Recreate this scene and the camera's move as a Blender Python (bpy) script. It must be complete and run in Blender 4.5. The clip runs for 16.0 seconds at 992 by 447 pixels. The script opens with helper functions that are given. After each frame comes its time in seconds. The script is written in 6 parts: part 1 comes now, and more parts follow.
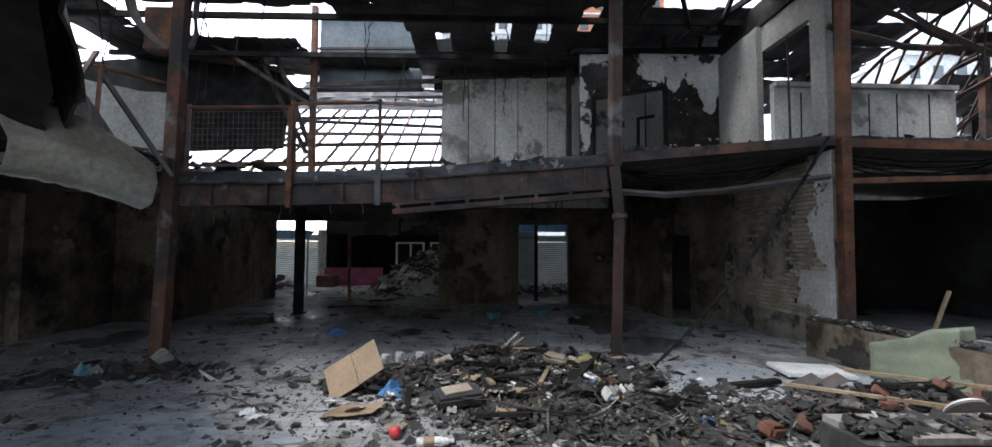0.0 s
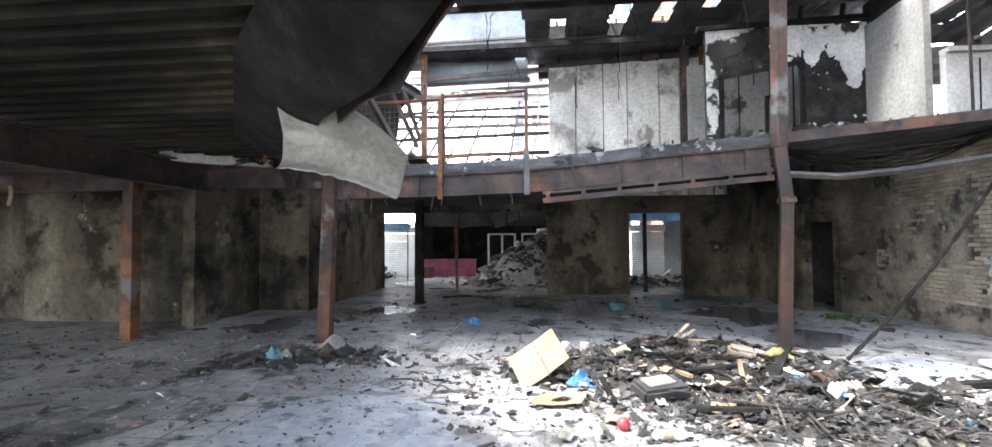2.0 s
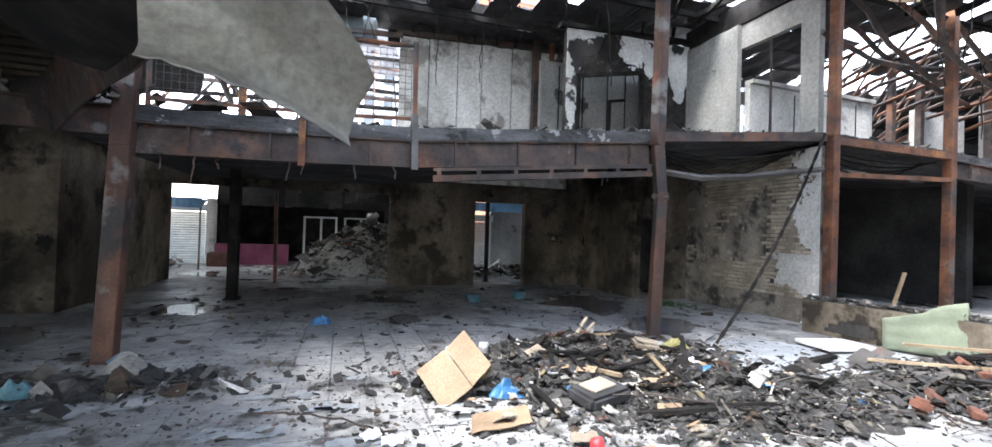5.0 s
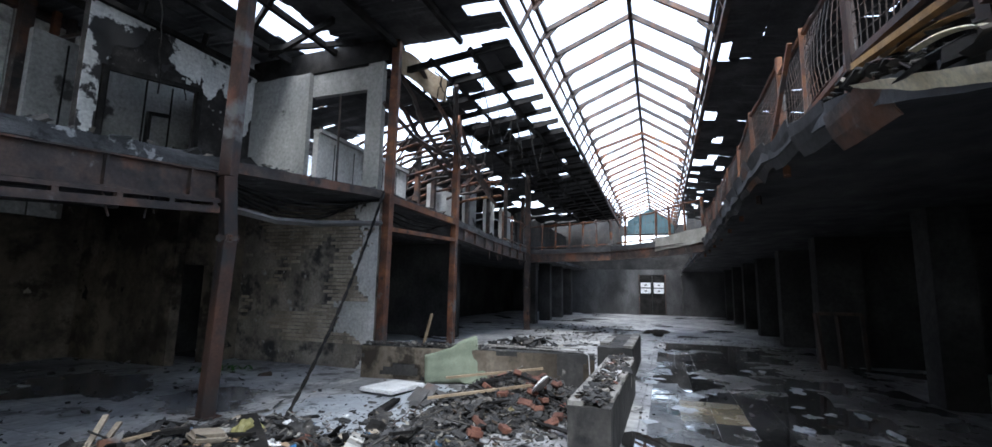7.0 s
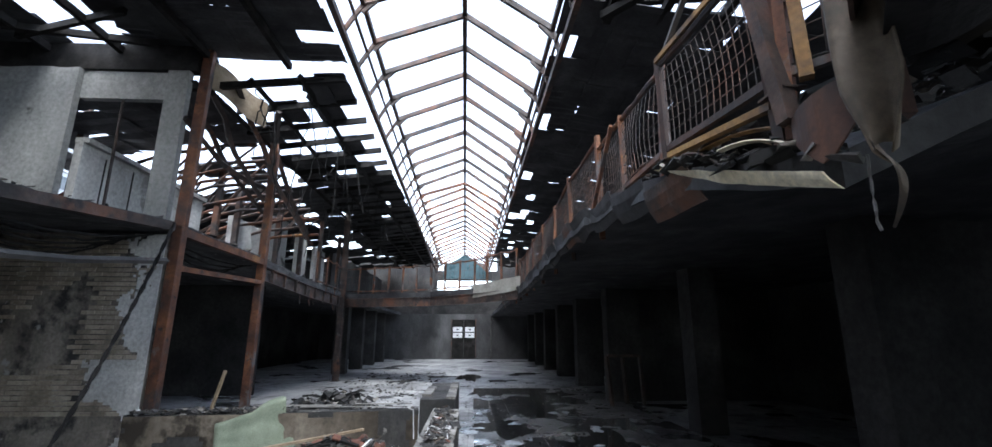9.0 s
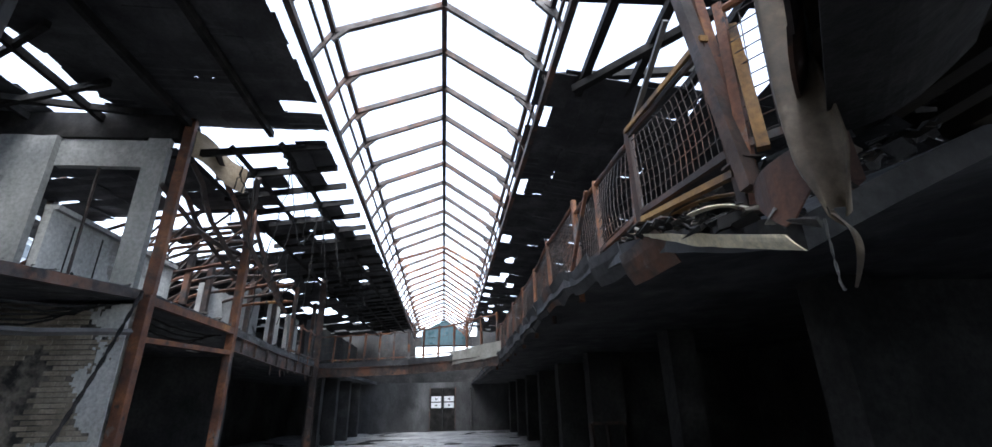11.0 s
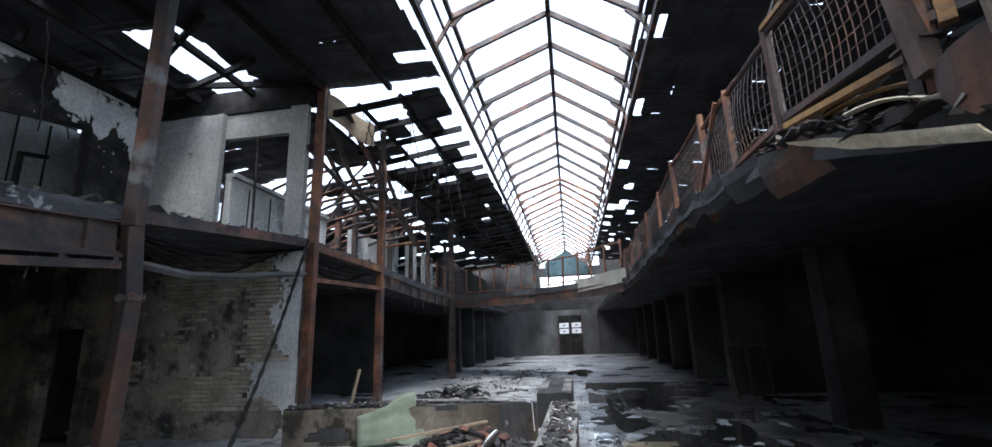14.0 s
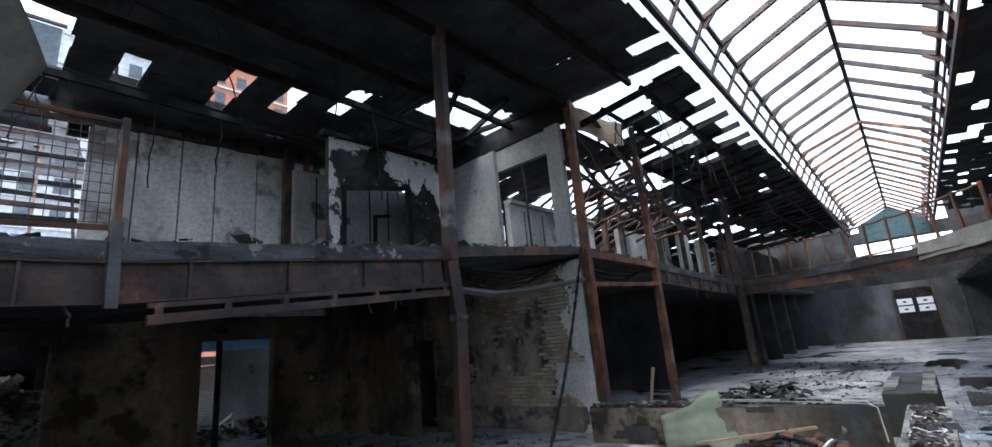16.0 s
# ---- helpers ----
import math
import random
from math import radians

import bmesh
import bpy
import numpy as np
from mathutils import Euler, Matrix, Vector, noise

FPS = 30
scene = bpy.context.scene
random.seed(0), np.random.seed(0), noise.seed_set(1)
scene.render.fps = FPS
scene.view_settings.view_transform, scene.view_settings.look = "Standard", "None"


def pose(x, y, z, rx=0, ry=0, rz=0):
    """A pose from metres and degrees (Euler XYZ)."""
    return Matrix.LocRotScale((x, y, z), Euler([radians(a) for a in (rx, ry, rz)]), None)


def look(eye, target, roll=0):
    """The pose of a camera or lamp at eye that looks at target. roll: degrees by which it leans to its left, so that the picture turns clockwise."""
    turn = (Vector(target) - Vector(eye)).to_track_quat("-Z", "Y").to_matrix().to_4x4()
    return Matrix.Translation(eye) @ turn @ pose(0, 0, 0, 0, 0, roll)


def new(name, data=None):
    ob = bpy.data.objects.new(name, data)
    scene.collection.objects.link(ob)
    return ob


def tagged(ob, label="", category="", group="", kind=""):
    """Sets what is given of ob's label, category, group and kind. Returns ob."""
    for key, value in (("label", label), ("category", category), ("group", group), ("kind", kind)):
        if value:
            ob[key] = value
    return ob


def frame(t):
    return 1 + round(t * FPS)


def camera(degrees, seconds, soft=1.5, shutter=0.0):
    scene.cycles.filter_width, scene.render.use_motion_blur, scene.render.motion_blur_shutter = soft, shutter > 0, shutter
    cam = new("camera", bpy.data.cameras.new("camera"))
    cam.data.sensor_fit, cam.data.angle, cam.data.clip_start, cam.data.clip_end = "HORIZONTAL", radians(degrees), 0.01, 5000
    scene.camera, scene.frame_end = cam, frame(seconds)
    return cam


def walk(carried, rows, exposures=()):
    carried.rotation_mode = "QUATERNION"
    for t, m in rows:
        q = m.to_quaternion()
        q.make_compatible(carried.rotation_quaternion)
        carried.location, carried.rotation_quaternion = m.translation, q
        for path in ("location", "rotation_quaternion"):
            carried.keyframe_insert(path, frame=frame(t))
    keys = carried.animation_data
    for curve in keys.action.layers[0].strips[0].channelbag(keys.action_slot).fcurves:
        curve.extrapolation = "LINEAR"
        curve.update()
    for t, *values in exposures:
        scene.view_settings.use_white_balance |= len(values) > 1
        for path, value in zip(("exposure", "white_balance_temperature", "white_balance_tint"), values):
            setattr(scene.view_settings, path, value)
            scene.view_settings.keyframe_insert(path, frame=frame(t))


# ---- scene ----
cam = camera(92.7, 16.0)
PATH = [
    (0, (-0.173, -0.168, 1.667), (-0.117, 1.828, 1.774), 0.2),
    (0.5, (-0.489, -0.213, 1.648), (-0.628, 1.782, 1.688), -0.7),
    (1, (-0.814, -0.103, 1.625), (-0.985, 1.889, 1.642), -1.1),
    (1.5, (-1.184, -0.068, 1.644), (-1.367, 1.922, 1.704), -0.4),
    (2, (-1.593, -0.104, 1.631), (-1.793, 1.884, 1.703), -0.4),
    (2.5, (-1.922, 0.022, 1.592), (-2.336, 1.978, 1.63), -0.4),
    (3, (-2.165, 0.008, 1.573), (-2.739, 1.924, 1.585), -0.2),
    (3.2, (-2.262, 0.048, 1.581), (-2.816, 1.97, 1.587), -0.5),
    (5.3, (-2.767, 1.248, 1.568), (-1.808, 3.002, 1.621), 1.8),
    (5.5, (-2.776, 1.359, 1.584), (-1.584, 2.963, 1.652), 1.7),
    (6, (-2.706, 1.612, 1.584), (-1.099, 2.792, 1.734), 2.3),
    (6.5, (-2.661, 1.803, 1.596), (-0.865, 2.662, 1.794), 2.2),
    (7, (-2.538, 2.032, 1.621), (-0.674, 2.702, 1.893), 1.0),
    (7.5, (-2.532, 2.262, 1.599), (-0.623, 2.774, 1.905), 2.4),
    (8, (-2.571, 2.438, 1.606), (-0.621, 2.782, 1.89), 2.8),
    (8.5, (-2.515, 2.456, 1.636), (-0.546, 2.637, 1.938), 1.7),
    (9, (-2.433, 2.352, 1.725), (-0.488, 2.258, 2.18), 0.2),
    (9.5, (-2.447, 2.351, 1.717), (-0.531, 2.227, 2.277), -0.1),
    (10, (-2.459, 2.351, 1.709), (-0.571, 2.222, 2.356), -0.0),
    (10.2, (-2.482, 2.361, 1.725), (-0.605, 2.222, 2.402), -0.5),
    (12.3, (-2.456, 2.351, 1.709), (-0.588, 2.119, 2.386), -2.0),
    (12.5, (-2.482, 2.351, 1.692), (-0.6, 2.126, 2.33), -1.7),
    (13, (-2.444, 2.351, 1.717), (-0.525, 2.183, 2.254), -1.1),
    (13.5, (-2.454, 2.411, 1.646), (-0.513, 2.418, 2.129), -1.4),
    (14, (-2.562, 2.441, 1.685), (-0.638, 2.75, 2.135), -2.0),
    (14.5, (-2.603, 2.445, 1.752), (-0.813, 3.226, 2.184), -2.3),
    (15, (-2.619, 2.44, 1.761), (-0.97, 3.485, 2.195), -2.3),
    (15.5, (-2.636, 2.489, 1.774), (-1.093, 3.682, 2.214), -2.9),
    (16, (-2.653, 2.452, 1.792), (-1.188, 3.721, 2.285), -5.3),
]
walk(cam, [(t, look(eye, target, roll)) for t, eye, target, roll in PATH],
     exposures=[(0.0, 2.3, 6400, 10), (0.5, 3.2, 6600, 11), (1.0, 3.65, 6700, 12), (2.0, 4.4, 6650, 12), (3.0, 4.75, 6600, 12), (3.2, 4.75, 6600, 12), (5.3, 3.35, 6350, 11), (5.6, 2.7, 6200, 10), (6.0, 2.25, 6050, 9), (7.0, 2.55, 5950, 9), (14.0, 2.55, 5950, 9), (16.0, 2.25, 5950, 9)])

# ---- light: overcast sky, weak wide sun ----
world = bpy.data.worlds.new("overcast")
scene.world = world
world.use_nodes = True
wn = world.node_tree.nodes
wl = world.node_tree.links
sky = wn.new("ShaderNodeTexSky")
sky.sky_type = "NISHITA"
sky.sun_disc = False
sky.sun_elevation, sky.sun_rotation = radians(48), radians(-60)
sky.air_density, sky.dust_density = 1.0, 1.5
hsv = wn.new("ShaderNodeHueSaturation")
hsv.inputs["Saturation"].default_value = 0.5
wl.new(sky.outputs[0], hsv.inputs["Color"])
wl.new(hsv.outputs[0], wn["Background"].inputs["Color"])
wn["Background"].inputs["Strength"].default_value = 0.15
sun = new("sun", bpy.data.lights.new("sun", "SUN"))
sun.data.energy, sun.data.angle, sun.data.color = 1.0, radians(25), (1.0, 0.985, 0.96)
sun.matrix_world = look((0, 0, 0), (0.45, 0.25, -1.0))


# ---- materials ----
def ramp(nt, src, stops):
    r = nt.nodes.new("ShaderNodeValToRGB")
    while len(r.color_ramp.elements) < len(stops):
        r.color_ramp.elements.new(0.5)
    for e, (p, c) in zip(r.color_ramp.elements, stops):
        e.position = p
        e.color = (*c, 1) if len(c) == 3 else c
    nt.links.new(src, r.inputs[0])
    return r.outputs[0]


def noise_tex(nt, coord, scale, detail=5, rough=0.6, stretch=(1, 1, 1), shift=0.0):
    m = nt.nodes.new("ShaderNodeMapping")
    m.inputs["Scale"].default_value = stretch
    m.inputs["Location"].default_value = (shift, shift * 0.7, shift * 1.3)
    nt.links.new(coord, m.inputs[0])
    n = nt.nodes.new("ShaderNodeTexNoise")
    n.inputs["Scale"].default_value, n.inputs["Detail"].default_value, n.inputs["Roughness"].default_value = scale, detail, rough
    nt.links.new(m.outputs[0], n.inputs["Vector"])
    return n.outputs["Fac"]


def mix(nt, fac, a, b, mode="MIX"):
    m = nt.nodes.new("ShaderNodeMix")
    m.data_type, m.blend_type = "RGBA", mode
    for k, v in ((0, fac), (6, a), (7, b)):
        if isinstance(v, (int, float)):
            m.inputs[k].default_value = v
        elif isinstance(v, tuple):
            m.inputs[k].default_value = (*v, 1)
        else:
            nt.links.new(v, m.inputs[k])
    return m.outputs[2]


def material(name, dark, mid, light, scale=3.0, fine=40.0, rough=(0.6, 0.9), metal=0.0, bump=0.3, bump_scale=None,
             stretch=(1, 1, 1), patch=None, vary=0.0, wet=None, bump_dist=0.01, gloss=0.5):
    """Two scales of noise between three colours; patch: (colour, scale, from, to) an overlying stain with its own edge."""
    m = bpy.data.materials.new(name)
    m.use_nodes = True
    nt = m.node_tree
    b = nt.nodes["Principled BSDF"]
    co = nt.nodes.new("ShaderNodeNewGeometry").outputs["Position"]
    if vary:
        inf = nt.nodes.new("ShaderNodeObjectInfo")
    big = noise_tex(nt, co, scale, 6, 0.6, stretch)
    small = noise_tex(nt, co, fine, 4, 0.7, (1, 1, 1), 3.1)
    col = ramp(nt, big, [(0.3, dark), (0.5, mid), (0.7, light)])
    g = ramp(nt, small, [(0.25, (0.45, 0.45, 0.45)), (0.75, (1.3, 1.3, 1.3))])
    col = mix(nt, 0.75, col, g, "MULTIPLY")
    if patch:
        for pc, ps, p0, p1 in patch:
            f = ramp(nt, noise_tex(nt, co, ps, 9, 0.62, (1, 1, 1), 7.7 + ps), [(p0, (0, 0, 0)), (p1, (1, 1, 1))])
            col = mix(nt, f, col, pc)
    if vary:
        v = nt.nodes.new("ShaderNodeMapRange")
        v.inputs["To Min"].default_value, v.inputs["To Max"].default_value = 1 - vary, 1 + vary
        nt.links.new(inf.outputs["Random"], v.inputs[0])
        hs = nt.nodes.new("ShaderNodeHueSaturation")
        nt.links.new(v.outputs[0], hs.inputs["Value"])
        nt.links.new(col, hs.inputs["Color"])
        col = hs.outputs[0]
    nt.links.new(col, b.inputs["Base Color"])
    b.inputs["Metallic"].default_value = metal
    b.inputs["Specular IOR Level"].default_value = gloss
    rr = ramp(nt, noise_tex(nt, co, scale * 1.7, 5, 0.6, stretch, 11.0), [(0.3, (rough[0],) * 3), (0.7, (rough[1],) * 3)])
    if wet:
        ws, w0, w1, wr = wet
        f = ramp(nt, noise_tex(nt, co, ws, 6, 0.55, (1, 1, 1), 5.0), [(w0, (0, 0, 0)), (w1, (1, 1, 1))])
        rr = mix(nt, f, rr, (wr, wr, wr))
        dk = mix(nt, f, (1, 1, 1), (0.45, 0.45, 0.47))
        nt.links.new(mix(nt, 1.0, col, dk, "MULTIPLY"), b.inputs["Base Color"])
    nt.links.new(rr, b.inputs["Roughness"])
    if bump:
        bp = nt.nodes.new("ShaderNodeBump")
        bp.inputs["Strength"].default_value, bp.inputs["Distance"].default_value = bump, bump_dist
        h = noise_tex(nt, co, bump_scale or fine * 0.6, 6, 0.65, stretch, 1.7)
        if wet:
            h = mix(nt, f, h, (0.5, 0.5, 0.5))
        nt.links.new(h, bp.inputs["Height"])
        nt.links.new(bp.outputs[0], b.inputs["Normal"])
    return m


# CHAR also blackens the slabs that stand for unlit voids
CHAR = material("charred_timber_and_void_black", (0.008, 0.008, 0.008), (0.016, 0.015, 0.014), (0.035, 0.032, 0.03), 2.5, 30, (0.6, 0.95), bump=0.6, gloss=0.1)
# soot grey, raised a little to stand in for haze over the roofs
SOOT = material("sooty_sheet", (0.018, 0.018, 0.02), (0.038, 0.038, 0.04), (0.08, 0.079, 0.08), 1.2, 18, (0.45, 0.85), bump=0.4, gloss=0.25)
RUST = material("rusted_steel", (0.035, 0.014, 0.008), (0.11, 0.042, 0.02), (0.24, 0.095, 0.035), 2.2, 35, (0.6, 0.9), bump=0.4,
                patch=[((0.03, 0.026, 0.025), 1.1, 0.52, 0.62), ((0.30, 0.14, 0.04), 0.8, 0.62, 0.7), ((0.1, 0.095, 0.092), 1.5, 0.58, 0.64), ((0.02, 0.016, 0.015), 6.0, 0.62, 0.68)])
BROWNRUST = material("sooted_brown_steel", (0.022, 0.012, 0.009), (0.065, 0.03, 0.019), (0.14, 0.06, 0.032), 1.6, 30, (0.6, 0.9), bump=0.5, stretch=(1, 1, 0.5),
                     patch=[((0.02, 0.019, 0.019), 0.9, 0.5, 0.6), ((0.13, 0.125, 0.12), 1.4, 0.58, 0.66), ((0.17, 0.05, 0.022), 0.7, 0.6, 0.7)])
DKRUST = material("scorched_steel", (0.014, 0.012, 0.011), (0.042, 0.029, 0.024), (0.092, 0.055, 0.04), 2.4, 26, (0.5, 0.9), bump=0.6,
                  patch=[((0.12, 0.052, 0.028), 1.3, 0.53, 0.66), ((0.01, 0.01, 0.01), 2.6, 0.57, 0.66), ((0.14, 0.135, 0.13), 4.0, 0.64, 0.7)])
GREYSTEEL = material("ashen_steel", (0.034, 0.032, 0.03), (0.07, 0.066, 0.062), (0.135, 0.128, 0.12), 2.0, 40, (0.5, 0.85), bump=0.3,
                     patch=[((0.1, 0.045, 0.025), 1.3, 0.58, 0.68)])
WHITEWALL = material("scorched_white_plaster", (0.34, 0.325, 0.295), (0.55, 0.54, 0.505), (0.72, 0.705, 0.665), 0.9, 14, (0.75, 0.95), bump=0.25,
                     stretch=(1, 1, 0.45), patch=[((0.24, 0.225, 0.2), 0.55, 0.60, 0.62), ((0.2, 0.19, 0.175), 1.6, 0.54, 0.66), ((0.03, 0.028, 0.027), 0.9, 0.68, 0.73)])
PEELWALL = material("half_peeled_burnt_plaster", (0.40, 0.40, 0.39), (0.56, 0.56, 0.54), (0.68, 0.67, 0.64), 1.1, 14, (0.75, 0.95), bump=0.4,
                    patch=[((0.02, 0.019, 0.019), 0.62, 0.53, 0.545)])
GREYWALL = material("smoked_grey_plaster", (0.13, 0.13, 0.126), (0.24, 0.24, 0.228), (0.35, 0.343, 0.325), 0.8, 14, (0.75, 0.95), bump=0.25,
                    stretch=(1, 1, 0.5), patch=[((0.05, 0.047, 0.044), 0.7, 0.62, 0.66)])
SOOTWALL = material("soot_stained_plaster", (0.036, 0.03, 0.023), (0.11, 0.092, 0.07), (0.24, 0.205, 0.16), 0.7, 10, (0.8, 0.97), bump=0.35, gloss=0.15,
                    stretch=(1, 1, 0.35), patch=[((0.016, 0.014, 0.012), 0.4, 0.48, 0.62), ((0.135, 0.112, 0.082), 0.9, 0.55, 0.67), ((0.035, 0.029, 0.023), 1.3, 0.54, 0.62), ((0.26, 0.23, 0.19), 0.8, 0.66, 0.68), ((0.01, 0.01, 0.01), 2.4, 0.64, 0.68)])
SMOKEWALL = material("grey_smoked_render", (0.035, 0.035, 0.035), (0.07, 0.07, 0.07), (0.13, 0.13, 0.128), 0.5, 12, (0.7, 0.95), bump=0.3, stretch=(1, 1, 0.5),
                     patch=[((0.03, 0.03, 0.03), 0.4, 0.55, 0.68)], gloss=0.1)
CHARWALL = material("burnt_black_plaster", (0.014, 0.013, 0.013), (0.028, 0.026, 0.025), (0.06, 0.057, 0.054), 2.2, 22, (0.8, 0.97), bump=0.5, gloss=0.1,
                    patch=[((0.3, 0.29, 0.28), 7.0, 0.66, 0.69)])
# blackened tone, lifted slightly in place of veiling haze in dark areas
DARKWALL = material("blackened_wall", (0.02, 0.02, 0.02), (0.045, 0.044, 0.043), (0.09, 0.087, 0.083), 0.6, 10, (0.7, 0.95), bump=0.3, gloss=0.1)
FLOOR = material("wet_ashy_concrete", (0.13, 0.131, 0.134), (0.31, 0.31, 0.307), (0.5, 0.495, 0.48), 0.55, 9, (0.3, 0.75), bump=0.35,
                 patch=[((0.035, 0.035, 0.036), 0.32, 0.6, 0.73), ((0.07, 0.068, 0.064), 2.2, 0.55, 0.62), ((0.42, 0.41, 0.385), 1.9, 0.62, 0.65), ((0.02, 0.02, 0.02), 5.0, 0.66, 0.7)],
                 wet=(0.45, 0.56, 0.63, 0.06))


def tile_joints(m, size):
    """Darker sunk joints of worn floor tiles over a material, fading where ash covers them."""
    nt = m.node_tree
    b = nt.nodes["Principled BSDF"]
    co = nt.nodes.new("ShaderNodeNewGeometry").outputs["Position"]
    t = nt.nodes.new("ShaderNodeTexBrick")
    t.offset, t.squash = 0.0, 1.0
    for k, v in (("Scale", 1.0), ("Mortar Size", 0.012), ("Mortar Smooth", 0.4), ("Brick Width", size), ("Row Height", size), ("Bias", 0.0)):
        t.inputs[k].default_value = v
    t.inputs["Color1"].default_value, t.inputs["Color2"].default_value, t.inputs["Mortar"].default_value = (0.82, 0.82, 0.82, 1), (1.15, 1.15, 1.15, 1), (0.25, 0.25, 0.25, 1)
    nt.links.new(co, t.inputs["Vector"])
    veil = ramp(nt, noise_tex(nt, co, 0.6, 5, 0.6, (1, 1, 1), 21.0), [(0.38, (0.0, 0.0, 0.0)), (0.6, (0.9, 0.9, 0.9))])
    col = b.inputs["Base Color"].links[0].from_socket
    nt.links.new(mix(nt, veil, col, mix(nt, 1.0, col, t.outputs["Color"], "MULTIPLY")), b.inputs["Base Color"])


tile_joints(FLOOR, 0.4)
PUDDLE = material("dried_foam_puddle", (0.26, 0.285, 0.31), (0.33, 0.355, 0.38), (0.42, 0.44, 0.455), 0.9, 10, (0.2, 0.5), bump=0.2,
                  patch=[((0.42, 0.43, 0.43), 1.6, 0.58, 0.64), ((0.1, 0.1, 0.1), 3.2, 0.6, 0.66), ((0.05, 0.05, 0.05), 9.0, 0.66, 0.7)])
SLABM = material("burnt_slab_edge", (0.016, 0.016, 0.016), (0.05, 0.05, 0.051), (0.13, 0.13, 0.13), 2.2, 24, (0.7, 0.95), bump=1.0, bump_scale=11, bump_dist=0.035,
                 stretch=(0.35, 1, 1.6), patch=[((0.24, 0.24, 0.235), 5.0, 0.62, 0.66), ((0.012, 0.012, 0.012), 3.0, 0.58, 0.64)])
BRICKM = material("sooty_brick_masonry", (0.104, 0.0875, 0.0721), (0.195, 0.169, 0.138), (0.312, 0.275, 0.228), 1.4, 20, (0.8, 0.95), bump=0.8, bump_scale=9, bump_dist=0.02,
                  patch=[((0.025, 0.024, 0.023), 1.5, 0.5, 0.6), ((0.3, 0.29, 0.27), 2.2, 0.62, 0.65)])
PALEPLASTER = material("flaking_pale_plaster", (0.3, 0.29, 0.27), (0.46, 0.45, 0.42), (0.6, 0.59, 0.56), 1.2, 18, (0.75, 0.95), bump=0.4)


# ---- building helpers ----
def part(name, bm, mat, parent=None, label="", kind=""):
    me = bpy.data.meshes.new(name)
    bm.normal_update()
    bm.to_mesh(me)
    bm.free()
    me.materials.append(mat)
    ob = new(name, me)
    if parent is not None:
        ob.parent = parent
    return tagged(ob, label, kind=kind)


def empty(name, label, category, loc=(0, 0, 0), group="", kind=""):
    e = new(name)
    e.empty_display_size = 0.1
    e.location = loc
    return tagged(e, label, category, group, kind)


def box(bm, x0, y0, z0, x1, y1, z1, m=None):
    vs = [bm.verts.new(v) for v in ((x0, y0, z0), (x1, y0, z0), (x1, y1, z0), (x0, y1, z0),
                                    (x0, y0, z1), (x1, y0, z1), (x1, y1, z1), (x0, y1, z1))]
    if m is not None:
        for v in vs:
            v.co = m @ v.co
    for f in ((0, 3, 2, 1), (4, 5, 6, 7), (0, 1, 5, 4), (1, 2, 6, 5), (2, 3, 7, 6), (3, 0, 4, 7)):
        bm.faces.new([vs[i] for i in f])
    return vs


def bar(bm, p, q, w, h, roll=0.0):
    """A straight bar of section w x h from p to q."""
    p, q = Vector(p), Vector(q)
    d = q - p
    r = d.to_track_quat("Y", "Z").to_matrix().to_4x4()
    box(bm, -w / 2, 0, -h / 2, w / 2, d.length, h / 2, Matrix.Translation(p) @ r @ Matrix.Rotation(roll, 4, "Y"))


def ibeam(bm, p, q, w, h, t=0.018):
    p, q = Vector(p), Vector(q)
    d = q - p
    m = Matrix.Translation(p) @ d.to_track_quat("Y", "Z").to_matrix().to_4x4()
    box(bm, -t / 2, 0, -h / 2 + t, t / 2, d.length, h / 2 - t, m)
    box(bm, -w / 2, 0, -h / 2, w / 2, d.length, -h / 2 + t, m)
    box(bm, -w / 2, 0, h / 2 - t, w / 2, d.length, h / 2, m)


def tube(bm, pts, r, n=7):
    """A bent round rod through the points; r may be a list."""
    pts = [Vector(p) for p in pts]
    rs = r if isinstance(r, (list, tuple)) else [r] * len(pts)
    rings = []
    for i, p in enumerate(pts):
        d = (pts[min(i + 1, len(pts) - 1)] - pts[max(i - 1, 0)]).normalized()
        q = d.to_track_quat("Z", "Y")
        rings.append([bm.verts.new(p + q @ Vector((rs[i] * math.cos(a), rs[i] * math.sin(a), 0)))
                      for a in [k * math.tau / n for k in range(n)]])
    for a, b in zip(rings, rings[1:]):
        for k in range(n):
            bm.faces.new((a[k], a[(k + 1) % n], b[(k + 1) % n], b[k]))
    bm.faces.new(rings[0][::-1])
    bm.faces.new(rings[-1])


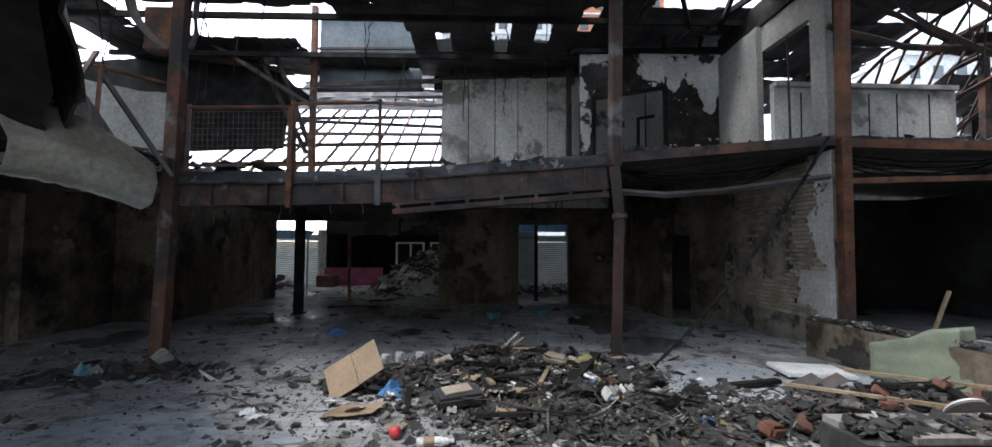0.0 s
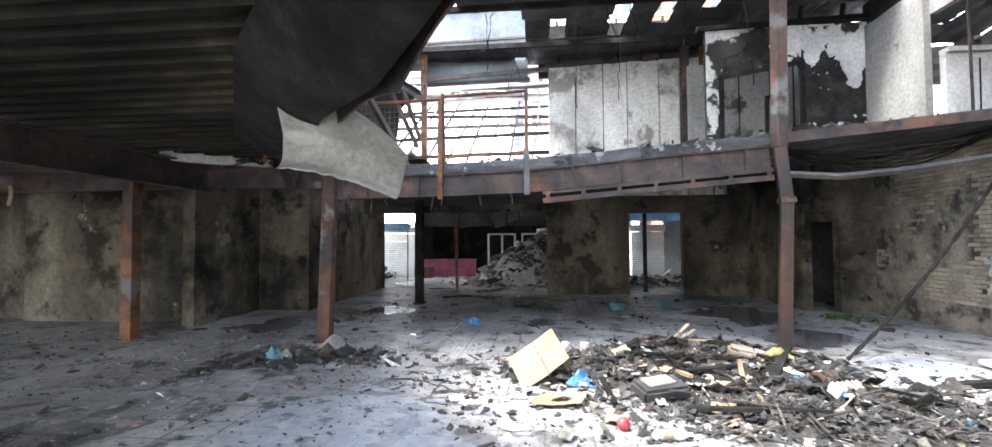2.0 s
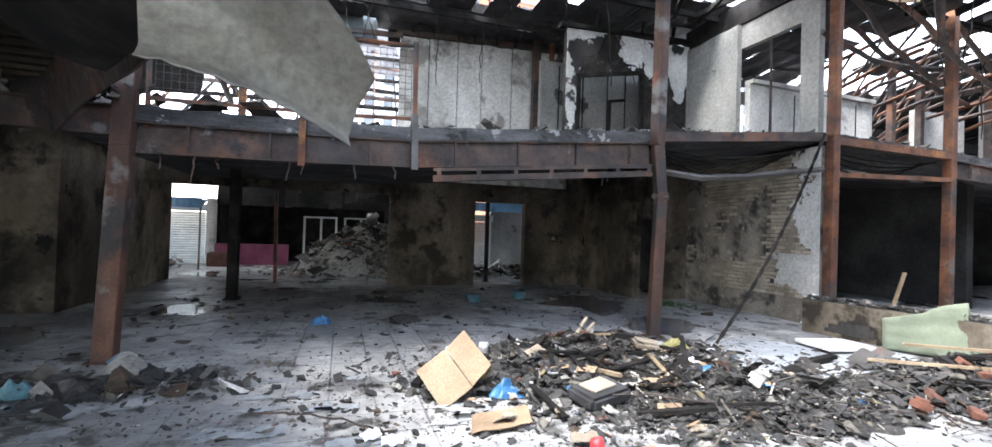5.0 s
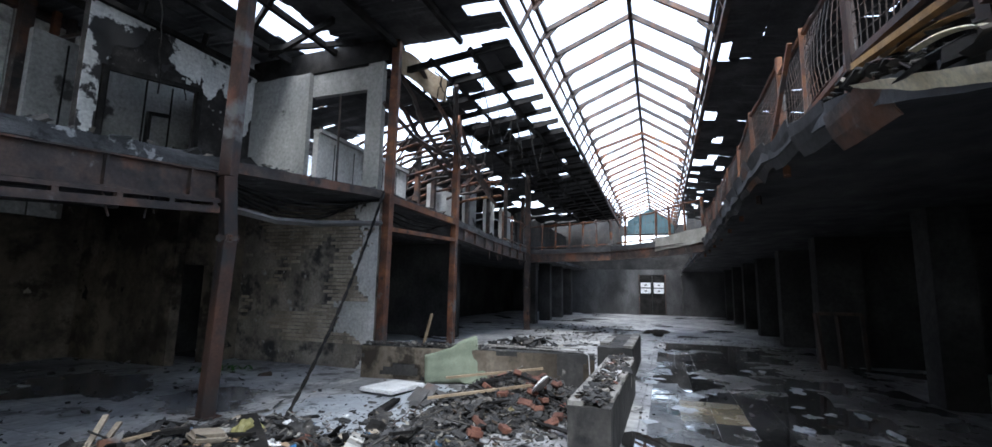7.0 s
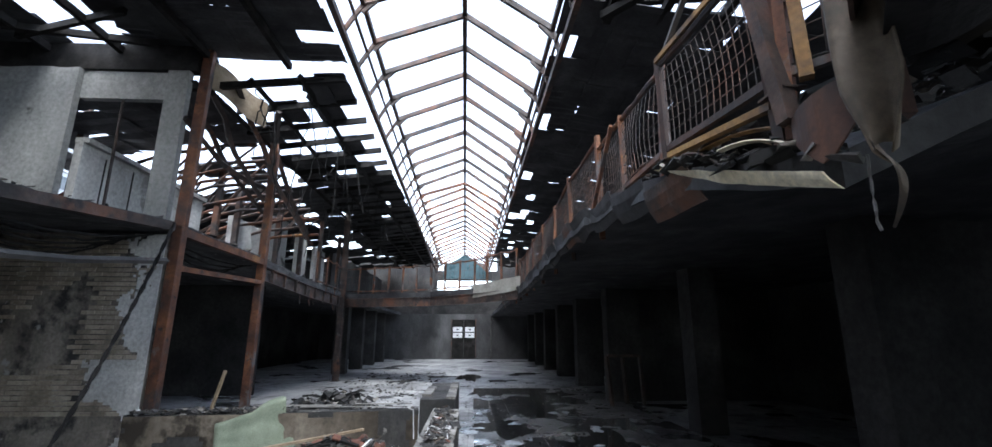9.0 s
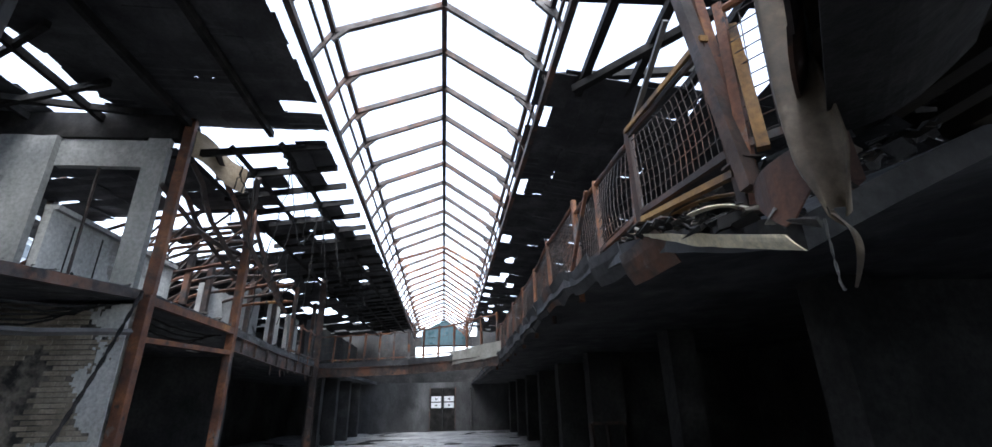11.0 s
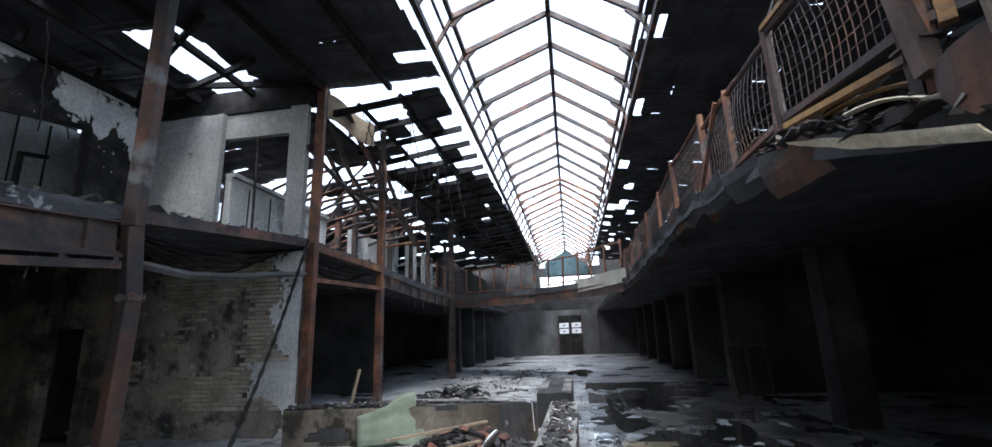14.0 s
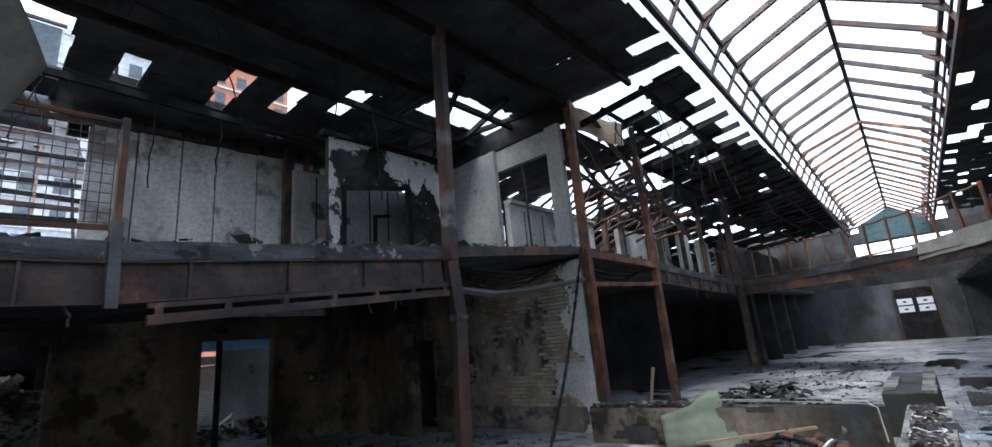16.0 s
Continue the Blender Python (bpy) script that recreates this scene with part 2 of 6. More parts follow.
def grid(bm, nu, nv, f, thick=None):
    """A surface from f(u, v), u and v in 0..1, with a thickness downwards along thick."""
    top = [[bm.verts.new(f(i / nu, j / nv)) for j in range(nv + 1)] for i in range(nu + 1)]
    for i in range(nu):
        for j in range(nv):
            bm.faces.new((top[i][j], top[i + 1][j], top[i + 1][j + 1], top[i][j + 1]))
    if thick is not None:
        t = Vector(thick)
        low = [[bm.verts.new(v.co + t) for v in row] for row in top]
        for i in range(nu):
            for j in range(nv):
                bm.faces.new((low[i][j + 1], low[i + 1][j + 1], low[i + 1][j], low[i][j]))
        for i in range(nu):
            bm.faces.new((low[i][0], low[i + 1][0], top[i + 1][0], top[i][0]))
            bm.faces.new((top[i][nv], top[i + 1][nv], low[i + 1][nv], low[i][nv]))
        for j in range(nv):
            bm.faces.new((top[0][j], top[0][j + 1], low[0][j + 1], low[0][j]))
            bm.faces.new((low[nu][j], low[nu][j + 1], top[nu][j + 1], top[nu][j]))
    return top


def lerp(table, x):
    for (a, va), (b, vb) in zip(table, table[1:]):
        if x <= b:
            return va + (vb - va) * max(0.0, (x - a)) / (b - a)
    return table[-1][1]


def wall_boxes(name, label, mat, boxes, kind="structure", category="wall"):
    bm = bmesh.new()
    for b in boxes:
        box(bm, *b)
    return tagged(part(name, bm, mat), label, category, kind=kind)


# the north balcony has sunk in the heat: height of its top along x
SLAB = [(-6.5, 2.86), (-3.3, 2.89), (-1.8, 2.93), (1.9, 3.23), (5.6, 3.57), (9.2, 3.5), (12.0, 3.36), (16.4, 3.27), (22.0, 3.2), (40, 3.2)]
NY = 7.42      # front of the north balcony
SY = 1.0       # front of the south balcony
def scrap_material(name, colours, rough=0.85):
    """Loose pieces joined in one mesh: each island takes its own colour."""
    m = bpy.data.materials.new(name)
    m.use_nodes = True
    nt = m.node_tree
    b = nt.nodes["Principled BSDF"]
    g = nt.nodes.new("ShaderNodeNewGeometry")
    r = nt.nodes.new("ShaderNodeValToRGB")
    r.color_ramp.interpolation = "CONSTANT"
    while len(r.color_ramp.elements) < len(colours):
        r.color_ramp.elements.new(0.5)
    for e, (p, c) in zip(r.color_ramp.elements, colours):
        e.position, e.color = p, (*c, 1)
    nt.links.new(g.outputs["Random Per Island"], r.inputs[0])
    co = g.outputs["Position"]
    n = ramp(nt, noise_tex(nt, co, 14, 6, 0.7), [(0.3, (0.35, 0.35, 0.35)), (0.7, (1.25, 1.25, 1.25))])
    nt.links.new(mix(nt, 1.0, r.outputs[0], n, "MULTIPLY"), b.inputs["Base Color"])
    b.inputs["Roughness"].default_value = rough
    bp = nt.nodes.new("ShaderNodeBump")
    bp.inputs["Strength"].default_value, bp.inputs["Distance"].default_value = 0.5, 0.01
    nt.links.new(noise_tex(nt, co, 35, 5, 0.7), bp.inputs["Height"])
    nt.links.new(bp.outputs[0], b.inputs["Normal"])
    return m


RUBBLE = scrap_material("mixed_burnt_rubble", [(0.0, (0.028, 0.028, 0.028)), (0.32, (0.048, 0.046, 0.044)), (0.6, (0.08, 0.075, 0.07)), (0.8, (0.12, 0.108, 0.09)),
                                               (0.88, (0.065, 0.045, 0.03)), (0.93, (0.24, 0.225, 0.2)), (0.962, (0.5, 0.49, 0.47)), (0.978, (0.2, 0.17, 0.09)),
                                               (0.988, (0.2, 0.08, 0.055)), (0.995, (0.1, 0.14, 0.2))])
CINDERS = scrap_material("black_cinders", [(0.0, (0.012, 0.012, 0.012)), (0.35, (0.028, 0.027, 0.026)), (0.6, (0.06, 0.055, 0.05)), (0.8, (0.12, 0.105, 0.085)), (0.93, (0.3, 0.28, 0.25))])
PALERUBBLE = scrap_material("pale_swept_rubble", [(0.0, (0.03, 0.03, 0.03)), (0.28, (0.09, 0.085, 0.08)), (0.52, (0.18, 0.172, 0.16)), (0.74, (0.36, 0.35, 0.335)), (0.86, (0.14, 0.11, 0.085)), (0.95, (0.24, 0.1, 0.075))])
OCHRERUST = material("ochre_scorched_steel", (0.1, 0.05, 0.018), (0.24, 0.13, 0.04), (0.36, 0.21, 0.07), 2.2, 35, (0.6, 0.9), bump=0.3, patch=[((0.05, 0.03, 0.02), 2.0, 0.54, 0.62)])
TANSHEET = material("scorched_tan_sheet", (0.04, 0.031, 0.021), (0.095, 0.072, 0.048), (0.19, 0.148, 0.1), 1.8, 18, (0.55, 0.85), bump=0.2,
                    patch=[((0.025, 0.02, 0.016), 1.5, 0.54, 0.66)])
PLANTERM = material("blackened_planter_render", (0.014, 0.014, 0.013), (0.03, 0.029, 0.027), (0.075, 0.07, 0.064), 1.6, 20, (0.7, 0.95), bump=0.8, bump_scale=9, bump_dist=0.02,
                    stretch=(1, 1, 0.5), patch=[((0.014, 0.014, 0.014), 1.4, 0.55, 0.63), ((0.2, 0.19, 0.17), 2.6, 0.65, 0.68)])
BRICKRED = material("broken_red_brick", (0.0573, 0.0228, 0.0146), (0.108, 0.0423, 0.0265), (0.166, 0.078, 0.0531), 3, 40, (0.8, 0.95), bump=0.5, vary=0.3)
SOOTBRICK = material("smoked_brick", (0.169, 0.137, 0.104), (0.286, 0.24, 0.182), (0.416, 0.364, 0.286), 2.0, 30, (0.8, 0.95), bump=0.5, vary=0.25)
CARD = material("plain_cardboard", (0.22, 0.155, 0.095), (0.29, 0.205, 0.13), (0.36, 0.265, 0.175), 2.0, 60, (0.75, 0.9), bump=0.1)
CLOTH = material("sage_green_cloth", (0.15, 0.176, 0.124), (0.195, 0.225, 0.161), (0.247, 0.277, 0.203), 2.5, 90, (0.8, 0.95), bump=0.25)
CREAM = material("scorched_cream_sheet", (0.5, 0.38, 0.2), (0.68, 0.58, 0.38), (0.78, 0.72, 0.55), 1.6, 25, (0.4, 0.7), bump=0.2, stretch=(1, 1, 1),
                 patch=[((0.06, 0.045, 0.03), 1.3, 0.6, 0.7)])
PALESHEET = material("buckled_pale_sheet", (0.17, 0.16, 0.135), (0.27, 0.26, 0.225), (0.4, 0.39, 0.35), 1.2, 20, (0.4, 0.6), metal=0.15, bump=0.15,
                     patch=[((0.2, 0.18, 0.15), 0.9, 0.58, 0.75)])
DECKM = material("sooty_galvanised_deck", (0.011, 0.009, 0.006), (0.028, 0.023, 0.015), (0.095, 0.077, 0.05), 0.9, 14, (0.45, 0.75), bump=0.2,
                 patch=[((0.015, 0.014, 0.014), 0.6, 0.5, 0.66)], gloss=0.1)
BLUEPANEL = material("scorched_blue_grey_sheet", (0.05, 0.062, 0.072), (0.095, 0.115, 0.13), (0.16, 0.18, 0.19), 0.8, 14, (0.45, 0.75), bump=0.2,
                     patch=[((0.12, 0.08, 0.05), 0.7, 0.6, 0.72), ((0.03, 0.03, 0.032), 0.5, 0.62, 0.75)])
WOODM = material("grimy_splintered_wood", (0.16, 0.115, 0.07), (0.26, 0.195, 0.125), (0.36, 0.29, 0.2), 3, 50, (0.7, 0.9), bump=0.3)
WHITEM = material("grimy_white_plastic", (0.5, 0.5, 0.49), (0.66, 0.66, 0.65), (0.76, 0.76, 0.75), 3, 40, (0.4, 0.7), bump=0.1)
REDM = material("scuffed_red_rubber", (0.35, 0.025, 0.03), (0.55, 0.04, 0.05), (0.65, 0.08, 0.08), 3, 40, (0.4, 0.6), bump=0.1)
BLUEM = material("faded_blue_plastic", (0.02, 0.09, 0.2), (0.04, 0.16, 0.34), (0.08, 0.25, 0.42), 3, 40, (0.4, 0.6), bump=0.1)
TEALM = material("pale_teal_plastic", (0.04, 0.1, 0.13), (0.07, 0.17, 0.2), (0.12, 0.24, 0.27), 3, 40, (0.4, 0.6), bump=0.1)
YELLOWM = material("dull_yellow_plastic", (0.16, 0.145, 0.05), (0.27, 0.25, 0.09), (0.36, 0.34, 0.16), 3, 40, (0.4, 0.7), bump=0.2)
PINKM = material("faded_pink_paint", (0.12, 0.02, 0.045), (0.22, 0.04, 0.09), (0.3, 0.08, 0.14), 1.5, 30, (0.5, 0.8), bump=0.1)
SHUTTERM = material("grey_green_shutter_paint", (0.3, 0.34, 0.33), (0.4, 0.45, 0.44), (0.5, 0.55, 0.54), 1.2, 30, (0.4, 0.7), bump=0.1)
AWNM = material("faded_blue_awning", (0.03, 0.075, 0.12), (0.05, 0.115, 0.18), (0.08, 0.16, 0.23), 1.2, 30, (0.5, 0.8), bump=0.1)
TILEM = material("yellowed_floor_tile", (0.1, 0.085, 0.05), (0.16, 0.135, 0.085), (0.24, 0.2, 0.13), 1.2, 30, (0.12, 0.4), bump=0.15, vary=0.35)
TILEG = material("grimy_grey_floor_tile", (0.04, 0.04, 0.039), (0.085, 0.084, 0.08), (0.17, 0.165, 0.155), 0.8, 22, (0.15, 0.5), bump=0.3, bump_scale=16, vary=0.08,
                 patch=[((0.022, 0.022, 0.022), 0.9, 0.54, 0.6), ((0.24, 0.235, 0.22), 2.8, 0.6, 0.64), ((0.018, 0.018, 0.018), 5.0, 0.58, 0.64)], wet=(0.55, 0.49, 0.53, 0.02))
COPING = material("dusty_coping_tile", (0.13, 0.122, 0.108), (0.22, 0.21, 0.19), (0.32, 0.31, 0.285), 2.0, 40, (0.6, 0.9), bump=0.3, vary=0.25, patch=[((0.06, 0.057, 0.05), 3.0, 0.56, 0.64)])
TOWERM = material("tower_render", (0.42, 0.43, 0.45), (0.5, 0.51, 0.53), (0.56, 0.57, 0.58), 0.2, 3, (0.7, 0.9), bump=0)
TOWERO = material("tower_orange_brick", (0.36, 0.13, 0.07), (0.42, 0.16, 0.09), (0.48, 0.2, 0.12), 0.2, 3, (0.7, 0.9), bump=0)
GLASSD = material("dark_window_glass", (0.05, 0.06, 0.07), (0.08, 0.09, 0.1), (0.11, 0.12, 0.13), 0.3, 3, (0.1, 0.2), bump=0)
GREENM = material("wilted_green_leaf", (0.03, 0.09, 0.02), (0.05, 0.14, 0.03), (0.09, 0.2, 0.05), 5, 40, (0.5, 0.7), bump=0.1)
PAPER = material("white_notice_paper", (0.66, 0.67, 0.68), (0.74, 0.75, 0.76), (0.8, 0.8, 0.8), 2, 40, (0.5, 0.8), bump=0)
TEALGLASS = material("teal_gable_panel", (0.02, 0.05, 0.06), (0.035, 0.075, 0.085), (0.05, 0.1, 0.11), 1.0, 20, (0.2, 0.5), bump=0.1)


WATERM = material("still_dirty_water", (0.012, 0.012, 0.012), (0.016, 0.016, 0.015), (0.022, 0.021, 0.019), 1.0, 20, (0.015, 0.03), bump=0)
MOUNDM = material("ash_and_cinder_mound", (0.016, 0.016, 0.016), (0.036, 0.034, 0.032), (0.085, 0.078, 0.068), 5.0, 35, (0.75, 0.95), bump=1.0, bump_scale=14, bump_dist=0.05,
                  patch=[((0.14, 0.12, 0.09), 6.0, 0.6, 0.64), ((0.35, 0.33, 0.3), 11.0, 0.66, 0.69)])


def chunk(bm, p, size, flat=0.5, long=1.0, rng=random):
    """An irregular broken piece about size across."""
    q = Euler((rng.uniform(-0.6, 0.6), rng.uniform(-0.6, 0.6), rng.uniform(0, 6.28))).to_matrix().to_4x4()
    m = Matrix.Translation(p) @ q
    vs = box(bm, -size * long / 2, -size / 2, -size * flat / 2, size * long / 2, size / 2, size * flat / 2, m)
    for v in vs:
        v.co += Vector((rng.uniform(-1, 1), rng.uniform(-1, 1), rng.uniform(-1, 1))) * size * 0.22


def scatter(name, label, mat, n, place, sizes, flat=(0.05, 0.4), long=(1.0, 2.4), seed=1, category="rubble"):
    """Many loose broken pieces in one mesh; place(rng) gives a point."""
    rng = random.Random(seed)
    bm = bmesh.new()
    for _ in range(n):
        s = sizes[0] * (sizes[1] / sizes[0]) ** (rng.random() ** 3.6)
        chunk(bm, place(rng), s, rng.uniform(*flat), rng.uniform(*long), rng)
    return tagged(part(name, bm, mat), label, category, kind="stuff")


def heap(cx, cy, rx, ry, h, turn=0.0, rough=0.25):
    """A height over a mound with an uneven foot."""
    c, s = math.cos(turn), math.sin(turn)

    def height(x, y):
        u, v = ((x - cx) * c + (y - cy) * s) / rx, (-(x - cx) * s + (y - cy) * c) / ry
        d = math.sqrt(u * u + v * v)
        k = max(0.0, 1 - d) ** 0.9
        return h * k * (1 + rough * 2 * noise.noise((x * 1.6, y * 1.6, cx))) + 0.06 * k ** 0.3 * noise.noise((x * 5, y * 5, 3.0))
    return height


def mound(name, label, mat, hf, cx, cy, r, n=70):
    bm = bmesh.new()
    grid(bm, n, n, lambda u, v: (cx - r + 2 * r * u, cy - r + 2 * r * v, max(-0.05, hf(cx - r + 2 * r * u, cy - r + 2 * r * v) - 0.02)))
    drop = [f for f in bm.faces if all(v.co.z <= 0.001 for v in f.verts)]
    bmesh.ops.delete(bm, geom=drop, context="FACES")
    return tagged(part(name, bm, mat), label, "rubble", kind="stuff")


def ragged_wall(name, label, mat, p, q, z0, z1, thick, amp=0.08, step=0.12, seed=0, kind="structure", parent=None):
    """An upright wall from p to q whose top edge is broken."""
    p, q = Vector((*p, 0)), Vector((*q, 0))
    d = (q - p)
    n = max(2, int(d.length / step))
    side = Vector((-d.y, d.x, 0)).normalized() * thick
    bm = bmesh.new()
    rows = []
    for i in range(n + 1):
        a = p + d * (i / n)
        za = z0(a.x) if callable(z0) else z0
        zb = (z1(a.x) if callable(z1) else z1) + amp * noise.noise((a.x * 2.3, a.y * 2.3, seed)) + amp * 0.5 * noise.noise((a.x * 9, a.y * 9, seed + 5))
        rows.append([bm.verts.new((a.x, a.y, za)), bm.verts.new((a.x, a.y, zb)),
                     bm.verts.new((a.x + side.x, a.y + side.y, zb + amp * 0.3 * noise.noise((a.x * 5, a.y, 2)))), bm.verts.new((a.x + side.x, a.y + side.y, za))])
    for a, b in zip(rows, rows[1:]):
        for k in range(4):
            bm.faces.new((a[k], b[k], b[(k + 1) % 4], a[(k + 1) % 4]))
    bm.faces.new(rows[0])
    bm.faces.new(rows[-1][::-1])
    bmesh.ops.recalc_face_normals(bm, faces=bm.faces)
    ob = part(name, bm, mat, parent)
    return ob if parent is not None else tagged(ob, label, "wall", kind=kind)


def sag(a, b, drop, n=14, wob=0.0, seed=0):
    a, b = Vector(a), Vector(b)
    return [a + (b - a) * (i / n) - Vector((0, 0, drop * 4 * (i / n) * (1 - i / n))) +
            Vector((noise.noise((i * 0.7, seed, 1)), noise.noise((i * 0.7, seed, 2)), noise.noise((i * 0.7, seed, 3)))) * wob for i in range(n + 1)]


def cable(name, label, pts, r, mat, category="cable"):
    bm = bmesh.new()
    tube(bm, pts, r, 6)
    return tagged(part(name, bm, mat), label, category)


def railing(label, p, q, zp, zq, posts, height=1.0, mesh=True, mat=None, top_sag=0.0, name="balcony_railing", infill_from=0.1, pitch=0.085):
    """A steel balcony railing with posts, a top and a bottom rail and a wire mesh infill for each bay."""
    mat = mat or RUST
    root = empty(name, label, "railing", (p[0], p[1], zp))
    P, Q = Vector((0, 0, 0)), Vector((q[0] - p[0], q[1] - p[1], zq - zp))
    rng = random.Random(int(1000 * (p[0] + 7 * p[1])))
    ends = []
    for i in range(posts):
        a = P + (Q - P) * (i / (posts - 1))
        lean = Vector((rng.uniform(-0.05, 0.05), rng.uniform(-0.05, 0.05), 0))
        ends.append((a, a + lean + Vector((0, 0, height))))
        bm = bmesh.new()
        bar(bm, a - Vector((0, 0, 0.25)), a + lean + Vector((0, 0, height + 0.05)), 0.055, 0.055)
        post = part("post", bm, mat, root)
        bm = bmesh.new()
        box(bm, a.x - 0.06, a.y - 0.06, a.z, a.x + 0.06, a.y + 0.06, a.z + 0.012)
        part("foot_plate", bm, DKRUST, post)
    for (a0, a1), (b0, b1) in zip(ends, ends[1:]):
        bm = bmesh.new()
        tube(bm, sag(a1, b1, top_sag, 8, 0.01, rng.random()), 0.026, 6)
        part("top_rail", bm, mat, root)
        bm = bmesh.new()
        bar(bm, a0 + Vector((0, 0, infill_from)), b0 + Vector((0, 0, infill_from)), 0.035, 0.045)
        part("bottom_rail", bm, mat, root)
        if mesh:
            bm = bmesh.new()
            L = (b0 - a0).length
            nx, nz = int(L / pitch), int((height - infill_from - 0.12) / pitch)
            bow = rng.uniform(-0.06, 0.06)
            out = Vector((-(b0 - a0).y, (b0 - a0).x, 0)).normalized()

            def at(u, w):
                s = a0.lerp(b0, u)
                t = a1.lerp(b1, u)
                return s.lerp(t, w) + out * bow * math.sin(u * 3.14) * math.sin(w * 3.14)
            w0, w1 = (infill_from + 0.04) / height, 1 - 0.07 / height
            for i in range(nx + 1):
                u = 0.04 + 0.92 * i / nx
                for k in range(3):
                    bar(bm, at(u, w0 + (w1 - w0) * k / 3), at(u, w0 + (w1 - w0) * (k + 1) / 3), 0.006, 0.006)
            for k in range(nz + 1):
                w = w0 + (w1 - w0) * k / nz
                for i in range(4):
                    bar(bm, at(0.04 + 0.23 * i, w), at(0.04 + 0.23 * (i + 1), w), 0.006, 0.006)
            part("wire_mesh", bm, DKRUST, root, "sooted wire mesh infill")
    return root
# ---- ground, floor ----
bm = bmesh.new()
grid(bm, 20, 20, lambda u, v: (-400 + 800 * u, -400 + 800 * v, -0.02))
tagged(part("ground", bm, FLOOR), "dark ashy ground spreading out round the burnt hall", "ground", kind="structure")
bm = bmesh.new()
grid(bm, 1, 1, lambda u, v: (-20 + 52.1 * u, -8 + 36 * v, 0.0))
floor = tagged(part("floor", bm, FLOOR), "wet sooty concrete market floor with ash and stains", "floor", kind="structure")


def zn(x):
    return lerp(SLAB, x)


# ---- ground storey walls ----
for nm, b in (("wall_north_pier", (-1.5, 14.24, 0, 0.92, 14.5, 3.25)), ("wall_north_bay", (2.46, 14.24, 0, 4.25, 14.5, 3.4)),
              ("wall_north_lintel", (0.92, 14.25, 2.42, 2.46, 14.49, 3.3)), ("wall_north_header", (-7.2, 14.25, 2.5, -1.5, 14.49, 3.05)),
              ("wall_doorway_return", (4.25, 11.3, 0, 4.45, 14.5, 3.4)), ("wall_doorway_lintel", (4.45, 11.06, 2.0, 4.9, 11.29, 3.3)),
              ("wall_doorway_pier", (4.9, 11.05, 0, 5.87, 11.3, 3.35)),
              ("wall_shop_side", (-8.7, 8.6, 0, -8.45, 11.0, 3.03)), ("wall_shop_step", (-8.45, 10.75, 0, -7.45, 11.0, 3.03)), ("wall_shop_back", (-7.45, 10.75, 0, -7.2, 16.2, 3.03)),
              ("wall_west_shop", (-12.6, 8.95, 0, -8.7, 9.15, 3.03)), ("wall_west_far", (-19.75, 9.3, 0, -12.7, 9.5, 3.03)), ("wall_west", (-20, 4, 0, -19.75, 14.5, 3.0))):
    wall_boxes(nm, "soot-stained and flaking plaster shop wall", SOOTWALL, [b])
# the door backing is an added panel that stops sky light leaking through
for nm, b in (("wall_east_south", (32.06, -8, 0, 32.3, 2.06, 3.1)), ("wall_east_north", (32.06, 3.84, 0, 32.3, 14.5, 3.1)), ("wall_east_door_backing", (32.12, 2.06, 0, 32.28, 3.84, 2.75)), ("wall_east_lintel", (32.06, 2.06, 2.75, 32.3, 3.84, 3.1))):
    wall_boxes(nm, "grey smoke-stained end wall of the hall or added door backing", SMOKEWALL, [b])
# the short wall at x -0.55 is added to keep south-west light off the piers
for nm, b in (("wall_south", (0.6, -6.2, 0, 32.3, -6.0, 7.0)), ("wall_south_light_block", (-0.55, -6.2, 0, -0.4, -1.0, 3.0)), ("wall_north_east", (5.9, 13.0, 0, 32.3, 13.25, 3.1)), ("wall_shop_end", (4.45, 12.9, 0, 5.9, 13.0, 3.4)), ("wall_shop_cross", (12.0, 8.6, 0, 12.25, 13, 3.1)),
              ("wall_west_upper", (-20, -3, 3.2, -19.75, 14, 7)), ("wall_north_upper", (14.0, 13.0, 3.3, 32.3, 13.25, 6.4))):
    wall_boxes(nm, "blackened masonry wall of the burnt shops or added to block light", DARKWALL, [b])
# unseen wall, added to cut the light reaching the west deck
wall_boxes("wall_south_west_light_block", "blackened masonry wall of the burnt shops or added to block light", DARKWALL, [(-19.75, -3.2, 0, -11.5, -3.0, 3.0)])
for x in (2.2, 6.3, 10.5, 14.4, 18.2, 21.8, 25.4, 29.0):
    wall_boxes("wall_pier", "blackened masonry pier between the shops", DARKWALL, [(x, -2.2, 0, x + 0.5, -1.3 if x > 9 else -1.7, 3.0)])
for x in (2.4, 10.7, 18.4, 25.6):
    wall_boxes("wall_shop_party", "blackened party wall between the shops", DARKWALL, [(x, -6.0, 0, x + 0.2, -2.2, 3.0)])
for x in (19.5, 22.5, 25.5, 28.5):
    wall_boxes("wall_pier", "smoke-blackened pier between the shops", DARKWALL, [(x, 7.9, 0, x + 0.45, 8.5, 3.0)])

# brick cross wall, plaster left on part of it
brick_wall = wall_boxes("wall_brick", "sooty brick cross wall with flaking pale plaster", BRICKM, [(5.64, 7.52, 0, 5.87, 11.05, 3.35)])
bm = bmesh.new()
N1, N2 = 90, 84
cells = [[None] * (N2 + 1) for _ in range(N1 + 1)]


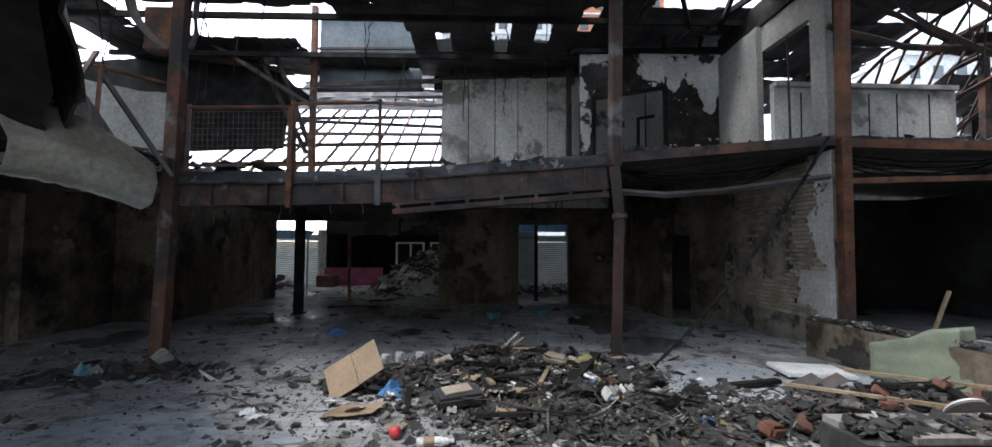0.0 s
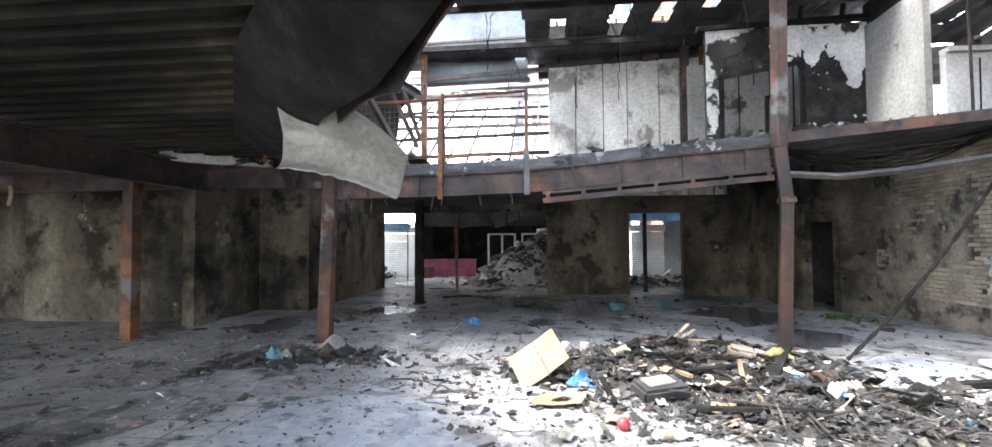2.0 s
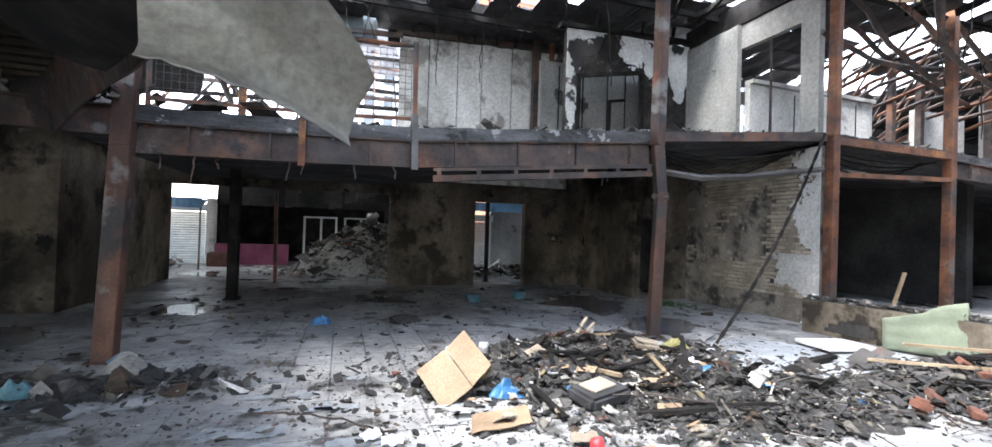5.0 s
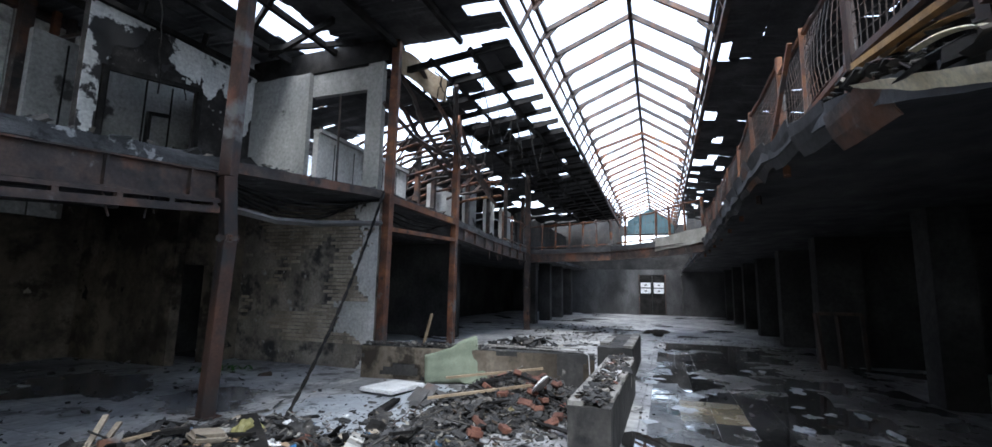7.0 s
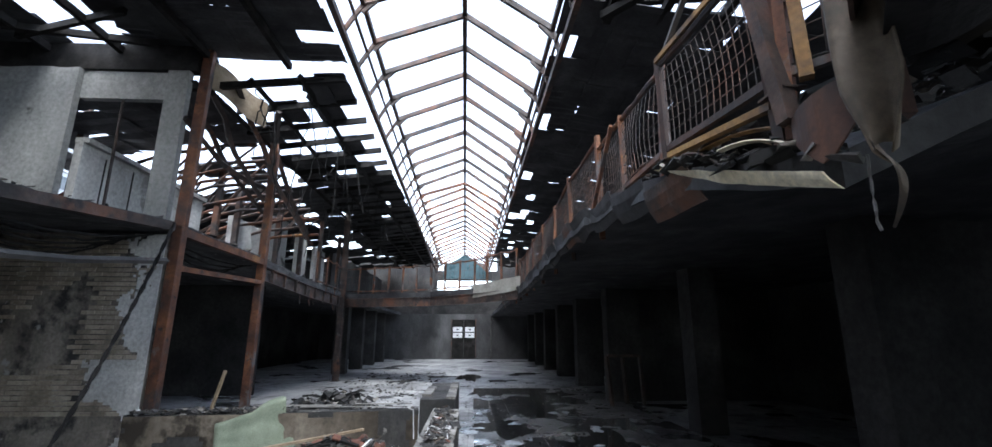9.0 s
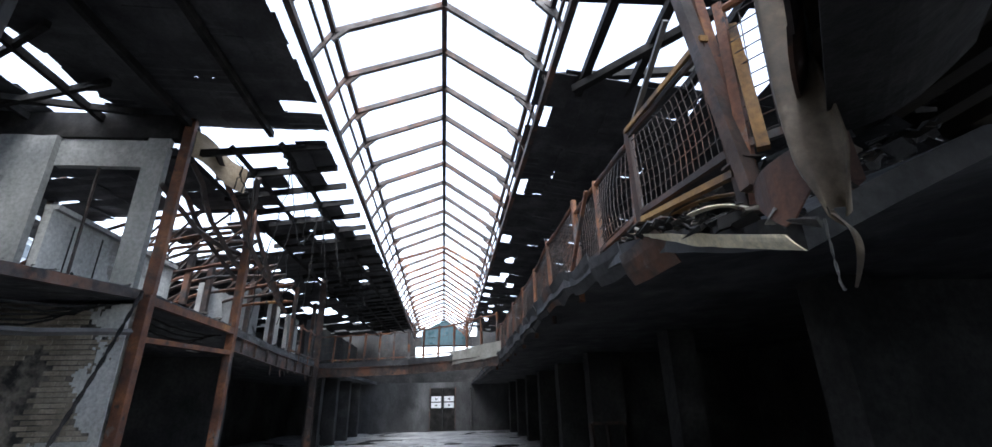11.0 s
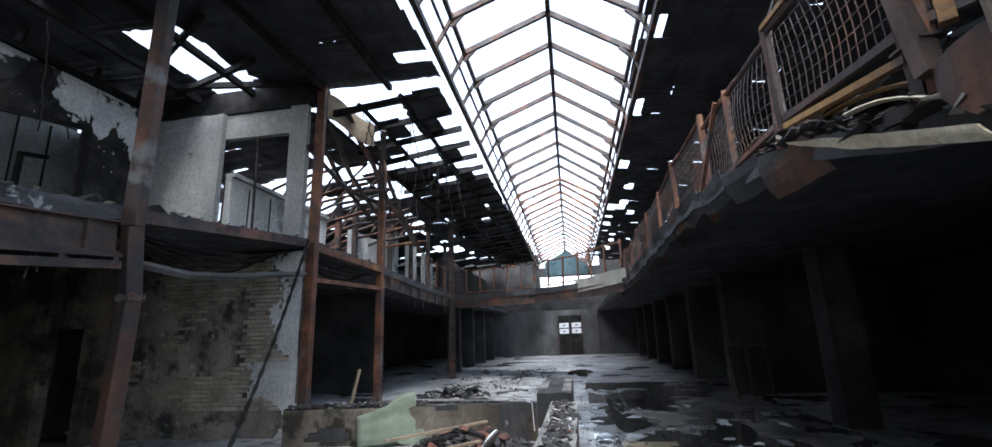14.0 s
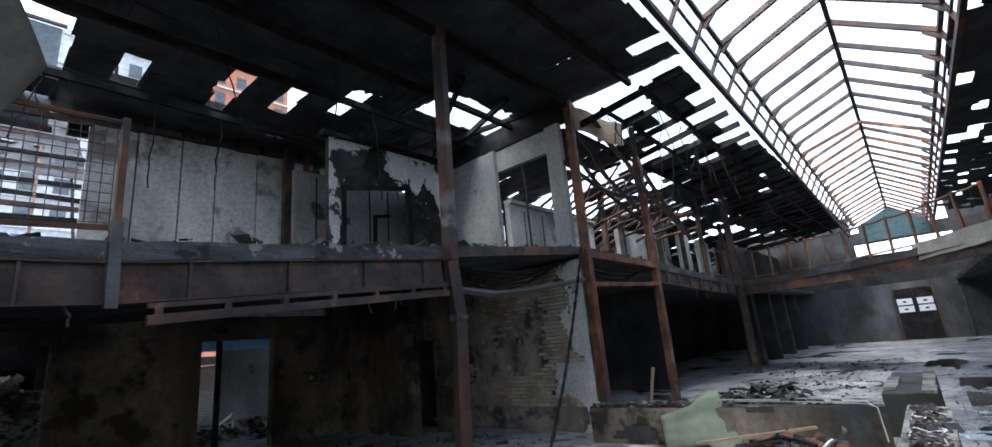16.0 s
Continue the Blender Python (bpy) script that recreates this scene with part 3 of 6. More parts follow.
def plaster_here(y, z):
    e = noise.noise((y * 1.3, z * 1.3, 4.0)) * 0.55 + noise.noise((y * 4, z * 4, 9.0)) * 0.2 + noise.noise((y * 12, z * 12, 5.0)) * 0.14
    edge = 7.85 + (0.5 if 0.5 < z < 1.3 else 0.0) + e * 0.8
    black = (y - 8.35) ** 2 / 0.35 + (z - 0.25) ** 2 / 0.16 < 1 + e
    return (y < edge) and not black


for i in range(N1 + 1):
    for j in range(N2 + 1):
        y, z = 7.5 + 3.5 * i / N1, 3.33 * j / N2
        cells[i][j] = bm.verts.new((5.617 - 0.008 * noise.noise((y * 3, z * 3, 1)), y, z))
for i in range(N1):
    for j in range(N2):
        if plaster_here(7.5 + 3.5 * (i + 0.5) / N1, 3.33 * (j + 0.5) / N2):
            bm.faces.new((cells[i][j], cells[i][j + 1], cells[i + 1][j + 1], cells[i + 1][j]))
bmesh.ops.delete(bm, geom=[v for v in bm.verts if not v.link_faces], context="VERTS")
g = bmesh.ops.extrude_face_region(bm, geom=bm.faces[:])
bmesh.ops.translate(bm, verts=[v for v in g["geom"] if isinstance(v, bmesh.types.BMVert)], vec=(0.024, 0, 0))
bmesh.ops.recalc_face_normals(bm, faces=bm.faces)
part("plaster_coat", bm, PALEPLASTER, brick_wall, "flaking pale plaster coat")

# ---- north balcony ----
bm = bmesh.new()


def slab_pt(u, v):
    x = -6.2 + 38.2 * u
    fray = 0.05 * noise.noise((x * 2.1, 0, 0)) + 0.03 * noise.noise((x * 8, 0, 0)) if v == 0 else 0
    return (x, NY + fray + 6.9 * v, zn(x) + (0.03 * noise.noise((x * 3, 4, 0)) if v == 0 else 0))


grid(bm, 300, 2, slab_pt, (0, 0, -0.17))
tagged(part("balcony_slab_north", bm, SLABM), "burnt concrete balcony slab sagging along its frayed edge", "balcony", kind="structure")
# fascia channel under the slab, bay by bay
for x0, x1, mt in ((-5.0, -3.25, DKRUST), (-3.25, -1.85, DKRUST), (-1.85, 1.86, DKRUST), (9.25, 12.6, DKRUST), (12.6, 16.2, DKRUST)):
    fb = empty("fascia_beam", "scorched steel channel beam under the balcony edge", "beam", (x0, NY, zn(x0)), "balcony fascia beams")
    bm = bmesh.new()
    a, b = Vector((0.01, 0.03, -0.36)), Vector((x1 - x0 - 0.01, 0.03, zn(x1) - zn(x0) - 0.36))
    ibeam(bm, a, b, 0.14, 0.36)
    part("channel", bm, mt, fb)
    for k in range(int((x1 - x0) / 0.8)):
        t = (k + 0.6) / max(1, int((x1 - x0) / 0.8))
        bm = bmesh.new()
        c = a.lerp(b, min(0.97, t))
        box(bm, c.x - 0.012, c.y - 0.068, c.z - 0.16, c.x + 0.012, c.y - 0.005, c.z + 0.16)
        part("stiffener", bm, mt, fb)
# sagging ladder strip below
ls = empty("sagging_ladder_strip", "scorched steel ladder strip sagging beneath the balcony", "beam", (-1.6, 7.36, 2.3))
for dz in (0.0, 0.12):
    bm = bmesh.new()
    bar(bm, (0, 0, dz - 0.05), (3.45, 0, 0.3 + dz * 0.9 - 0.05), 0.07, 0.045 if dz else 0.085)
    part("chord", bm, DKRUST, ls)
for k in range(7):
    bm = bmesh.new()
    x = 0.05 + k * 0.55
    box(bm, x, -0.03, 0.087 * x - 0.04, x + 0.06, 0.03, 0.087 * x + 0.09)
    part("spacer", bm, DKRUST, ls)
# flat strips and edge beams of the next bays
strip_pts = [(1.98, 7.36, 2.6), (2.8, 7.36, 2.545), (3.7, 7.36, 2.62), (4.6, 7.36, 2.75), (5.5, 7.36, 2.87)]
bm = bmesh.new()
tube(bm, strip_pts, 0.05, 4)
tagged(part("bowed_strip", bm, GREYSTEEL), "bowed grey steel strip hanging under the balcony", "beam")
bm = bmesh.new()
for a, b in zip([1.98, 2.9, 3.8, 4.7], [2.9, 3.8, 4.7, 5.55]):
    bar(bm, (a, NY - 0.04, zn(a) - 0.1), (b, NY - 0.04, zn(b) - 0.1), 0.09, 0.15)
tagged(part("edge_beam", bm, DKRUST), "scorched brown steel beam along the balcony edge", "beam")
for z0, z1, h in ((3.42, 3.38, 0.14), (2.79, 2.9, 0.09)):
    bm = bmesh.new()
    bar(bm, (5.7, NY - 0.05, z0), (9.05, NY - 0.05, z1), 0.09, h)
    tagged(part("edge_beam", bm, RUST), "orange rusted steel beam between two columns", "beam")
rng = random.Random(5)
for k in range(5):
    cable("sagging_cable", "black burnt cable drooping under the balcony", sag((1.95 + 0.1 * k, 7.6 + 0.1 * k, 3.02), (5.45, 7.6 + 0.1 * k, 3.3), 0.18 + 0.06 * k, 14, 0.03, k), 0.018, CHAR)
for k in range(4):
    cable("sagging_cable", "black burnt cable drooping under the balcony", sag((5.8, 7.6 + 0.1 * k, 3.3), (9.0, 7.6 + 0.1 * k, 3.28), 0.12 + 0.08 * k, 14, 0.03, k + 9), 0.016, CHAR)
for k in range(26):
    x = rng.choice((rng.uniform(-1.5, 1.8), rng.uniform(11, 16), rng.uniform(-5, -2)))
    z = zn(x) - 0.5
    cable("hanging_scrap", "burnt strip dangling from the balcony edge", sag((x, 7.45, z), (x + rng.uniform(-0.1, 0.1), 7.42, z - rng.uniform(0.08, 0.35)), 0.0, 4, 0.05, k), 0.012, DKRUST, "scrap")


# ---- columns ----
def column(label, pts, w, mat, collar=None, plate=True):
    c = empty("steel_column", label, "column", pts[0], "balcony columns")
    o = Vector(pts[0])
    for a, b in zip(pts, pts[1:]):
        bm = bmesh.new()
        ibeam(bm, Vector(a) - o, Vector(b) - o, w, w, 0.02) if mat is DKRUST else bar(bm, Vector(a) - o, Vector(b) - o, w, w)
        bmesh.ops.bevel(bm, geom=bm.edges[:], offset=0.008, segments=1, affect="EDGES") if mat is not DKRUST else None
        part("shaft", bm, mat, c)
    if collar:
        bm = bmesh.new()
        k = Vector(collar) - o
        box(bm, k.x - w * 0.62, k.y - w * 0.62, k.z - 0.05, k.x + w * 0.62, k.y + w * 0.62, k.z + 0.05)
        bmesh.ops.bevel(bm, geom=bm.edges[:], offset=0.02, segments=2, affect="EDGES")
        col = part("collar", bm, GREYSTEEL, c, "bent grey splice collar")
        for sx in (-1, 1):
            for dz in (-0.025, 0.025):
                bm = bmesh.new()
                tube(bm, [(k.x + sx * w * 0.35, k.y - w * 0.62 + 0.005, k.z + dz), (k.x + sx * w * 0.35, k.y - w * 0.62 - 0.02, k.z + dz)], 0.014, 6)
                part("bolt", bm, DKRUST, col)
    if plate:
        bm = bmesh.new()
        box(bm, -w * 0.75, -w * 0.75, 0, w * 0.75, w * 0.75, 0.02)
        part("base_plate", bm, mat, c)
    return c


column("rusty steel column, kinked at a splice collar", [(1.95, 7.36, 0), (2.02, 7.34, 2.2), (1.95, 7.36, 3.0), (2.03, 7.38, 7.0)], 0.17, BROWNRUST, (2.02, 7.34, 2.2))
column("rusty square steel column carrying the balcony corner", [(-5.18, 7.4, 0), (-5.1, 7.4, 2.4), (-5.0, 7.4, 7.0)], 0.2, BROWNRUST)
column("orange rusted steel column beside the brick wall", [(5.72, 7.38, 0), (5.76, 7.38, 3.5), (5.86, 7.4, 7.0)], 0.17, RUST)
column("orange rusted steel column", [(9.02, 7.4, 0), (9.08, 7.4, 3.5), (9.12, 7.4, 6.9)], 0.17, RUST)
column("scorched dark steel column", [(16.3, 7.4, 0), (16.35, 7.4, 6.6)], 0.2, DKRUST)
column("rusty square column beneath the west deck", [(-8.58, 7.3, 0), (-8.58, 7.3, 2.9)], 0.2, RUST)
column("rusty square column beneath the west deck", [(-12.25, 7.5, 0), (-12.25, 7.5, 2.9)], 0.2, RUST)
column("rusty square column beneath the west deck", [(-15.7, 7.75, 0), (-15.7, 7.75, 2.9)], 0.2, RUST)
column("blackened steel column inside the shop", [(-4.85, 12.1, 0), (-4.85, 12.1, 2.7)], 0.2, CHAR)
column("thin rusty post in the shop opening", [(-4.4, 15.1, 0), (-4.45, 15.1, 2.5)], 0.09, RUST)
column("blackened post in the shop opening", [(1.55, 15.1, 0), (1.55, 15.1, 2.5)], 0.11, CHAR)
column("orange rusted post of the burnt roof", [(-5.0, 13.2, 2.8), (-5.0, 13.2, 8.6)], 0.16, RUST, None, False)

# ---- upper storey ----
pw = empty("wall_panels", "white upper wall of narrow plaster panels with open joints", "wall", (-1.42, 13.85, 2.9), kind="structure")
xs = [-1.42, -0.62, 0.18, 0.87, 1.77, 2.35, 3.0, 3.6]
for a, b in zip(xs, xs[1:]):
    ragged_wall("panel", "", WHITEWALL, (a + 0.014 + 1.42, 0), (b - 0.014 + 1.42, 0), 0.0, 3.85 + 0.13 * (a + 1.4) / 4, 0.09, 0.03, 0.1, a, parent=pw)
# solid black slab gives the joints the dark of an unlit cavity
wall_boxes("wall_upper_backing", "black slab standing for the shaded cavity behind the panelled wall", CHAR, [(-1.35, 14.0, 3.0, 3.6, 14.1, 6.6)])
bm = bmesh.new()
bar(bm, (-1.5, 13.8, 6.78), (3.6, 13.8, 7.0), 0.16, 0.12)
tagged(part("head_beam", bm, DKRUST), "scorched timber head over the panelled wall", "beam")
for x, w, mt in ((2.38, 0.2, DKRUST), (2.85, 0.12, RUST), (3.12, 0.12, DKRUST)):
    bm = bmesh.new()
    bar(bm, (x, 13.55, 3.2), (x + 0.03, 13.55, 7.2), w, w)
    tagged(part("wall_post", bm, mt), "scorched steel post in front of the white wall", "post")
bm = bmesh.new()
bar(bm, (2.4, 13.5, 6.1), (3.6, 13.2, 7.0), 0.07, 0.07)
bar(bm, (2.85, 13.5, 5.2), (3.4, 13.4, 6.2), 0.05, 0.05)
tagged(part("wall_brace", bm, DKRUST), "bent steel brace between the wall posts", "beam")
for k, x in enumerate((-1.1, -0.55, 0.15, 0.6, 1.25, 1.8)):
    bm = bmesh.new()
    bar(bm, (x, 13.7, 6.8), (x + 0.05 * (k % 3 - 1), 13.6, 8.0), 0.05, 0.05)
    tagged(part("stud", bm, CHAR), "charred stud above the panelled wall", "post")
# black sheet in place of the unlit void above the panels
wall_boxes("wall_upper_void_sheet", "black sheet standing for the dark void above the panelled wall", CHAR, [(-1.7, 14.3, 6.6, 6.5, 14.4, 8.2)])

# peeled wall with a door opening and the room behind it: black core, white plaster left in flakes
PY, PX0, PX1, DX0, DX1 = 11.2, 2.2, 5.78, 2.52, 4.3
peeled = empty("wall_upper_peeled", "upper wall, white plaster half peeled to black", "wall", (PX0, PY, 3.3), kind="structure")


def door_head(x):
    return lerp([(DX0, 5.36), (DX1, 5.66)], x)


def flake_white(x, z):
    e = 0.3 * noise.noise((x * 1.9, z * 1.9, 2.0)) + 0.16 * noise.noise((x * 5, z * 5, 7.0)) + 0.09 * noise.noise((x * 13, z * 13, 4.0))
    low = lerp([(2.2, 3.2), (2.48, 4.6), (2.6, 5.75), (3.3, 6.0), (3.9, 5.82), (4.3, 5.8), (4.5, 5.55), (4.8, 5.85), (5.1, 5.6), (5.25, 5.2), (5.45, 4.95), (5.6, 5.5), (5.8, 5.7)], x)
    blob = (x - 3.35) ** 2 / 0.09 + (z - 6.05) ** 2 / 0.16 < 1 + 2 * e
    speck = x > 4.3 and z < 4.4 and noise.noise((x * 9, z * 7, 1.0)) > 0.36
    return (z > low + e and not blob) or speck


for nm, x0, x1, zb, zt in (("core", PX0, DX0, lambda x: 3.2, lambda x: 6.45), ("core", DX0, DX1, door_head, lambda x: 6.5 + 0.03 * math.sin(x * 9)), ("core", DX1, PX1, lambda x: 3.35, lambda x: 6.52)):
    bm = bmesh.new()
    n = 16
    grid(bm, n, 1, lambda u, v: (x0 + (x1 - x0) * u - PX0, 0, (zb(x0 + (x1 - x0) * u) * (1 - v) + zt(x0 + (x1 - x0) * u) * v) - 3.3 + (0.03 * noise.noise((u * 8 + x0, 0, 0)) if v == 1 else 0)), (0, 0.15, 0))
    bmesh.ops.recalc_face_normals(bm, faces=bm.faces)
    part(nm, bm, CHARWALL, peeled)
bm = bmesh.new()
NX, NZ = 120, 105
vv = {}
for i in range(NX):
    for j in range(NZ):
        x, z = PX0 + (PX1 - PX0) * (i + 0.5) / NX, 3.3 + 3.2 * (j + 0.5) / NZ
        if (DX0 - 0.05 < x < DX1 + 0.05 and z < door_head(x) + 0.05) or not flake_white(x, z):
            continue
        q = []
        for a, b in ((i, j), (i, j + 1), (i + 1, j + 1), (i + 1, j)):
            if (a, b) not in vv:
                fx, fz = (PX1 - PX0) * a / NX, 3.2 * b / NZ
                vv[(a, b)] = bm.verts.new((fx + 0.012 * noise.noise((a * 0.9, b * 0.9, 1)), -0.018 - 0.01 * noise.noise((fx * 2, fz * 2, 5)), fz + 0.012 * noise.noise((a * 0.9, b * 0.9, 8))))
            q.append(vv[(a, b)])
        bm.faces.new(q[::-1])
g = bmesh.ops.extrude_face_region(bm, geom=bm.faces[:])
bmesh.ops.translate(bm, verts=[v for v in g["geom"] if isinstance(v, bmesh.types.BMVert)], vec=(0, 0.014, 0))
bmesh.ops.recalc_face_normals(bm, faces=bm.faces)
part("plaster_coat", bm, PEELWALL, peeled, "peeling white plaster coat")
bm = bmesh.new()
bar(bm, (2.0, PY - 0.02, 6.5), (5.9, PY - 0.02, 6.62), 0.2, 0.1)
tagged(part("head_beam", bm, CHAR), "charred timber head over the peeled wall", "beam")
for x in (3.0, 4.3, 5.2):
    bm = bmesh.new()
    bar(bm, (x, PY + 0.05, 6.5), (x + 0.04, PY, 6.95), 0.09, 0.09)
    tagged(part("stud", bm, CHAR), "charred stud over the peeled wall", "post")
wall_boxes("wall_room_back", "grey plaster back wall of the upper room", GREYWALL, [(2.4, 13.2, 3.2, 6.6, 13.34, 6.4)])
wall_boxes("wall_room_side", "grey plaster side wall of the upper room", GREYWALL, [(5.8, 11.36, 3.4, 5.95, 13.2, 6.4)])
for x in (2.95, 3.7, 4.5, 5.1):
    bm = bmesh.new()
    bar(bm, (x, 13.185, 3.4), (x + 0.015, 13.185, 6.3), 0.03, 0.025)
    tagged(part("wall_strip", bm, CHAR), "dark open joint in the room wall", "trim")
df = empty("door_1", "scorched door frame around an empty opening", "door frame", ((DX0 + DX1) / 2, PY - 0.01, 3.4), kind="structure")
hw = (DX1 - DX0) / 2
for nm, a, b in (("jamb", (-hw, 0, 0), (-hw + 0.02, 0, 1.93)), ("jamb", (hw, 0, 0), (hw + 0.01, 0, 2.22)), ("head", (-hw - 0.03, 0, 1.95), (hw + 0.05, 0, 2.26))):
    bm = bmesh.new()
    bar(bm, a, b, 0.07, 0.09)
    part(nm, bm, CHAR, df)
for p, q in (((0.5, 0.9, 0), (0.52, 0.9, 1.75)), ((0.5, 0.9, 1.72), (0.95, 0.9, 1.8)), ((0.3, 0.8, 0.0), (0.34, 0.85, 0.9)), ((0.34, 0.8, 0.85), (0.52, 0.9, 0.5))):
    bm = bmesh.new()
    bar(bm, p, q, 0.08, 0.07)
    part("burnt_lining", bm, CHAR, df)
ragged_wall("wall_partition", "smoked grey partition wall at right angles to the balcony", GREYWALL, (5.78, 11.2), (5.74, 9.5), 3.4, 6.4, -0.13, 0.03)
wall_boxes("wall_partition_head", "smoked grey wall over the partition opening", GREYWALL, [(5.73, 8.0, 5.86, 5.86, 9.5, 6.4)])
wall_boxes("wall_partition_pier", "pale grey plaster pier beside the column", GREYWALL, [(5.69, 7.62, 3.45, 5.83, 8.0, 6.7)])
bm = bmesh.new()
bar(bm, (5.8, 11.3, 6.66), (5.78, 7.5, 6.7), 0.2, 0.52)
tagged(part("wall_plate", bm, CHAR), "charred timber plate on the partition wall", "beam")
bm = bmesh.new()
bar(bm, (5.79, 8.75, 3.55), (5.8, 8.78, 5.86), 0.035, 0.035)
tagged(part("wall_post", bm, DKRUST), "thin scorched post in the partition opening", "post")
ragged_wall("wall_parapet", "white half-height wall of scorched panels", WHITEWALL, (5.9, 9.4), (9.8, 9.4), 3.3, 5.1, 0.14, 0.05)
bm = bmesh.new()
bar(bm, (5.9, 9.43, 5.12), (9.8, 9.43, 5.08), 0.24, 0.09)
tagged(part("parapet_cap", bm, PALEPLASTER), "cracked pale cap on the half-height wall", "trim")
for x in (6.45, 7.2, 7.9, 8.5, 9.2):
    bm = bmesh.new()
    bar(bm, (x, 9.39, 3.4), (x + 0.02, 9.39, 4.95), 0.014, 0.02)
    tagged(part("wall_strip", bm, CHAR), "dark joint strip on the half-height wall", "trim")
# further upper walls beyond the third column
for p, q, z1, mt in (((11.4, 9.4), (13.4, 9.4), 5.1, PALEPLASTER), ((13.9, 9.2), (15.0, 9.2), 5.7, GREYWALL), ((15.6, 9.0), (16.6, 9.0), 5.3, PALEPLASTER),
                     ((17.3, 8.9), (18.6, 8.9), 5.2, PALEPLASTER), ((19.4, 8.8), (31.5, 8.8), 5.4, DARKWALL)):
    ragged_wall("wall_upper_remnant", "broken remnant of a scorched plaster wall", mt, p, q, 3.2, z1, 0.14, 0.12, 0.1, p[0])
for x, y, z in ((13.6, 9.0, 6.2), (15.3, 8.8, 6.0), (16.9, 8.6, 6.3), (11.2, 9.2, 6.4), (18.9, 8.4, 6.0), (10.3, 9.3, 6.4), (7.7, 11, 6.6)):
    bm = bmesh.new()
    bar(bm, (x, y, 3.2), (x + 0.06, y, z), 0.14, 0.14)
    tagged(part("wall_post", bm, DKRUST), "scorched steel post among broken upper walls", "post")

# blue-grey sheet wall and what is left of the bay behind
bp = empty("metal_screen", "scorched blue-grey sheet metal panel high on the frame", "screen", (-5.05, 13.8, 6.35))
for k in range(4):
    bm = bmesh.new()
    x0, x1 = k * 0.76, k * 0.76 + 0.757
    grid(bm, 6, 8, lambda u, v: (x0 + (x1 - x0) * u, 0.02 * noise.noise((x0 + u * 2, v * 3, 1)), 2.2 * v), (0, 0.02, 0))
    part("sheet", bm, BLUEPANEL, bp)
for z in (-0.02, 1.25, 2.2):
    bm = bmesh.new()
    bar(bm, (-0.05, -0.05, z), (3.1, -0.05, z + 0.06), 0.06, 0.06 if z > 0.5 else 0.1)
    part("batten", bm, DKRUST, bp)
rng = random.Random(8)
for k in range(10):
    y = 14.6 + k * 1.1
    bm = bmesh.new()
    z = 3.9 + 0.72 * k + rng.uniform(-0.1, 0.1)
    bar(bm, (-9.5, y, z + rng.uniform(-0.25, 0.25)), (-0.5, y, z + rng.uniform(-0.15, 0.15)), 0.09, 0.12)
    tagged(part("purlin", bm, CHAR if k % 3 else DKRUST), "charred purlin of the fallen roof", "beam", "fallen purlins")
for k in range(12):
    x = -9.2 + k * 0.72
    bm = bmesh.new()
    bar(bm, (x, 14.4, 3.6), (x + rng.uniform(0.2, 0.9), 28.0, 12.45 + rng.uniform(-0.3, 0.2)), 0.06, 0.08)
    tagged(part("rafter", bm, CHAR if k % 2 else RUST), "bent rafter of the fallen roof", "beam", "fallen rafters")
for p, q in (((-7.6, 12.2, 7.2), (-4.9, 13.0, 5.6)), ((-6.4, 12.5, 7.2), (-5.3, 13.6, 4.4)), ((-5.9, 12.5, 7.2), (-5.2, 13.6, 4.6)), ((-5.0, 13.2, 6.3), (-1.4, 13.4, 6.55)), ((-9, 12.5, 6.9), (-5.0, 13.1, 6.6))):
    bm = bmesh.new()
    bar(bm, p, q, 0.09, 0.11)
    tagged(part("truss_member", bm, DKRUST), "scorched leaning roof truss member", "beam")
rng = random.Random(19)
for k in range(7):
    for j in range(5):
        x, y = -9.3 + k * 1.25, 20.6 + j * 1.5
        bm = bmesh.new()
        grid(bm, 5, 4, lambda u, v: (x + 1.32 * u, y + (1.55 + 0.3 * noise.noise((x + u * 3, y, 0))) * v, 3.72 + 0.653 * (y + 1.55 * v - 14.4) + 0.06 * noise.noise((x + u, y + v, 4)) + 0.03 * j), (0, 0, -0.012))
        tagged(part("fallen_roof_sheet", bm, SOOT), "blackened roof sheet remaining on the fallen rafters", "roof sheet", "fallen roof sheets")
bm = bmesh.new()
bar(bm, (-9.0, 13.6, 3.5), (-1.5, 13.6, 3.62), 0.1, 0.14)
tagged(part("edge_beam", bm, RUST), "orange rusted beam at the back of the balcony", "beam")
scatter("fallen_roof_scrap", "burnt roofing scraps lying on the balcony", CINDERS, 350, lambda r: (r.uniform(-5.8, -1.5), r.uniform(7.5, 13.6), 2.93 + 0.1 * r.random()), (0.04, 0.3), seed=31)
scatter("balcony_scrap", "burnt scraps along the balcony", CINDERS, 420, lambda r: (lambda x: (x, r.uniform(7.42, 8.3), zn(x) + 0.03))(r.uniform(-1.5, 18)), (0.03, 0.18), seed=32)

railing("rusty balcony railing with sooted mesh, fire-bent", (-4.9, 7.46), (-3.25, 7.46), 2.88, 2.9, 2, 1.05)
railing("rusty balcony railing frame, infill mostly lost", (-3.2, 7.46), (-1.85, 7.46), 2.89, 2.95, 2, 1.1, mesh=True)
railing("rusty sagging balcony railing", (13.2, 7.44), (16.4, 7.44), 3.3, 3.27, 4, 1.0, mesh=False, top_sag=0.08)
bm = bmesh.new()
bar(bm, (-1.85, 7.36, 2.35), (-1.86, 7.42, 3.1), 0.09, 0.05)
tagged(part("bent_bracket", bm, GREYSTEEL), "bent steel bracket below a railing post", "bracket")
bm = bmesh.new()
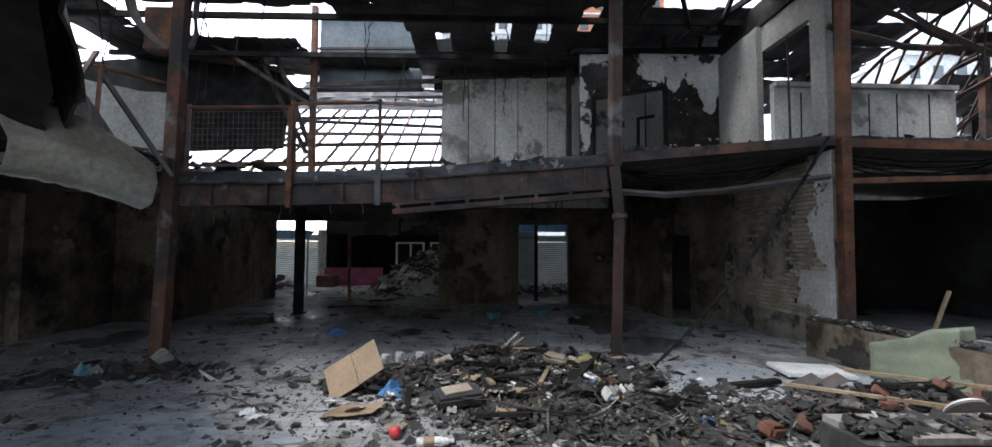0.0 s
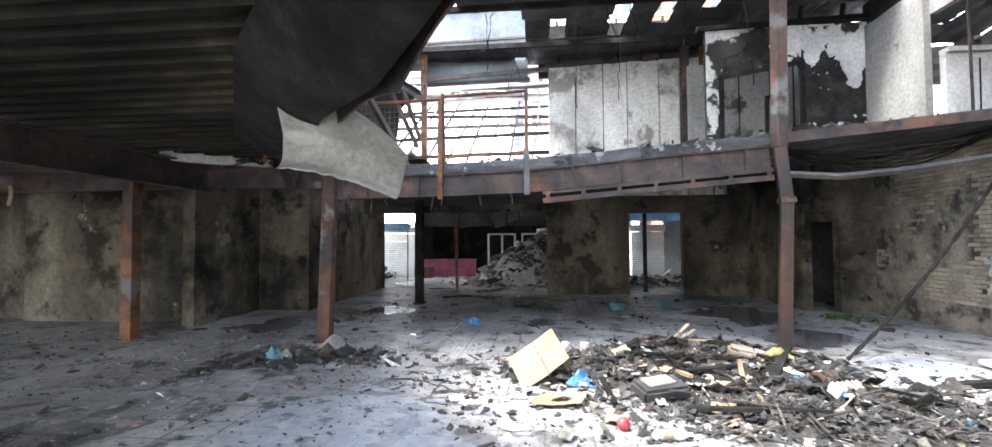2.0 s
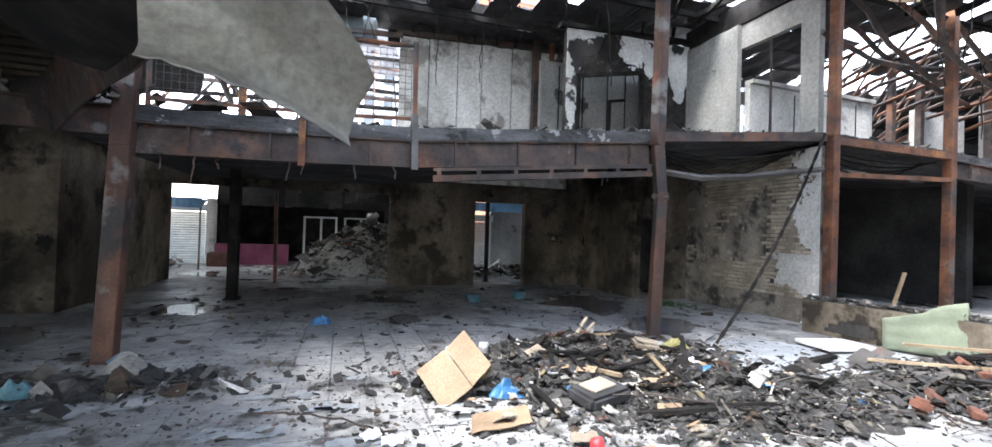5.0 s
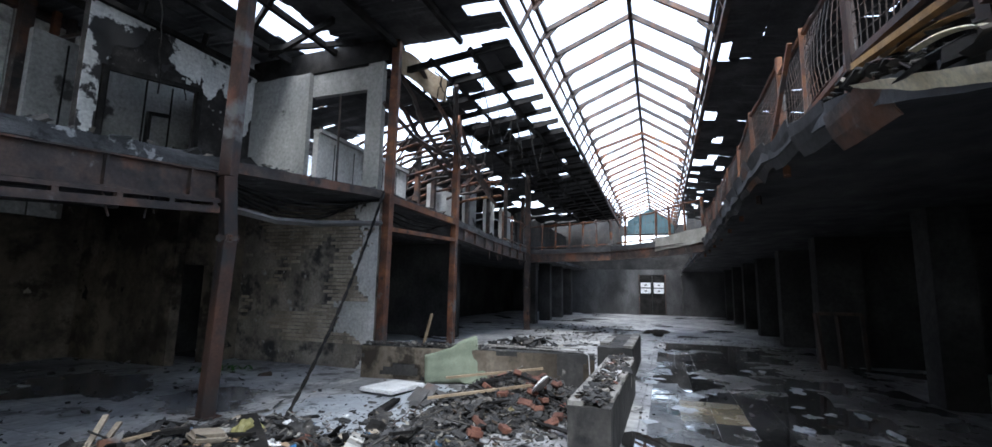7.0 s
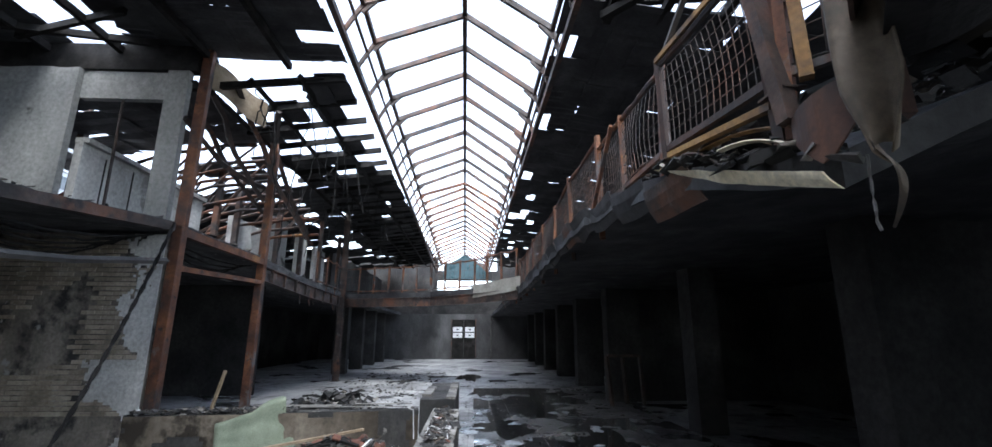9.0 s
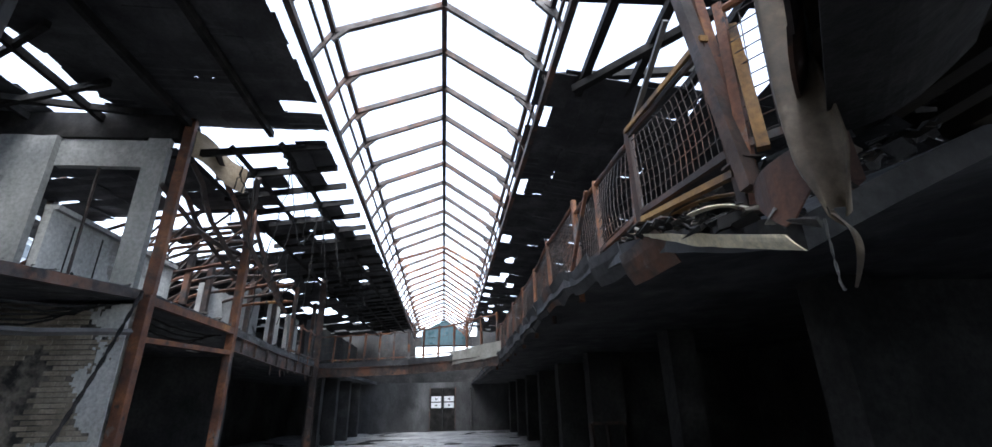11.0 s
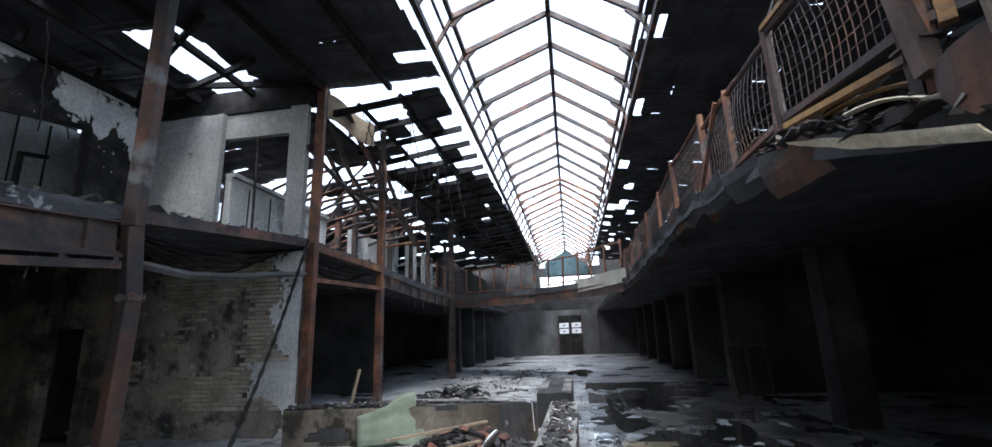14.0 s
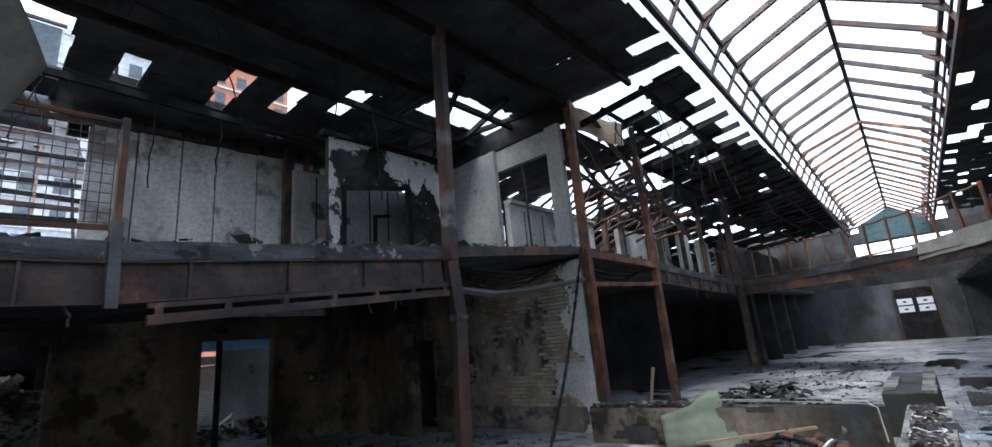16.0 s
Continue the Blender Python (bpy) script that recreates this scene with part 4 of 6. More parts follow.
bar(bm, (-3.24, 7.34, 2.3), (-3.24, 7.38, 3.9), 0.08, 0.05)
tagged(part("bent_bracket", bm, RUST), "rusty steel flat bolted to the balcony edge", "bracket")
# parapet and railing to the north-west
ragged_wall("wall_parapet_west", "yellowed plaster half wall on the balcony", PALEPLASTER, (-7.4, 6.5), (-5.45, 8.15), 2.9, 4.3, 0.14, 0.05)
railing("rusty railing before a plaster half wall", (-6.9, 6.3), (-5.15, 7.75), 3.2, 3.1, 3, 1.25, mesh=False)
bm = bmesh.new()
box(bm, -5.56, 7.3, 4.8, -5.1, 7.6, 5.5)
bmesh.ops.bevel(bm, geom=bm.edges[:], offset=0.02, segments=1, affect="EDGES")
tagged(part("electric_box", bm, RUST), "rusted steel electric box on the column", "electric box")
ragged_wall("wall_west_attic", "black slumped roof lining hanging behind the balcony", CHAR, (-11.5, 13.3), (-5.15, 13.3), lambda x: lerp([(-11.5, 4.3), (-5.85, 4.5), (-5.75, 5.6), (-5.1, 5.95)], x),
            lambda x: lerp([(-11.5, 6.9), (-8.45, 7.3), (-7.4, 7.45), (-6.1, 6.75), (-5.15, 6.0)], x), 0.1, 0.12)

# ---- south balcony ----
SOUTH = [(-0.9, 2.42), (0.0, 2.66), (0.7, 2.88), (1.2, 2.97), (2.1, 3.08), (3.6, 3.14), (6.4, 3.08), (9.7, 3.01), (14, 3.05), (40, 3.12)]


def south_y(x):
    return lerp([(-0.9, 0.78), (1.0, 0.88), (3.0, 1.06), (11.6, 1.02), (40, 1.02)], x)


bm = bmesh.new()


def south_pt(u, v):
    x = -0.6 + 32.6 * u
    w = 0.05 * noise.noise((x * 1.9, 1, 0)) + 0.02 * noise.noise((x * 7, 1, 0)) if v == 0 else 0
    z0 = lerp(SOUTH, x)
    z = z0 + (3.12 - z0) * min(1, v * 5)
    return (x, south_y(x) + w - 7.0 * v, z + (0.04 * noise.noise((x * 2.2, 7, 0)) if v == 0 else 0))


grid(bm, 260, 12, south_pt, (0, 0, -0.16))
tagged(part("balcony_slab_south", bm, SOOT), "blackened balcony slab with a wavy buckled edge", "balcony", kind="structure")
rng = random.Random(3)
for k in range(30):
    x = 0.6 + k * 0.72
    z = lerp(SOUTH, x)
    fs = bmesh.new()
    grid(fs, 6, 3, lambda u, v: (x + 0.7 * u, south_y(x + 0.7 * u) + 0.04 + 0.05 * noise.noise((x + u * 0.7, v, 2)) - 0.12 * v, z + 0.03 + 0.05 * noise.noise(((x + u * 0.7) * 2.2, 7, 0)) - 0.26 * v), (0, -0.01, 0))
    tagged(part("fascia_sheet", fs, SOOT if k % 4 else DKRUST), "buckled sooty metal fascia sheet on the balcony edge", "fascia", "south fascia sheets")
bm = bmesh.new()
grid(bm, 40, 4, lambda u, v: (1.05 - 1.68 * u - 0.05 * v * u, 0.9 - 0.03 * u + 0.04 * (1 - v) + 0.015 * noise.noise((u * 6, v, 0)),
                             2.99 - 0.6 * u - (0.01 + 0.08 * min(1, u * 1.8)) * v + 0.01 * noise.noise((u * 9, 0, 3))), (0, -0.012, 0))
tagged(part("buckled_edge_sheet", bm, CREAM), "long buckled cream metal strip along the torn balcony edge", "sheet metal")
hs = heap(0.4, 0.1, 2.0, 1.0, 0.3)
scatter("balcony_ash", "black ash and cinders heaped on the torn balcony", CINDERS, 1500,
        lambda r: (lambda x, y: (x, y, lerp(SOUTH, x) + (3.12 - lerp(SOUTH, x)) * min(1, (south_y(x) - y) * 0.9) + max(0, hs(x, y)) * r.random()))(r.uniform(-0.75, 2.6), r.uniform(-0.9, 0.9)), (0.02, 0.13), seed=41)
for k in range(9):
    r = random.Random(60 + k)
    x = r.uniform(-0.2, 2.2)
    bm = bmesh.new()
    grid(bm, 8, 1, lambda u, v: (x + (r.random() * 0 + 0.9) * u, 0.35 + 0.05 * k * 0.6 + 0.08 * v + 0.15 * math.sin(u * 2 + k), lerp(SOUTH, x + 0.9 * u) + 0.12 + 0.12 * math.sin(u * 3 + k)), (0, 0, -0.012))
    tagged(part("curled_lath", bm, WOODM if k % 3 == 0 else DKRUST), "curled scorched lath among the balcony ash", "lath")
railing("rusty balcony railing with wire mesh panels", (3.15, 0.78), (14.7, 0.78), 3.1, 3.04, 8, 1.05, top_sag=0.03)
railing("rusty balcony railing with wire mesh panels", (1.1, 0.84), (3.1, 0.8), 3.04, 3.12, 3, 0.86)
railing("fire-bent railing with a yellow top rail and mesh", (-0.3, 0.82), (0.98, 0.84), 2.9, 3.04, 2, 0.84, mat=BROWNRUST)
railing("fire-bent railing leaning at the torn corner", (-0.7, 0.62), (-0.36, 0.8), 2.86, 2.9, 2, 1.0)
for p, q, w, mt in (((-0.4, 0.84, 2.72), (-0.17, 0.88, 4.3), 0.09, DKRUST), ((-0.36, 0.8, 2.88), (-0.2, 0.78, 4.25), 0.06, RUST), ((-0.5, 0.8, 2.9), (-0.38, 0.72, 3.8), 0.06, OCHRERUST),
                 ((0.9, 0.86, 3.06), (-0.3, 0.84, 2.86), 0.05, OCHRERUST), ((1.0, 0.86, 3.92), (-0.3, 0.85, 3.78), 0.05, OCHRERUST), ((2.2, 0.9, 3.9), (2.9, 0.95, 3.15), 0.04, RUST), ((1.08, 0.84, 3.85), (0.1, 0.84, 4.3), 0.04, GREYSTEEL)):
    bm = bmesh.new()
    bar(bm, p, q, w, w * 0.8)
    tagged(part("bent_bar", bm, mt), "bent rusty steel bar on the torn balcony", "bar")
for k, (x0, z0, L) in enumerate(((0.5, 2.93, 0.95), (0.25, 2.83, 0.7), (0.7, 2.97, 0.5))):
    bm = bmesh.new()
    grid(bm, 12, 2, lambda u, v: (x0 - L * u, 0.8 + 0.02 * k + 0.035 * v, z0 - 0.26 * u + 0.05 * math.sin(u * 3.0) + 0.012 * v), (0, 0.004, -0.008))
    tagged(part("curled_strip", bm, (OCHRERUST, CREAM, BROWNRUST)[k]), "curled scorched metal strip over the ash heap", "sheet metal")
bm = bmesh.new()
grid(bm, 8, 8, lambda u, v: (-0.42 - 0.4 * u, 0.84 + 0.04 * math.sin(u * 4), 2.72 + 0.06 * u - (0.34 * (1 - abs(u - 0.55) * 1.2)) * v), (0.004, 0.008, 0))
tagged(part("torn_flap", bm, BROWNRUST), "brown torn metal flap at the balcony corner", "sheet metal")
# torn sheet hanging from the corner
bm = bmesh.new()


def torn(u, v):
    w = (0.05 + 0.14 * v) * (1 - 0.8 * max(0.0, v - 0.85) / 0.15) * (u - 0.5)
    return (-0.86 - 0.04 * v + w + 0.02 * math.sin(v * 7 + u * 3), 0.85 + 0.7 * w + 0.035 * math.sin(u * 7 + v * 3) * (0.3 + v), 4.3 - 1.93 * v + 0.05 * math.sin(u * 4))


grid(bm, 8, 30, torn, (0.006, 0.006, 0))
for f in bm.faces:
    f.smooth = True
tagged(part("torn_sheet", bm, TANSHEET), "torn scorched tan sheet hanging down the balcony corner", "sheet metal")
bm = bmesh.new()
grid(bm, 3, 18, lambda u, v: (-0.85 - 0.13 * math.sin(v * 3.0), 0.85 + 0.05 * math.sin(v * 3.0) + 0.04 * (u - 0.5) * (1.1 - v), 2.4 - 0.3 * v + 0.04 * (u - 0.5) * (1.1 - v)), (0.006, 0.004, 0))
tagged(part("torn_strip", bm, TANSHEET), "curled torn metal strip dangling below the corner", "sheet metal")
cable("loose_wire", "thin burnt wire dangling beside the torn sheet", sag((-0.8, 0.85, 2.4), (-0.8, 0.86, 2.1), 0.0, 8, 0.02, 2), 0.006, GREYSTEEL)
bm = bmesh.new()
bar(bm, (-0.7, 0.62, 2.6), (-0.62, 0.6, 4.6), 0.13, 0.1)
tagged(part("corner_post", bm, BROWNRUST), "scorched steel post at the torn corner", "post")

# ---- west deck ----
EDGE = [(-0.7, 0.62), (-1.32, 1.15), (-1.95, 1.72), (-2.5, 2.42), (-3.1, 3.0), (-4.1, 4.45), (-5.7, 7.1), (-6.2, 7.5)]


def edge_x(y):
    return lerp([(b, a) for a, b in EDGE], y)


bm = bmesh.new()
P = 0.26
for k in range(int(10.4 / P)):
    y0 = -3.0 + k * P
    prof = [(0, 0.0), (0.10, 0.0), (0.125, 0.08), (0.235, 0.08), (0.26, 0.0)]
    for (a, za), (b, zb) in zip(prof, prof[1:]):
        xe0 = edge_x(y0 + a) if y0 + a > 0.7 else -0.45
        xe1 = edge_x(y0 + b) if y0 + b > 0.7 else -0.45
        n = 12
        rows = []
        for i in range(n + 1):
            t = i / n
            rows.append((bm.verts.new((-19.7 + (xe0 + 19.7) * t, y0 + a, 3.02 + za)), bm.verts.new((-19.7 + (xe1 + 19.7) * t, y0 + b, 3.02 + zb))))
        for r0, r1 in zip(rows, rows[1:]):
            bm.faces.new((r0[0], r0[1], r1[1], r1[0]))
bmesh.ops.remove_doubles(bm, verts=bm.verts[:], dist=0.0005)
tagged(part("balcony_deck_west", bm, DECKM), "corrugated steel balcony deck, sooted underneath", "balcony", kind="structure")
bm = bmesh.new()
low = [bm.verts.new((x, y, 3.11)) for x, y in ((-0.45, -3), (-0.45, 0.4), *EDGE, (-6.2, 14), (-19.7, 14), (-19.7, -3))]
top = [bm.verts.new(v.co + Vector((0, 0, 0.12))) for v in low]
bm.faces.new(low)
bm.faces.new(top[::-1])
for i in range(len(low)):
    j = (i + 1) % len(low)
    bm.faces.new((low[i], top[i], top[j], low[j]))
tagged(part("balcony_slab_west", bm, SLABM), "burnt concrete topping of the west deck", "balcony", kind="structure")
# fascia of the chamfered edge, buckling outward
for i, ((ax, ay), (bx, by)) in enumerate(zip(EDGE[:-1], EDGE[1:])):
    fs = bmesh.new()
    grid(fs, 10, 6, lambda u, v: (ax + (bx - ax) * u + (0.1 if i > 2 else 0.02 + 0.08 * u if i == 2 else 0.02) * v * v + 0.03 * noise.noise((i + u, v, 0)), ay + (by - ay) * u + 0.09 * v * v,
                                  3.26 - ((0.78 if i > 2 else 0.62 + 0.14 * u if i == 2 else 0.4 + 0.22 * u if i == 1 else 0.36) - 0.05 * math.sin(u * 3.14)) * v), (-0.012, -0.012, 0))
    tagged(part("fascia_sheet", fs, DKRUST), "buckled sheet metal fascia of the west deck", "fascia", "west fascia sheets")
for x, z in ((-7.3, 2.72), (-11.5, 2.75)):
    y1 = 7.4 if x < -5 else 4.0
    bm = bmesh.new()
    ibeam(bm, (x, -3, z), (x, y1, z), 0.16, 0.44 if x < -5 else 0.2)
    tagged(part("deck_beam", bm, DKRUST if x < -5 else SOOT), "scorched deep steel beam under the west deck", "beam", "deck beams")
bm = bmesh.new()
ibeam(bm, (-7.3, 7.4, 2.72), (-19.5, 7.9, 2.75), 0.16, 0.34)
tagged(part("deck_beam", bm, DKRUST), "scorched steel beam over the west columns", "beam", "deck beams")
bm = bmesh.new()
ibeam(bm, (-7.2, 7.35, 2.72), (-5.1, 7.42, 2.68), 0.14, 0.34)
tagged(part("deck_beam", bm, DKRUST), "scorched steel beam joining the deck corner", "beam", "deck beams")
scatter("edge_rubble", "broken concrete crumbs on the beam end", CINDERS, 160, lambda r: (r.uniform(-7.0, -5.0), r.uniform(7.2, 7.6), 2.93 + 0.22 * r.random()), (0.04, 0.2), seed=51)
# curled sheet hanging from the edge: pale face, darker brown back
def bez(a, b, c, t):
    return Vector(a) * (1 - t) ** 2 + Vector(b) * 2 * t * (1 - t) + Vector(c) * t * t


def crumple(u, v):
    top = bez((-3.44, 2.95, 2.7), (-2.88, 2.96, 2.66), (-2.62, 3.42, 2.28), u)
    low = bez((-3.46, 3.1, 2.15), (-3.1, 3.2, 2.14), (-2.72, 3.49, 1.95), u)
    p = top.lerp(low, v)
    scoop = 0.2 * math.sin(v * 3.1) * (1 - 0.45 * u) - 0.03 * abs(math.sin((v * 2.1 + u * 0.3) * 3.14)) ** 0.5 + 0.012 * noise.noise((u * 3, v * 3, 0))
    lip = 0.06 * max(0, v - 0.86) / 0.14
    return p + Vector((-0.35 * scoop, scoop - lip, 0.012 * noise.noise((u * 14, 0, 4)) * (v > 0.9)))


cs = empty("crumpled_sheet", "big curled pale metal sheet hanging from the deck edge", "sheet metal", (0, 0, 0))
for nm, mt, off in (("face", PALESHEET, 0.0), ("back", BROWNRUST, 0.009)):
    bm = bmesh.new()
    grid(bm, 36, 24, lambda u, v: crumple(u, v) + Vector((-0.3 * off, off, 0)), (-0.002, 0.006, 0.0))
    for f in bm.faces:
        f.smooth = True
    part(nm, bm, mt, cs)
for p, q in (((-3.38, 3.02, 2.62), (-3.3, 3.5, 3.1)), ((-3.05, 3.08, 2.58), (-3.0, 3.3, 3.1))):
    bm = bmesh.new()
    bar(bm, p, q, 0.05, 0.02)
    part("hanger", bm, DKRUST, cs, "bent rusty steel flat")
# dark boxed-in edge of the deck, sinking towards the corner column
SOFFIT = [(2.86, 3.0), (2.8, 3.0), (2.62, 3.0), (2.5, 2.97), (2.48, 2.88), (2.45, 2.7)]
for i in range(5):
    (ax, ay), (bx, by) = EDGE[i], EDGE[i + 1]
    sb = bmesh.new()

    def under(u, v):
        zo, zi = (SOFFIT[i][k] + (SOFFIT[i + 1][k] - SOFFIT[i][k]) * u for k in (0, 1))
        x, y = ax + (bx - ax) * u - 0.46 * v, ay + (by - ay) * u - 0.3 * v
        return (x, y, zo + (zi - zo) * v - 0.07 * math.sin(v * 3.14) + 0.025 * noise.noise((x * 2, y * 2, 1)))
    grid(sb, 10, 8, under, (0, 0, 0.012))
    tagged(part("edge_soffit", sb, CHAR), "dark boxed-in edge sheet under the west deck", "soffit", "edge soffits")
bm = bmesh.new()
bar(bm, (-3.05, 3.45, 2.95), (-2.72, 3.75, 2.25), 0.06, 0.03)
tagged(part("bent_bar", bm, GREYSTEEL), "bent steel flat hanging beside the curled sheet", "bar")
for k, x in enumerate((-13.2, -12.9, -11.6, -11.2)):
    bm = bmesh.new()
    grid(bm, 2, 5, lambda u, v: (x + 0.09 * u + 0.03 * math.sin(v * 4), 7.4 + 0.041 * (-7.3 - x) - 0.09, 2.68 - 0.36 * v), (0, 0.01, 0))
    tagged(part("hanging_scrap", bm, WHITEM if k < 2 else WOODM), "pale peeled strip hanging from the beam", "scrap")
# ---- roof lantern ----
RY, RZ, HW = 2.5, 7.8, 1.68
lan = empty("roof_lantern", "bare rusted steel lantern frame, glass gone, open to sky", "roof frame", (0, RY, 6.597), kind="structure")
lan.rotation_euler = (0, 0.021, 0.0145)   # the frame sinks a little towards the far end
rng = random.Random(12)
for i in range(36):
    x = -6.02 + i * 1.058
    dz = -0.16 if i == 20 else rng.uniform(-0.02, 0.02)
    for s in (-1, 1):
        EZ, SW = (7.1, HW) if s > 0 else (6.76, 1.5)
        bm = bmesh.new()
        bar(bm, (x, 0, RZ - 6.5 + dz), (x + rng.uniform(-0.02, 0.02), s * SW, EZ - 6.5 + 0.01), 0.07, 0.1)
        bar(bm, (x, s * (SW - 0.22), EZ - 6.5 + 0.08), (x, s * (SW + 0.01), EZ - 6.5 - 0.17), 0.05, 0.06)
        part("rafter", bm, DKRUST if i < 20 else RUST, lan)
        bm = bmesh.new()
        bar(bm, (x, s * SW, EZ - 6.5), (x, s * SW + (0.3 if s > 0 else -0.12), 0.05 if s > 0 else -0.2), 0.05, 0.07)
        part("side_post", bm, DKRUST if i < 20 else RUST, lan)
for nm, y, z, w in (("ridge", 0, RZ - 6.5, 0.09), ("eaves_rail", -1.5, 0.26, 0.07), ("eaves_rail", HW, 0.6, 0.07),
                    ("sill_rail", -1.62, -0.2, 0.09), ("sill_rail", HW + 0.3, 0.05, 0.09), ("mid_rail", HW + 0.14, 0.4, 0.04), ("mid_rail", -1.56, 0.03, 0.04)):
    bm = bmesh.new()
    bar(bm, (-6.3, y, z), (31.2, y, z), w, w * 1.3)
    part(nm, bm, DKRUST, lan)
bm = bmesh.new()
vs = [bm.verts.new(p) for p in ((31.3, -1.5, -0.4), (31.3, 1.5, -0.4), (31.3, 1.5, 0.5), (31.3, 0.0, 1.3), (31.3, -1.5, 0.5))]
bm.faces.new(vs)
g = bmesh.ops.extrude_face_region(bm, geom=bm.faces[:])
bmesh.ops.translate(bm, verts=[v for v in g["geom"] if isinstance(v, bmesh.types.BMVert)], vec=(0.08, 0, 0))
part("gable_panel", bm, TEALGLASS, lan, "dark teal gable panel at the far end")


# ---- side roofs ----
def roof(name, label, x0, x1, y0, y1, zf, keep, sx=1.0, sy=1.3, mat=SOOT, seed=1, amp=0.03):
    """Roof sheets laid one by one where the fire left them; keep(x, y, rng) decides."""
    r = empty(name, label, "roof", (x0, y0, zf(x0, y0)), kind="structure")
    rng = random.Random(seed)
    z0 = zf(x0, y0)
    nx, ny = int((x1 - x0) / sx), int(abs(y1 - y0) / sy)
    sgn = 1 if y1 > y0 else -1
    for i in range(nx):
        for j in range(ny):
            x, y = x0 + i * sx, y0 + sgn * j * sy
            if not keep(x + sx / 2, y + sgn * sy / 2, rng):
                continue
            bm = bmesh.new()
            lift, ju, jv = rng.uniform(-amp, amp), rng.uniform(-0.07, 0.0), rng.uniform(-0.1, 0.0)
            ragged = rng.random() < 0.3

            def f(u, v):
                px, py = x - x0 + (sx + 0.13) * u + ju, y - y0 + sgn * ((sy + 0.16) * v + jv)
                if ragged and v == 1:
                    py -= sgn * abs(0.35 * noise.noise((x * 3 + u * 3, y, 2)))
                if ragged and u == 1:
                    px -= abs(0.3 * noise.noise((x, y * 3 + v * 3, 5)))
                return (px, py, zf(px + x0, py + y0) - z0 + lift + 0.012 * math.cos(u * sx * 40) + 0.05 * noise.noise((px, py, seed)))
            grid(bm, 8 if ragged else 4, 6 if ragged else 2, f, (0, 0, -0.012))
            part("roof_sheet", bm, mat, r)
    return r


HOLES = [(-1.35, -0.8, 10.9, 12.15), (-0.1, 0.42, 10.6, 12.1), (1.05, 1.5, 10.5, 11.6), (2.0, 2.6, 10.0, 11.2), (3.55, 5.9, 8.4, 10.05), (-8.7, -3.6, 9.8, 12.0), (-5.2, -2.1, 10.4, 12.9)]


def north_keep(x, y, rng):
    return not any(a < x < b and c < y < d for a, b, c, d in HOLES)


roof("roof_north", "blackened roof sheets with burnt-through holes", -10.0, 6.0, 4.95, 14.3, lambda x, y: 6.93 + 0.012 * (y - 5), lambda x, y, r: north_keep(x, y, r) and r.random() > 0.012, 0.5, 0.62, seed=2)
roof("roof_north_east", "torn and half-collapsed blackened roof sheets", 6.0, 31.5, 4.95, 7.6, lambda x, y: 6.62 - 0.1 * (y - 5),
     lambda x, y, r: r.random() < (0.45 if x < 10 else 0.84 if x < 14 else 0.97), 0.95, 0.42, seed=3, amp=0.07)
roof("roof_north_back", "collapsed black roof over the burnt north shops", 5.8, 31.5, 7.6, 13.2, lambda x, y: 6.35 - 0.12 * (y - 7.6),
     lambda x, y, r: r.random() < (0.93 if x < 8.4 else 0.22 if x < 12.5 else 0.95), 0.95, 0.7, seed=4, amp=0.1)
roof("roof_south", "blackened south roof sheets with torn gaps", -4.0, 31.5, 0.98, -6.1, lambda x, y: 6.52 + 0.13 * (y - 0.75),
     lambda x, y, r: (x > 3.6 and r.random() < 0.975 - 0.2 * (y > 0.3)) or (x < 3.6 and y < -2.3) or x < -1.2, 0.75, 0.42, seed=5, amp=0.06)
roof("roof_west", "blackened roof sheets over the west end", -19.8, -6.3, -3.0, 5.0, lambda x, y: 6.9, lambda x, y, r: r.random() < 0.98, 1.5, 1.5, seed=6)
roof("roof_west_lantern", "blackened roof sheets under the west end of the lantern", -19.8, -10.0, 5.0, 14.0, lambda x, y: 6.95, lambda x, y, r: r.random() < 0.98, 1.5, 1.5, seed=7)
rng = random.Random(21)
for k in range(27):
    x = 6.1 + k * 0.93
    bm = bmesh.new()
    bar(bm, (x, 4.9, 6.6), (x + rng.uniform(-0.1, 0.1), 7.7 + rng.uniform(-0.5, 0.3), 6.28 + rng.uniform(-0.1, 0.05)), 0.07, 0.14)
    tagged(part("roof_batten", bm, CHAR), "charred roof batten jutting from the lantern", "beam", "roof battens")
for y, z in ((5.7, 6.42), (6.6, 6.32), (7.5, 6.22)):
    bm = bmesh.new()
    tube(bm, sag((5.9, y, z + 0.08), (31.5, y, z), 0.0, 26, 0.03, y), 0.07, 4)
    tagged(part("roof_purlin", bm, CHAR), "long charred purlin under the torn roof", "beam", "roof purlins")
for y in (6.0, 7.4, 8.9, 10.2, 12.3):
    bm = bmesh.new()
    bar(bm, (-10, y, 6.8), (6.1, y, 6.82), 0.09, 0.13)
    tagged(part("roof_purlin", bm, CHAR), "charred purlin under the north roof", "beam", "roof purlins")
for x, dx in ((3.3, 1.3), (4.6, 0.7), (5.5, -0.5)):
    bm = bmesh.new()
    bar(bm, (x, 8.1, 6.85), (x + dx, 10.4, 6.8), 0.08, 0.12)
    tagged(part("roof_batten", bm, CHAR), "charred roof batten across a burnt hole", "beam", "roof battens")
